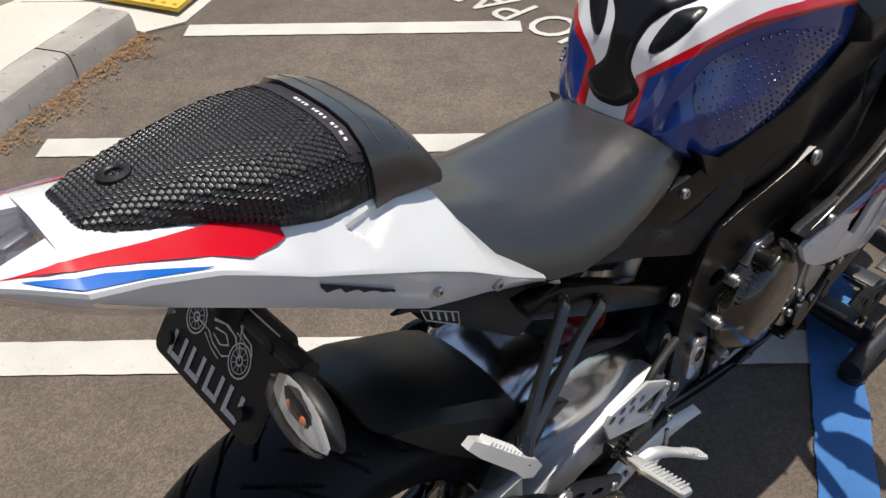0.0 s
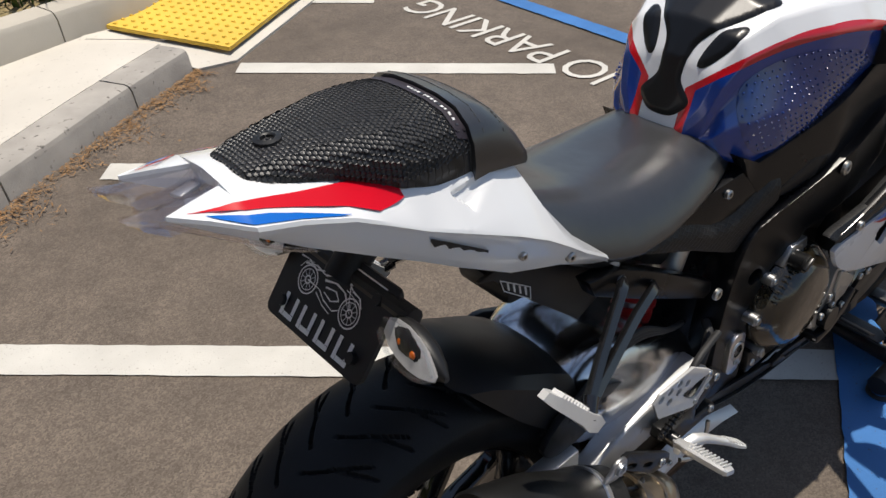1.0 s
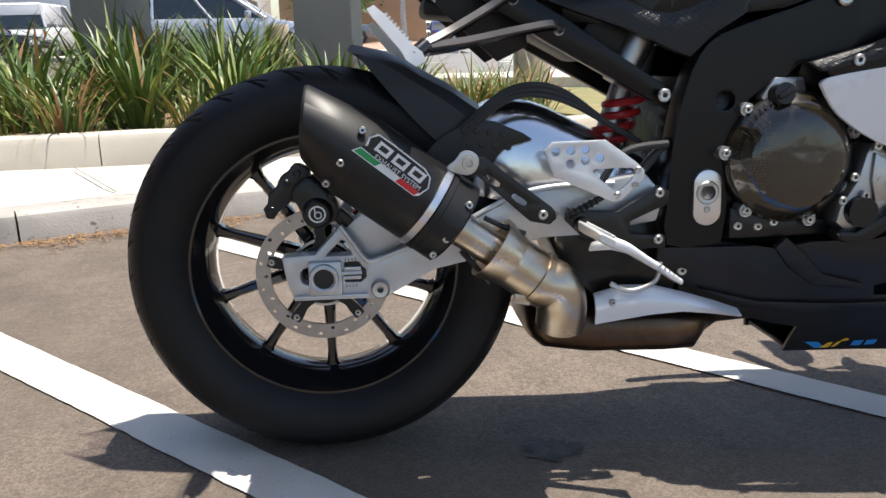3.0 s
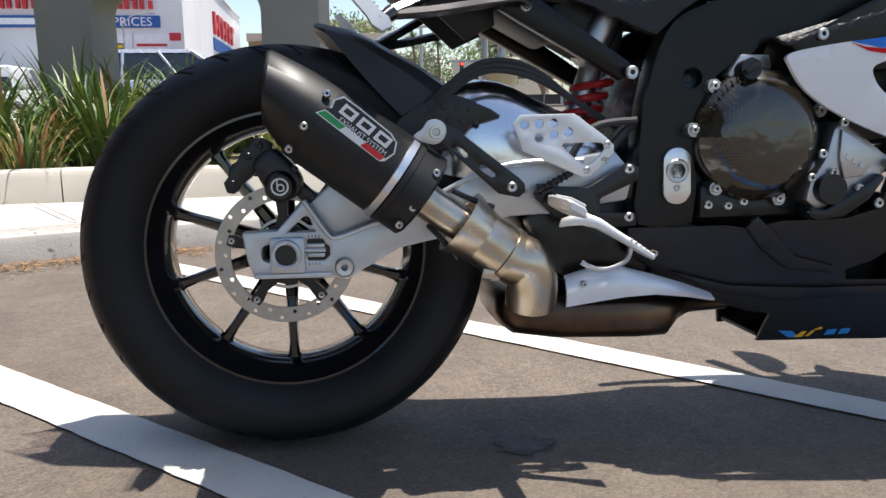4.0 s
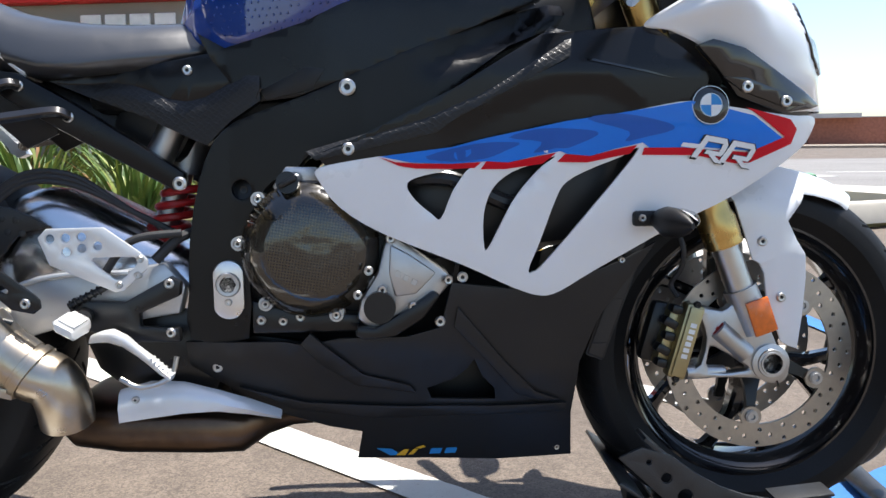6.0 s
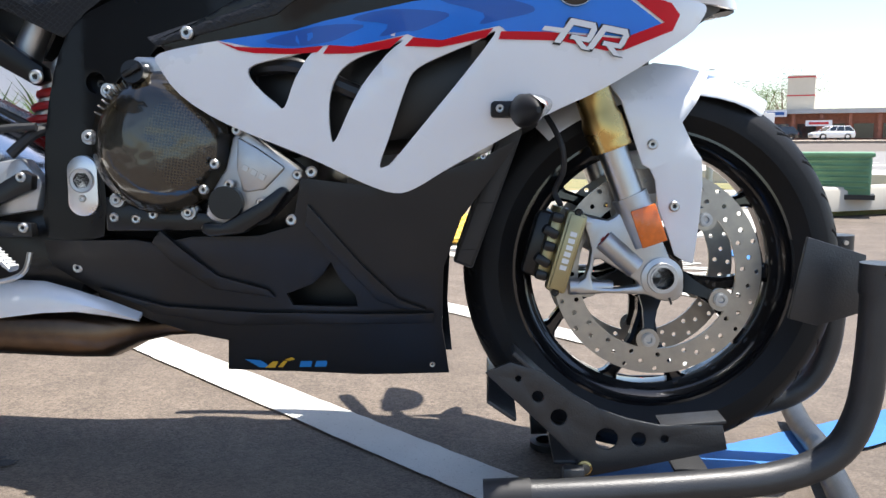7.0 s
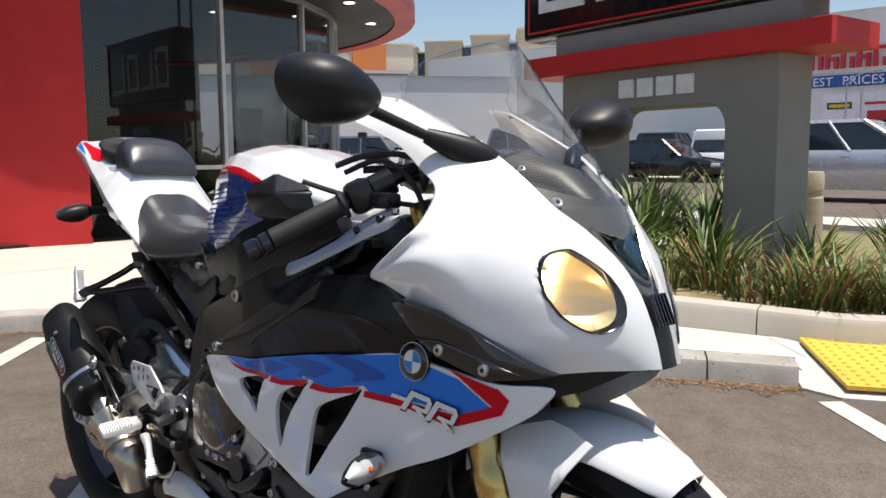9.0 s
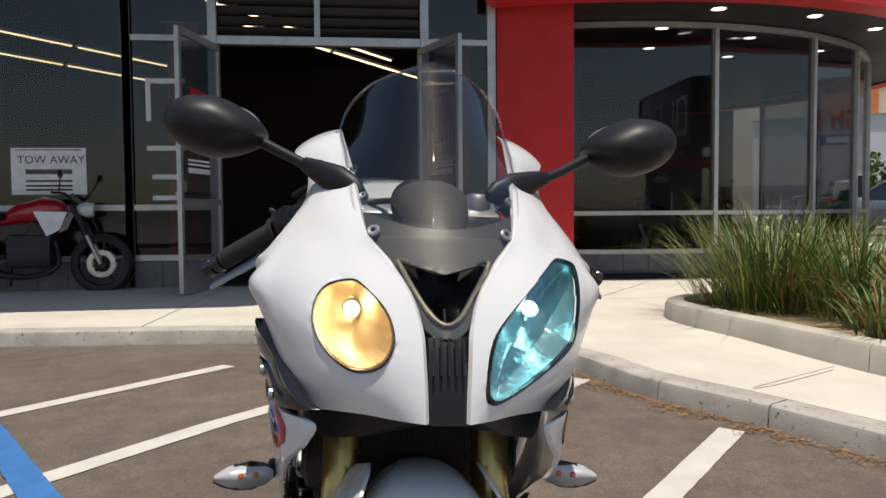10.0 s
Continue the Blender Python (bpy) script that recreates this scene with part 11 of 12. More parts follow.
def headlight(name, hole, metal, bulbmat, label):
    cy = sum(p[0] for p in hole) / len(hole)
    cz = sum(p[1] for p in hole) / len(hole)
    rim = [Vector((nose_x(y, z) + 0.001, y, z)) for y, z in hole]
    rim = [(rim[i - 2] + rim[i - 1] * 2 + rim[i] * 3 + rim[(i + 1) % len(rim)] * 2 + rim[(i + 2) % len(rim)]) / 9 for i in range(len(rim))]
    bm = bmesh.new()
    n = len(rim)
    prof = [(1.03, -0.004), (1.035, 0.001), (1.0, 0.003), (0.965, 0.0), (0.955, -0.012)]
    c = Vector((0, cy, cz))
    rings = []
    for f, dx in prof:
        rings.append([Vector((p.x + dx, cy + (p.y - cy) * f, cz + (p.z - cz) * f)) for p in rim])
    loft(bm, rings, caps=False)
    o = part(name, bm, BLACK_GLOSS, BIKE, label)
    bm = bmesh.new()
    rings = []
    fl = sum(p.x for p in rim) / n
    for f, dx in ((0.97, 0.001), (0.75, 0.003), (0.45, 0.006), (0.15, 0.008), (0.02, 0.008)):
        rings.append([Vector((p.x * min(1, f + 0.1) + fl * max(0, 0.9 - f) + dx, cy + (p.y - cy) * f, cz + (p.z - cz) * f)) for p in rim])
    loft(bm, rings, caps=False)
    ln = part("headlight_lens", bm, LENS, o, "clear headlight lens")
    ln.visible_shadow = False
    lows = [p for p in rim if p.z < cz - 0.012]
    for p in lows[::3]:
        bm = bmesh.new()
        rod(bm, (p.x + 0.0015, cy + (p.y - cy) * 0.95, cz + (p.z - cz) * 0.95), (p.x * 0.8 + fl * 0.2 + 0.001, cy + (p.y - cy) * 0.72, cz + (p.z - cz) * 0.72), 0.0011, seg=5)
        part("lens_flute", bm, LENS, o)
    bm = bmesh.new()
    rings = []
    for f, dx in ((0.98, -0.008), (0.95, -0.02), (0.86, -0.034), (0.66, -0.05), (0.4, -0.062), (0.15, -0.068), (0.02, -0.069)):
        rings.append([Vector((p.x * f + (fl - 0.01) * (1 - f) + dx, cy + (p.y - cy) * f, cz + (p.z - cz) * f)) for p in rim])
    loft(bm, rings, caps=False)
    part("reflector_bowl", bm, metal, o)
    bm = bmesh.new()
    lathe(bm, [(0.0001, 0.03), (0.008, 0.028), (0.0095, 0.02), (0.0095, -0.012)], 20, axis_matrix((fl - 0.073, cy, cz + 0.012), (fl, cy, cz + 0.012)))
    part("bulb", bm, bulbmat, o)
    bm = bmesh.new()
    lathe(bm, [(0.0095, -0.005), (0.0105, 0.006), (0.0115, 0.006), (0.013, -0.005)], 24, axis_matrix((fl - 0.068, cy, cz + 0.012), (fl, cy, cz + 0.012)))
    part("bulb_collar", bm, STEEL, o)
    return o


headlight("headlight_right", HEAD_R, GOLD_LAMP, BULB_WARM, "round lit headlight with gold reflector")
headlight("headlight_left", HEAD_L, CYAN_LAMP, BULB_COLD, "angular lit headlight with bluish reflector")

# centre beak with the ram-air duct
bm = bmesh.new()
rings = []
for x, w, z in ((1.556, 0.024, 0.688), (1.548, 0.0255, 0.72), (1.536, 0.027, 0.755), (1.518, 0.028, 0.785)):
    rings.append([(x - 0.01, -w - 0.003, z), (x + 0.002, -w * 0.8, z), (x + 0.006, 0, z + 0.001), (x + 0.002, w * 0.8, z), (x - 0.01, w + 0.003, z), (x - 0.03, 0, z)])
loft(bm, rings)
part("beak_centre", bm, PLASTIC, nose, "black textured centre strip of the beak")
for k in range(5):
    part("beak_vent", box(bmesh.new(), (1.5425, (k - 2) * 0.0088, 0.766), (0.006, 0.0032, 0.046), Matrix.Rotation(-0.42, 4, "Y"), 0.001), BLACK_GLOSS, nose)
bm = bmesh.new()
rings = []
for x, w, z in ((1.512, 0.028, 0.782), (1.49, 0.034, 0.825), (1.465, 0.046, 0.85), (1.44, 0.062, 0.876)):
    rings.append([(x - 0.035, -w, z), (x - 0.065, 0, z), (x - 0.035, w, z), (x - 0.09, 0, z + 0.004)])
loft(bm, rings)
part("intake_duct", bm, BLACK_INK_SHADE, nose)
for k in range(3):
    bm = bmesh.new()
    tube(bm, [(1.52, (k - 1) * 0.014, 0.755), (1.505, (k - 1) * 0.015, 0.785), (1.485, (k - 1) * 0.017, 0.815)], 0.0022, 6)
    part("intake_fin", bm, PLASTIC, nose)
bm = bmesh.new()
RIM_BRONZE = material("bronze_rim", (0.3, 0.27, 0.2), 0.25, metal=0.9, vary=0.1)
TRI = [(1.462, -0.058, 0.873), (1.458, -0.03, 0.866), (1.458, 0, 0.858), (1.458, 0.03, 0.866), (1.462, 0.058, 0.873), (1.49, 0.034, 0.832), (1.512, 0.016, 0.808), (1.52, 0, 0.8), (1.512, -0.016, 0.808), (1.49, -0.034, 0.832)]
tube(bm, TRI + TRI[:1], 0.0036, 8, 3)
part("intake_rim", bm, RIM_BRONZE, nose)

# smoked lower screen and clear bubble
W_ROWS = []
for z, x, w, back in ((0.800, 1.526, 0.020, 0.006), (0.835, 1.502, 0.048, 0.012), (0.872, 1.476, 0.074, 0.02), (0.905, 1.455, 0.1, 0.032), (0.948, 1.42, 0.114, 0.05), (0.985, 1.396, 0.12, 0.075), (1.03, 1.362, 0.127, 0.115), (1.075, 1.328, 0.134, 0.17), (1.11, 1.3, 0.122, 0.14), (1.136, 1.28, 0.1, 0.1), (1.152, 1.268, 0.07, 0.055), (1.161, 1.26, 0.034, 0.016)):
    W_ROWS.append([Vector((x - back * abs(k) ** 2, k * w, z - (0.012 if z > 1.05 else 0.004) * k * k)) for k in (-1, -0.85, -0.68, -0.5, -0.3, -0.1, 0.1, 0.3, 0.5, 0.68, 0.85, 1)])
bm = bmesh.new()
loft(bm, W_ROWS[3:], closed=False)
bmesh.ops.subdivide_edges(bm, edges=bm.edges[:], cuts=1, smooth=0.8, use_grid_fill=True)
screen = part("windscreen", bm, SCREEN, BIKE, "smoked clear double-bubble windscreen", angle=80)
screen.visible_shadow = False
bm = bmesh.new()
edge = [r[0] for r in W_ROWS[3:]] + [r[-1] for r in W_ROWS[3:]][::-1]
tube(bm, edge, 0.0022, 6, 2)
part("screen_edge", bm, TAIL_LENS, screen)
SMOKED = glass("smoked_mask", (0.8, 0.8, 0.76), 0.015, base=0.1)
MASK_BACK = material("mask_backing", (0.1, 0.097, 0.088), 0.45, vary=0.15, scale=14)
MASK_TAB = ((0.788, 1.533, 0.012, 0.004), (0.800, 1.526, 0.026, 0.006), (0.835, 1.502, 0.054, 0.012), (0.872, 1.476, 0.077, 0.02), (0.905, 1.455, 0.1, 0.032), (0.948, 1.42, 0.114, 0.05))
NOSTRIL = smooth2([(y, z) for x, y, z in TRI], 1)


def mask_sheet(shift, top, grow=1.0):
    bm = bmesh.new()
    tz = [r[0] for r in MASK_TAB]
    V = []
    for j in range(41):
        row = []
        for k in [i / 18 for i in range(-18, 19)]:
            z = tz[0] + (top - 0.026 * (1 - k * k) - tz[0]) * j / 40
            x, w, back = (float(np.interp(z, tz, [r[i] for r in MASK_TAB])) for i in (1, 2, 3))
            row.append(bm.verts.new(Vector((x - back * k * k, k * w * grow, z - 0.004 * k * k)) + Vector(shift)))
        V.append(row)
    for a, b in zip(V, V[1:]):
        for i in range(len(a) - 1):
            q = (a[i], a[i + 1], b[i + 1], b[i])
            c = sum((v.co for v in q), Vector()) / 4
            if not inside((c.y, c.z), NOSTRIL):
                bm.faces.new(q)
    for v in [v for v in bm.verts if not v.link_faces]:
        bm.verts.remove(v)
    snap_hole(bm, NOSTRIL, 0.004)
    return bm


part("screen_mask", mask_sheet((0.001, 0, 0), 0.944), SMOKED, screen, "smoked glossy lower screen mask", angle=80).visible_shadow = False
part("mask_backing", mask_sheet((-0.006, 0, -0.003), 0.942, 0.97), MASK_BACK, screen, "dark grey moulding behind the mask", angle=80)
for s in (-1, 1):
    for p, r in (((1.424, 0.088, 0.909), 0.0095), ((1.37, 0.101, 0.955), 0.006), ((1.305, 0.118, 0.992), 0.005), ((1.155, 0.139, 1.056), 0.006)):
        bolt((p[0], s * p[1], p[2]), r, (0.75, s * 0.35, 0.55))
# dash behind the screen
# cowl colour darkened to look like shadow behind the smoked screen
COWL_SHADED = material("shaded_cowl", (0.06, 0.058, 0.052), 0.42, vary=0.15, scale=12, bump=0.3, bscale=300)
bm = bmesh.new()
loft(bm, [[(1.27 + 0.03 * math.sin(a), 0.058 * math.cos(a), 0.95 + 0.032 * math.sin(a)) for a in [math.pi * i / 12 for i in range(13)]],
          [(1.36 + 0.03 * math.sin(a), 0.047 * math.cos(a), 0.925 + 0.033 * math.sin(a)) for a in [math.pi * i / 12 for i in range(13)]],
          [(1.45, 0.02 * math.cos(a), 0.886 + 0.01 * math.sin(a)) for a in [math.pi * i / 12 for i in range(13)]]])
part("instrument_cowl", bm, COWL_SHADED, BIKE, "instrument cowl behind the screen, shadow put into its dark colour")
bm = bmesh.new()
lathe(bm, [(0.0001, 0.0), (0.032, 0.0), (0.036, 0.004), (0.036, 0.03), (0.02, 0.045)], 32, axis_matrix((1.245, -0.02, 0.95), (1.4, -0.02, 0.92)))
part("tachometer", bm, BLACK_SATIN, BIKE)
bm = bmesh.new()
box(bm, (1.27, 0, 0.86), (0.16, 0.22, 0.1), Matrix.Rotation(0.5, 4, "Y"), 0.03)
box(bm, (1.29, 0, 0.76), (0.14, 0.26, 0.1), bev=0.03)
part("nose_inner", bm, BLACK_INK_SHADE, BIKE)
# chin underside
bm = bmesh.new()
rings = []
for x, w, z0, z1 in ((1.53, 0.045, 0.686, 0.692), (1.48, 0.1, 0.655, 0.69), (1.42, 0.15, 0.635, 0.7), (1.36, 0.175, 0.625, 0.71), (1.28, 0.19, 0.62, 0.72)):
    rings.append([(x, -w, z1), (x, -w * 0.9, z0), (x, 0, z0 + 0.02), (x, w * 0.9, z0), (x, w, z1), (x, 0, z1 + 0.01)])
loft(bm, rings)
part("chin_tray", bm, PLASTIC, BIKE, "black plastic tray under the nose")

# the nose sits a little to the left of the tyre
for me in set(bpy.data.meshes) - BEFORE:
    me.transform(Matrix.Translation((0, 0.008, 0)))

# black winglet over the fairing joint
def wing_depth(x, z):
    """Flush with the fairing along the lower edge, standing out with the nose above."""
    low = bulge(x, min(z, 0.7)) - 4.6 * max(0.0, x - 1.4) ** 2 + 0.004
    high = float(np.interp(x, (1.26, 1.29, 1.33, 1.4, 1.483), (0.238, 0.24, 0.232, 0.2, 0.152)))
    k = max(0.0, min(1.0, (z - 0.69) / 0.06))
    return low + (high - low) * k


bm = shell([(1.262, 0.765), (1.284, 0.773), (1.334, 0.762), (1.377, 0.742), (1.452, 0.703), (1.483, 0.688), (1.462, 0.682), (1.404, 0.674), (1.329, 0.697)], wing_depth, 0.016, bev=0.003, rnd=0)
wing = flank("winglet", bm, BLACK_GLOSS, "gloss black winglet along the nose edge")
bm = shell([(1.3, 0.722), (1.335, 0.703), (1.404, 0.682), (1.45, 0.687), (1.4, 0.705), (1.34, 0.722)], lambda x, z: wing_depth(x, z) + 0.004, 0.01, bev=0.003, rnd=0)
flank("winglet_step", bm, BLACK_GLOSS, parent=wing)
for x, z in ((1.34, 0.709), (1.405, 0.69)):
    bolt((x, -wing_depth(x, z) - 0.006, z), 0.009, parent=wing)

LEVER = material("dark_aluminium", (0.3, 0.3, 0.31), 0.32, metal=0.9, vary=0.1, scale=20)
# cables and lines between the bars and the nose
for pts, r in (([(1.09, -0.2, 0.955), (1.13, -0.17, 0.972), (1.19, -0.13, 0.97), (1.25, -0.1, 0.92), (1.27, -0.09, 0.86)], 0.005),
               ([(1.1, -0.19, 0.945), (1.15, -0.16, 0.965), (1.21, -0.15, 0.93), (1.24, -0.14, 0.86), (1.25, -0.13, 0.8)], 0.0045),
               ([(1.12, -0.17, 0.95), (1.18, -0.12, 0.955), (1.25, -0.12, 0.955), (1.29, -0.13, 0.9), (1.29, -0.14, 0.83)], 0.006),
               ([(1.06, -0.24, 0.93), (1.12, -0.2, 0.91), (1.18, -0.15, 0.9), (1.25, -0.08, 0.89)], 0.004),
               ([(1.14, -0.11, 0.93), (1.2, -0.06, 0.95), (1.26, -0.02, 0.94), (1.3, 0.02, 0.88)], 0.005),
               ([(1.1, 0.19, 0.945), (1.15, 0.16, 0.965), (1.21, 0.15, 0.93), (1.24, 0.14, 0.86)], 0.0045)):
    bm = bmesh.new()
    tube(bm, pts, r, 8)
    part("cable", bm, RUBBER, BIKE)
# front signals
for s in (-1, 1):
    o, m = signal((1.213, s * 0.215, 0.523), (0.28, s * 1.0, 0.0), "front_turn_signal")
    signal_lens(o, m, (0.8, 0, 0.25), 0.026)
    bm = bmesh.new()
    box(bm, (1.2, s * 0.215, 0.525), (0.04, 0.014, 0.022), bev=0.005)
    part("signal_foot", bm, PLASTIC, o)
    bolt((1.192, s * 0.223, 0.526), 0.006, (0, s, 0), parent=o)

# mirrors
for s in (-1, 1):
    off = 0.012
    base, elbow, head = Vector((1.305, s * 0.128, 0.975)), Vector((1.26, s * 0.19 + off, 1.0)), Vector((1.215, s * 0.262 + off, 1.035))
    bm = bmesh.new()
    d = (elbow - base).normalized()
    rings = []
    for u, a, b in ((-0.05, 0.006, 0.008), (-0.035, 0.013, 0.018), (0.0, 0.016, 0.023), (0.04, 0.0125, 0.017), (0.07, 0.009, 0.011)):
        m = axis_matrix(base + d * u, elbow + d)
        rings.append([m @ Vector((a * math.cos(t), b * math.sin(t), 0)) for t in [2 * math.pi * i / 20 for i in range(20)]])
    loft(bm, rings)
    mir = part("mirror", bm, PLASTIC, BIKE, "black wing mirror on a slim stalk")
    bm = bmesh.new()
    tube(bm, [base + d * 0.05, elbow, head], [0.0085, 0.0075, 0.0085], 14)
    lathe(bm, [(0.0095, -0.006), (0.0115, 0), (0.0095, 0.006)], 16, axis_matrix(head, head + (head - elbow)))
    part("mirror_stalk", bm, PLASTIC, mir)
    bm = bmesh.new()
    ctr = Vector((1.2, s * 0.325 + off, 1.052))
    rings = []
    K = 18
    for j in range(10):
        ph = math.pi / 2 * j / 9
        sc, dx = math.cos(ph) ** 0.8, 0.075 * math.sin(ph)
        ring = []
        for i in range(36):
            t = 2 * math.pi * i / 36
            cy, cz = math.cos(t), math.sin(t)
            yy = 0.078 * math.copysign(abs(cy) ** 0.9, cy)
            zz = 0.047 * math.copysign(abs(cz) ** 0.95, cz) * (1.0 - 0.35 * max(0, -cy)) + 0.01 * cy
            ring.append(ctr + Vector((dx, s * yy * sc, zz * sc)))
        rings.append(ring)
    loft(bm, rings)
    part("mirror_shell", bm, PLASTIC, mir, angle=60)
    bm = bmesh.new()
    vs = [bm.verts.new(ctr + Vector((-0.002, s * 0.068 * math.cos(2 * math.pi * i / 32), 0.039 * math.sin(2 * math.pi * i / 32)))) for i in range(32)]
    bm.faces.new(vs)
    part("mirror_glass", bm, SILVERP, mir)

# handlebars
for s in (-1, 1):
    a, b = Vector((1.187, s * 0.146, 0.945)), Vector((1.079, s * 0.319, 0.839))
    d = (b - a).normalized()
    bm = bmesh.new()
    rod(bm, a - d * 0.02, b, 0.011, seg=16)
    bar = part("handlebar", bm, BLACK_SATIN, BIKE, "black clip-on handlebar")
    bm = bmesh.new()
    m = axis_matrix(a + d * 0.1, b)
    L = (b - a).length - 0.1
    lathe(bm, [(0.0165, 0), (0.022, 0.001), (0.022, 0.006), (0.0165, 0.008)] + [(0.0162 + 0.0004 * (i % 2), 0.012 + i * (L - 0.03) / 24) for i in range(24)] + [(0.0165, L - 0.01), (0.012, L - 0.008)], 24, m)
    part("grip", bm, RUBBER, bar, "black rubber grip")
    bm = bmesh.new()
    lathe(bm, [(0.012, L - 0.008), (0.0165, L - 0.006), (0.0165, L + 0.006), (0.0135, L + 0.008), (0.0135, L + 0.012), (0.016, L + 0.014), (0.016, L + 0.03), (0.006, L + 0.032)], 24, m)
    part("bar_end", bm, BLACK_GLOSS, bar)
    bm = bmesh.new()
    box(bm, a + d * 0.075, (0.045, 0.04, 0.05), d.to_track_quat("Y", "Z").to_matrix().to_4x4(), 0.01)
    rod(bm, a + d * 0.02, a + d * 0.055, 0.021, seg=20)
    part("switch_pod", bm, BLACK_SATIN, bar)
    bm = bmesh.new()
    piv, bend, tip = Vector((1.214, s * 0.217, 0.874)), Vector((1.191, s * 0.24, 0.857)), Vector((1.144, s * 0.32, 0.806))
    f = Vector((0.75, 0, -0.35)).normalized()
    rings = []
    for p, h, w in ((piv + Vector((0.008, -s * 0.02, 0.012)), 0.007, 0.012), (piv, 0.007, 0.015), (bend, 0.007, 0.011), (bend.lerp(tip, 0.3) + f * 0.003, 0.006, 0.008), (bend.lerp(tip, 0.7) + f * 0.002, 0.0055, 0.0065), (tip - f * 0.002, 0.006, 0.008), (tip + (tip - bend).normalized() * 0.008, 0.004, 0.004)):
        rings.append([p + f * w * i + Vector((0, 0, h * j)) for i, j in ((-1, -0.6), (-0.6, -1), (0.6, -1), (1, -0.6), (1, 0.6), (0.6, 1), (-0.6, 1), (-1, 0.6))])
    loft(bm, rings)
    part("lever", bm, LEVER, bar, "silver aluminium lever")
    bm = bmesh.new()
    box(bm, a + d * 0.06 + f * 0.03, (0.06, 0.03, 0.024), bev=0.006)
    part("lever_perch", bm, BLACK_SATIN, bar)
    bolt(piv + Vector((0, 0, 0.0075)), 0.0075, (0, 0, 1), mat=BLACK_SATIN, parent=bar)
    bolt(piv + Vector((0.012, -s * 0.018, 0.018)), 0.006, (0, 0, 1), parent=bar)
    bolt(bend + Vector((0.002, s * 0.004, 0.0075)), 0.005, (0, 0, 1), mat=BLACK_SATIN, parent=bar)
bm = bmesh.new()
rod(bm, (1.23, -0.125, 0.95), (1.23, -0.125, 0.995), 0.024, seg=24)
res = part("fluid_reservoir", bm, FLUID, BIKE, "amber brake fluid reservoir")
bm = bmesh.new()
rod(bm, (1.23, -0.125, 0.995), (1.23, -0.125, 1.003), 0.026, seg=24)
part("reservoir_cap", bm, BLACK_SATIN, res)
bm = bmesh.new()
tube(bm, [(1.19, -0.1, 0.935), (1.2, -0.11, 0.985), (1.215, -0.13, 0.99), (1.22, -0.135, 0.965)], 0.006, 10)
tube(bm, [(1.2, -0.12, 0.92), (1.24, -0.14, 0.95), (1.27, -0.14, 0.93), (1.27, -0.1, 0.86)], 0.005, 10)
tube(bm, [(1.21, -0.13, 0.9), (1.26, -0.15, 0.9), (1.29, -0.14, 0.87), (1.28, -0.1, 0.8)], 0.0045, 10)
part("control_cable", bm, RUBBER, BIKE)
for x, y, z in ((1.17, -0.1, 0.955), (1.17, 0.1, 0.955)):
    bm = bmesh.new()
    lathe(bm, [(0.006, 0.012), (0.008, 0.014), (0.018, 0.012), (0.0225, 0.004), (0.0225, -0.02)], 24, Matrix.Translation((x, y, z)))
    part("fork_cap", bm, CAST, BIKE)

# muffler badge
BM = Matrix.Translation(M0 + AX * 0.089 + AP * 0.022 + Vector((0, -0.0632, 0))) @ Matrix(((AX.x, AP.x, 0, 0), (0, 0, -1, 0), (AX.z, AP.z, 0, 0), (0, 0, 0, 1)))


def badge_shape(pts, mat, lift, name="badge_field"):
    bm = bmesh.new()
    f = bm.faces.new([bm.verts.new(BM @ Vector((u, v, lift))) for u, v in pts])
    f.normal_update()
    bmesh.ops.triangulate(bm, faces=[f])
    part(name, bm, mat, muffler)


badge_shape([(-0.012, -0.012), (0.0, 0.004), (-0.002, 0.016), (0.006, 0.027), (0.03, 0.027), (0.085, 0.024), (0.098, 0.018), (0.104, 0.004), (0.098, -0.012), (0.092, -0.016)], WHITE_INK, 0.0008)
badge_shape([(-0.006, -0.0005), (0.003, 0.005), (0.0005, 0.016), (0.008, 0.025), (0.03, 0.025), (0.084, 0.022), (0.096, 0.017), (0.102, 0.004), (0.097, -0.0085)], BLACK_INK_SHADE, 0.0012)
badge_shape([(-0.009, -0.0108), (-0.003, -0.0025), (0.031, -0.004), (0.026, -0.012)], GREEN_INK, 0.0014)
badge_shape([(0.026, -0.012), (0.031, -0.004), (0.064, -0.0055), (0.06, -0.0135)], WHITE_INK, 0.0014)
badge_shape([(0.06, -0.0135), (0.064, -0.0055), (0.096, -0.007), (0.092, -0.0148)], RED_INK, 0.0014)
for k in range(3):
    badge_shape([(0.012 + k * 0.028, 0.006 - k * 0.001), (0.034 + k * 0.028, 0.005 - k * 0.001), (0.036 + k * 0.028, 0.02 - k * 0.001), (0.014 + k * 0.028, 0.021 - k * 0.001)], WHITE_INK, 0.0018, "badge_block")
    badge_shape([(0.017 + k * 0.028, 0.01 - k * 0.001), (0.029 + k * 0.028, 0.0095 - k * 0.001), (0.031 + k * 0.028, 0.0165 - k * 0.001), (0.018 + k * 0.028, 0.017 - k * 0.001)], BLACK_INK_SHADE, 0.0021, "badge_block")
text_mesh("EXHAUST SYSTEM", 0.0095, BM @ Matrix.Translation((0.018, -0.0035, 0.002)) @ Matrix.Rotation(radians(-2), 4, "Z"), WHITE_INK, muffler)
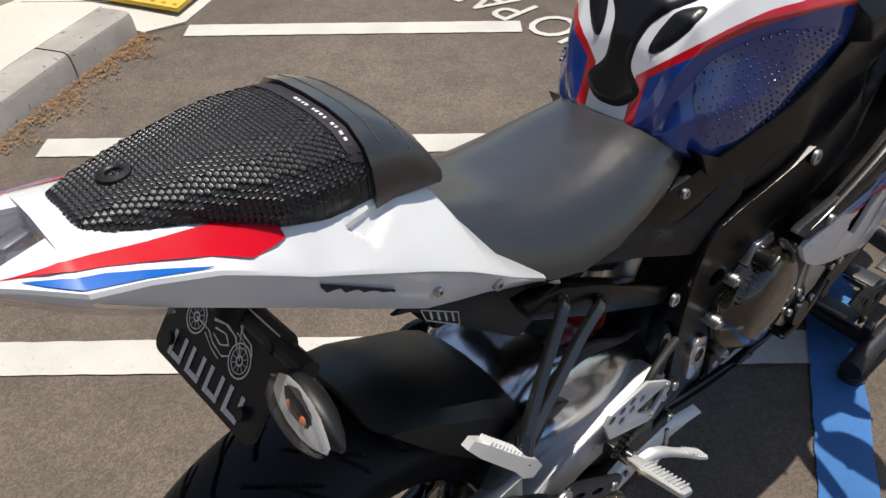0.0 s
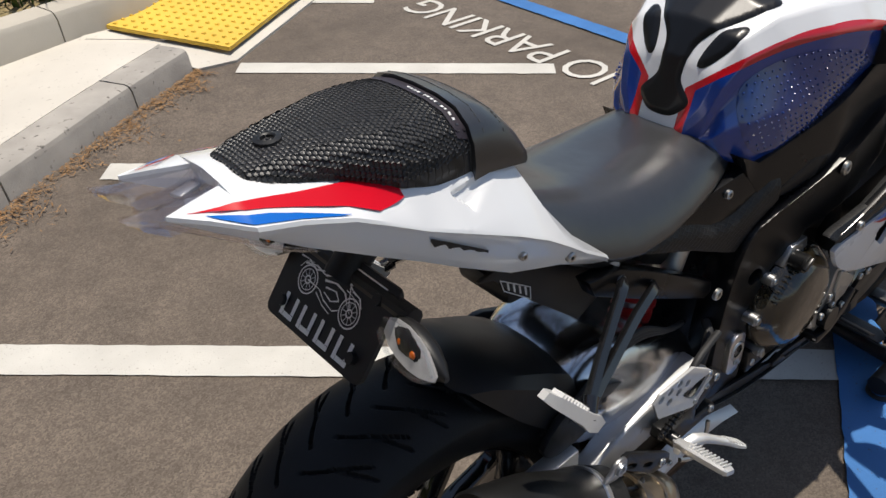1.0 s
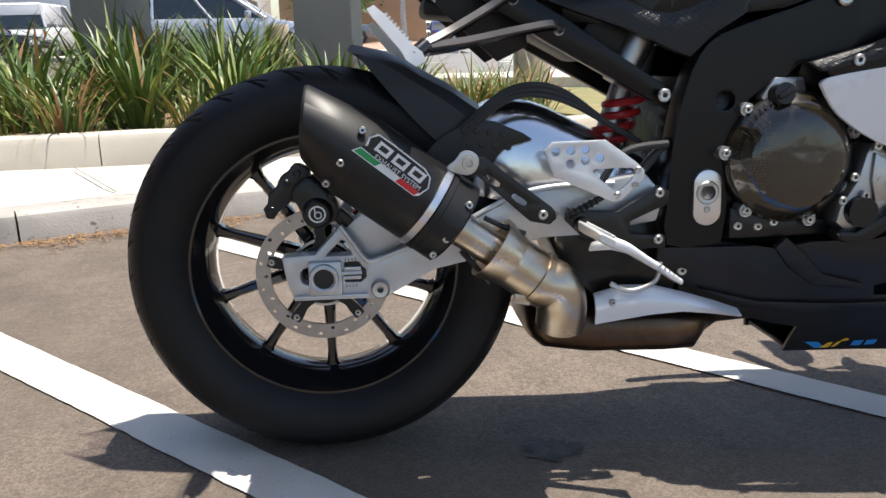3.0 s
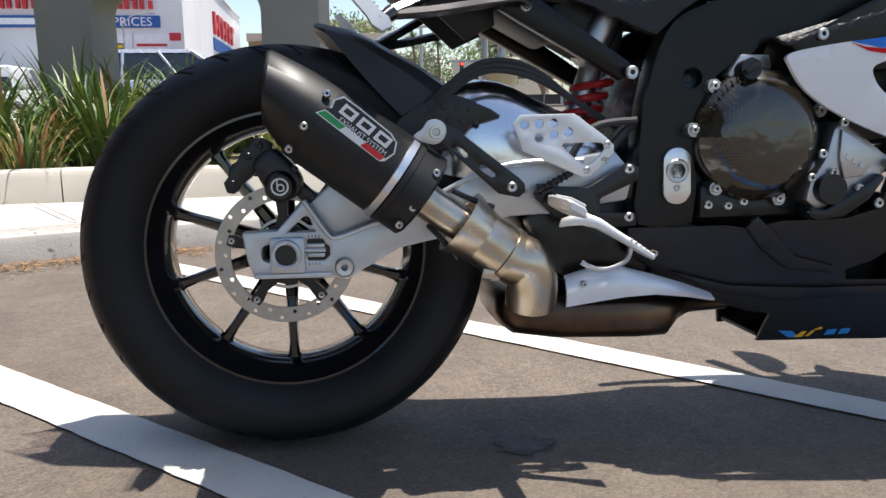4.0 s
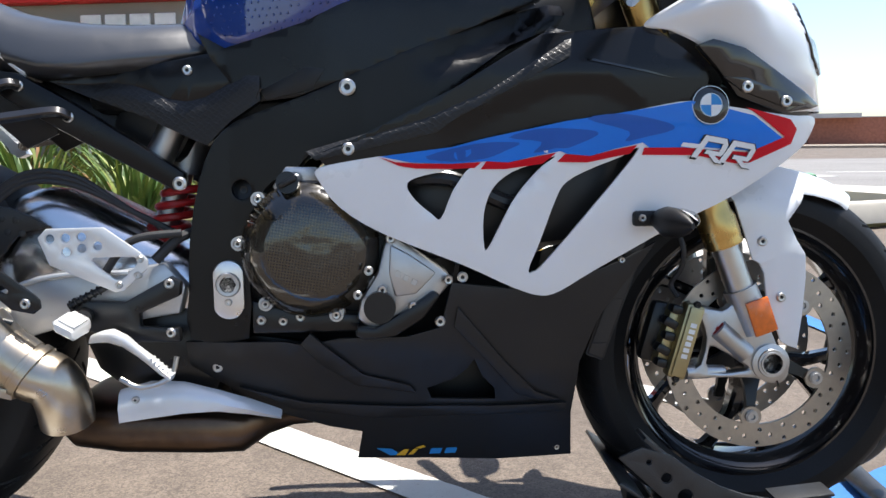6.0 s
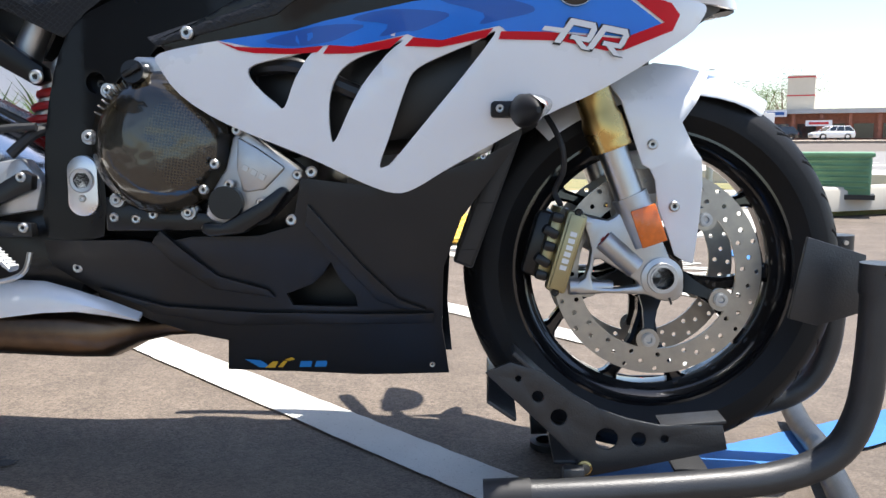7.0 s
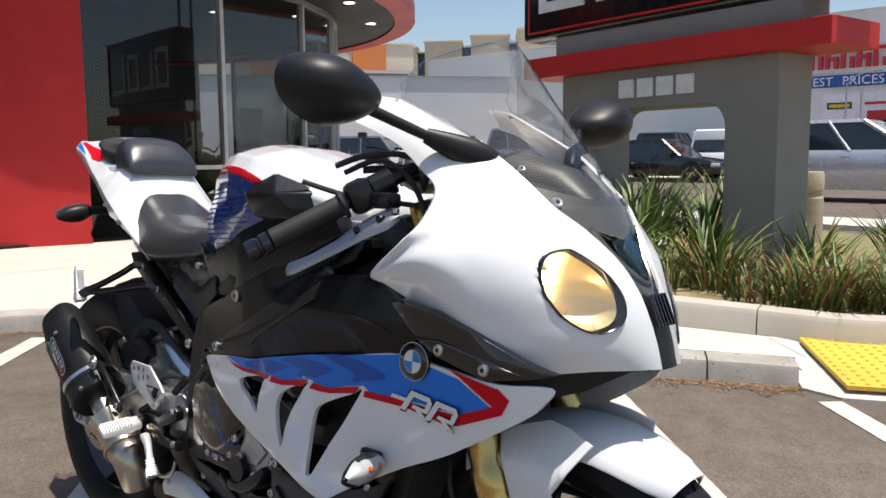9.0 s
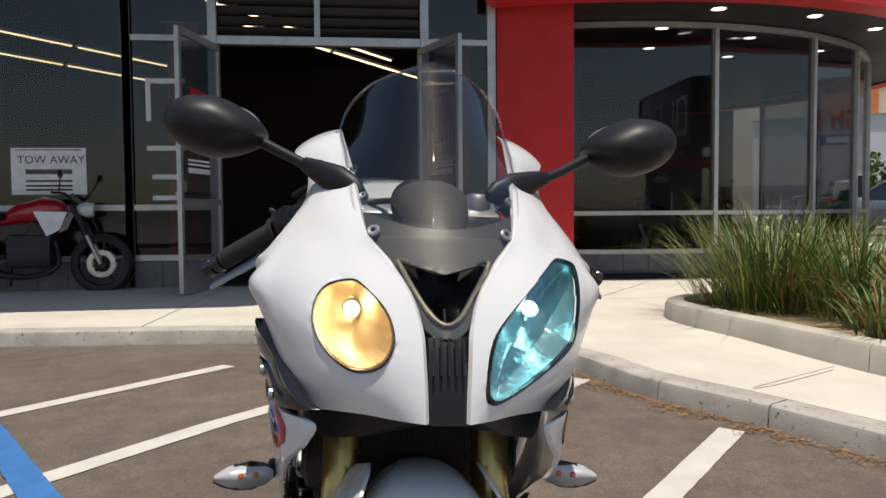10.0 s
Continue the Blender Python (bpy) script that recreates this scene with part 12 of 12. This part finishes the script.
# plate print
PT = Matrix.Translation(PM.translation) @ PM.to_3x3().to_4x4() @ Matrix.Translation((-0.0038, 0, 0)) @ Matrix(((0, 0, -1, 0), (-1, 0, 0, 0), (0, 1, 0, 0), (0, 0, 0, 1)))
for k in range(4):
    for q in ([(0, 0), (0.006, 0), (0.006, 0.028), (0, 0.028)], [(0.0065, 0), (0.026, 0), (0.026, 0.006), (0.0065, 0.006)], [(0.02, 0.0065), (0.026, 0.0065), (0.026, 0.028), (0.02, 0.028)]):
        bm = bmesh.new()
        bm.faces.new([bm.verts.new(PT @ Vector((-0.068 + k * 0.036 + a, -0.05 + b, 0.0002))) for a, b in q])
        part("plate_stroke", bm, WHITE_INK, plate_ob, smooth=False)
bm = bmesh.new()
bm.faces.new([bm.verts.new(PT @ Vector((a, b, 0.0002))) for a, b in ((-0.03, 0.039), (0.075, 0.039), (0.075, 0.05), (-0.03, 0.05))])
part("plate_bar", bm, WHITE_INK, plate_ob, smooth=False)
for cx, cy, R_ in ((-0.045, 0.004, 0.0175), (0.038, 0.002, 0.0175)):
    for ro, ri, n in ((R_, R_ - 0.0018, 28), (R_ * 0.74, R_ * 0.68, 24), (0.0055, 0.0035, 16)):
        bm = bmesh.new()
        lathe(bm, [(ri, 0.0003), (ro, 0.0003)], n, PT @ Matrix.Translation((cx, cy, 0)))
        part("plate_ring", bm, WHITE_INK, plate_ob)
    bm = bmesh.new()
    for k in range(10):
        a = 2 * math.pi * k / 10
        d, e = Vector((math.cos(a), math.sin(a), 0)), Vector((-math.sin(a), math.cos(a), 0)) * 0.0005
        c = Vector((cx, cy, 0.0003))
        bm.faces.new([bm.verts.new(PT @ v) for v in (c + d * 0.0055 - e, c + d * R_ * 0.7 - e, c + d * R_ * 0.7 + e, c + d * 0.0055 + e)])
    part("plate_spokes", bm, SILVERP, plate_ob, smooth=False)


def ink(line, w):
    """A stroke of white print along a line on the plate."""
    bm = bmesh.new()
    pts = [Vector((a, b, 0.0004)) for a, b in line]
    for p, q in zip(pts, pts[1:]):
        e = (q - p).normalized().cross(Vector((0, 0, 1))) * w * 0.5
        bm.faces.new([bm.verts.new(PT @ v) for v in (p - e, q - e * 0.5, q + e * 0.5, p + e)])
    part("plate_line", bm, WHITE_INK, plate_ob, smooth=False)


ink([(-0.072, 0.024), (-0.056, 0.025), (-0.038, 0.02), (-0.02, 0.026), (0.0, 0.031), (0.016, 0.033), (0.026, 0.03)], 0.002)
ink([(-0.06, 0.019), (-0.04, 0.024), (-0.02, 0.021), (-0.008, 0.026)], 0.0024)
ink([(0.016, 0.033), (0.03, 0.025), (0.044, 0.023), (0.052, 0.014)], 0.0026)
ink([(0.024, 0.028), (0.03, 0.014), (0.038, 0.002)], 0.002)
ink([(-0.045, 0.004), (-0.02, 0.003), (-0.008, -0.004), (0.012, -0.008), (0.022, -0.002)], 0.002)
ink([(-0.018, 0.016), (0.002, 0.021), (0.02, 0.018), (0.028, 0.01)], 0.003)
ink([(-0.012, 0.01), (0.006, 0.013), (0.016, 0.006), (0.004, 0.0), (-0.012, 0.004)], 0.0024)
ink([(-0.024, -0.002), (-0.006, -0.01), (0.01, -0.013)], 0.0016)
ink([(0.02, 0.022), (0.034, 0.02), (0.046, 0.012)], 0.0014)
ink([(-0.066, 0.012), (-0.06, 0.021), (-0.046, 0.0255)], 0.0012)
for y_, z_ in ((0.07, 0.035), (-0.07, 0.035), (0.07, -0.035), (-0.07, -0.035)):
    bm = bmesh.new()
    rod(bm, PM @ Vector((-0.002, y_, z_)), PM @ Vector((-0.009, y_, z_)), 0.0075, 0.0065, 16)
    part("plate_stud", bm, PLASTIC, plate_ob)

# ---- front wheel chock ----
POWDER = material("powder_coat", (0.024, 0.025, 0.027), 0.42, vary=0.2, scale=25, bump=0.55, bscale=420, spec=0.6)
CHOCK = thing("wheel_chock", "black powder-coated steel wheel chock holding the front tyre", "wheel chock")


def cg(x):
    return gz(x)


for s, y, k in ((-1, -0.21, 0.0), (1, 0.1, 0.08)):
    bm = bmesh.new()
    tube(bm, [(1.19 + k, y, 0.008), (1.32 + k, y, 0.016), (1.46 + k, y, 0.028), (1.57 + k, y, 0.043), (1.64 + k, y, 0.075), (1.672 + k, y, 0.13), (1.682 + k, y, 0.21), (1.684 + k, y, 0.32)], 0.021, 20, 8)
    part("side_tube", bm, POWDER, CHOCK)
    bm = bmesh.new()
    rod(bm, (1.175 + k, y, 0.007), (1.24 + k, y, 0.011), 0.0245, seg=24)
    lathe(bm, [(0.0235, -0.03), (0.0235, 0.0), (0.03, 0.002), (0.03, 0.012), (0.02, 0.014)], 18, Matrix.Translation((1.205 + k, y, cg(1.2) + 0.0)))
    part("rubber_cap", bm, RUBBER, CHOCK)
    bm = bmesh.new()
    rod(bm, (1.684 + k, y, 0.295), (1.684 + k, y, 0.335), 0.0235, seg=24)
    part("post_sleeve", bm, POWDER, CHOCK)
    bm = bmesh.new()
    rod(bm, (1.684 + k, y + s * 0.03, 0.325), (1.684 + k, y - s * 0.03, 0.325), 0.004, seg=8)
    part("post_pin", bm, STEEL, CHOCK)
for y in (-0.155, 0.085):
    bm = bmesh.new()
    plate(bm, [(1.176, 0.168), (1.212, 0.184), (1.257, 0.17), (1.297, 0.14), (1.335, 0.118), (1.377, 0.103), (1.422, 0.094), (1.51, 0.096), (1.518, 0.06), (1.332, 0.018), (1.308, 0.016), (1.307, 0.042), (1.248, 0.1)], y - 0.003, y + 0.003, bev=0.0012,
          holes=[circle(1.223, 0.16, 0.0045, 12), circle(1.251, 0.134, 0.0085, 16), circle(1.281, 0.104, 0.012, 18), circle(1.349, 0.073, 0.016, 22), circle(1.394, 0.073, 0.0105, 16), circle(1.43, 0.074, 0.006, 12)])
    if y < 0:
        box(bm, (1.247, y + 0.02, 0.168), (0.085, 0.045, 0.006), Matrix.Rotation(0.75, 4, "Y"), 0.001)
        box(bm, (1.47, y + 0.02, 0.0955), (0.09, 0.045, 0.005), Matrix.Rotation(-0.1, 4, "Y"), 0.001)
    part("cradle_plate", bm, POWDER, CHOCK)
    bm = bmesh.new()
    plate(bm, [(1.62, 0.36), (1.7, 0.335), (1.7, 0.255), (1.64, 0.235), (1.6, 0.245)], y - 0.004 + (0.02 if y < 0 else -0.02), y + 0.004 + (0.02 if y < 0 else -0.02), bev=0.001)
    part("front_guide", bm, POWDER, CHOCK)
bm = bmesh.new()
rod(bm, (1.318, -0.165, 0.03), (1.318, 0.1, 0.03), 0.008, seg=12)
part("cradle_axle", bm, STEEL, CHOCK)
bolt((1.318, -0.16, 0.03), 0.012, parent=CHOCK, mat=GOLD)
for a in ((1.2, 0.155), (1.3, 0.08), (1.48, 0.055)):
    bm = bmesh.new()
    box(bm, (a[0], -0.035, a[1] - 0.045), (0.05, 0.235, 0.006), Matrix.Rotation(0.6 if a[0] < 1.25 else 0, 4, "Y"), 0.002)
    part("cradle_floor", bm, POWDER, CHOCK)
bm = bmesh.new()
rod(bm, (1.68, -0.21, cg(1.68) + 0.03), (1.75, 0.1, cg(1.75) + 0.03), 0.021, seg=18)
part("cross_tube", bm, POWDER, CHOCK)
bm = bmesh.new()
rod(bm, (1.31, -0.21, cg(1.3) + 0.03), (1.33, 0.1, cg(1.33) + 0.03), 0.018, seg=18)
part("cross_tube", bm, POWDER, CHOCK)
for x, y in ((1.3, -0.2), (1.32, 0.1)):
    bm = bmesh.new()
    box(bm, (x, y * 0.9, 0.015), (0.03, 0.02, 0.05), bev=0.003)
    part("upright", bm, POWDER, CHOCK)
bm = bmesh.new()
tube(bm, [(1.68, -0.21, cg(1.68) + 0.03), (1.78, -0.24, cg(1.78) + 0.03), (1.95, -0.3, cg(1.95) + 0.03)], 0.021, 16)
part("outrigger", bm, POWDER, CHOCK)
bm = bmesh.new()
tube(bm, [(1.75, 0.1, cg(1.75) + 0.03), (1.76, 0.2, cg(1.76) + 0.03), (1.78, 0.3, cg(1.78) + 0.03)], 0.021, 16)
part("outrigger", bm, POWDER, CHOCK)
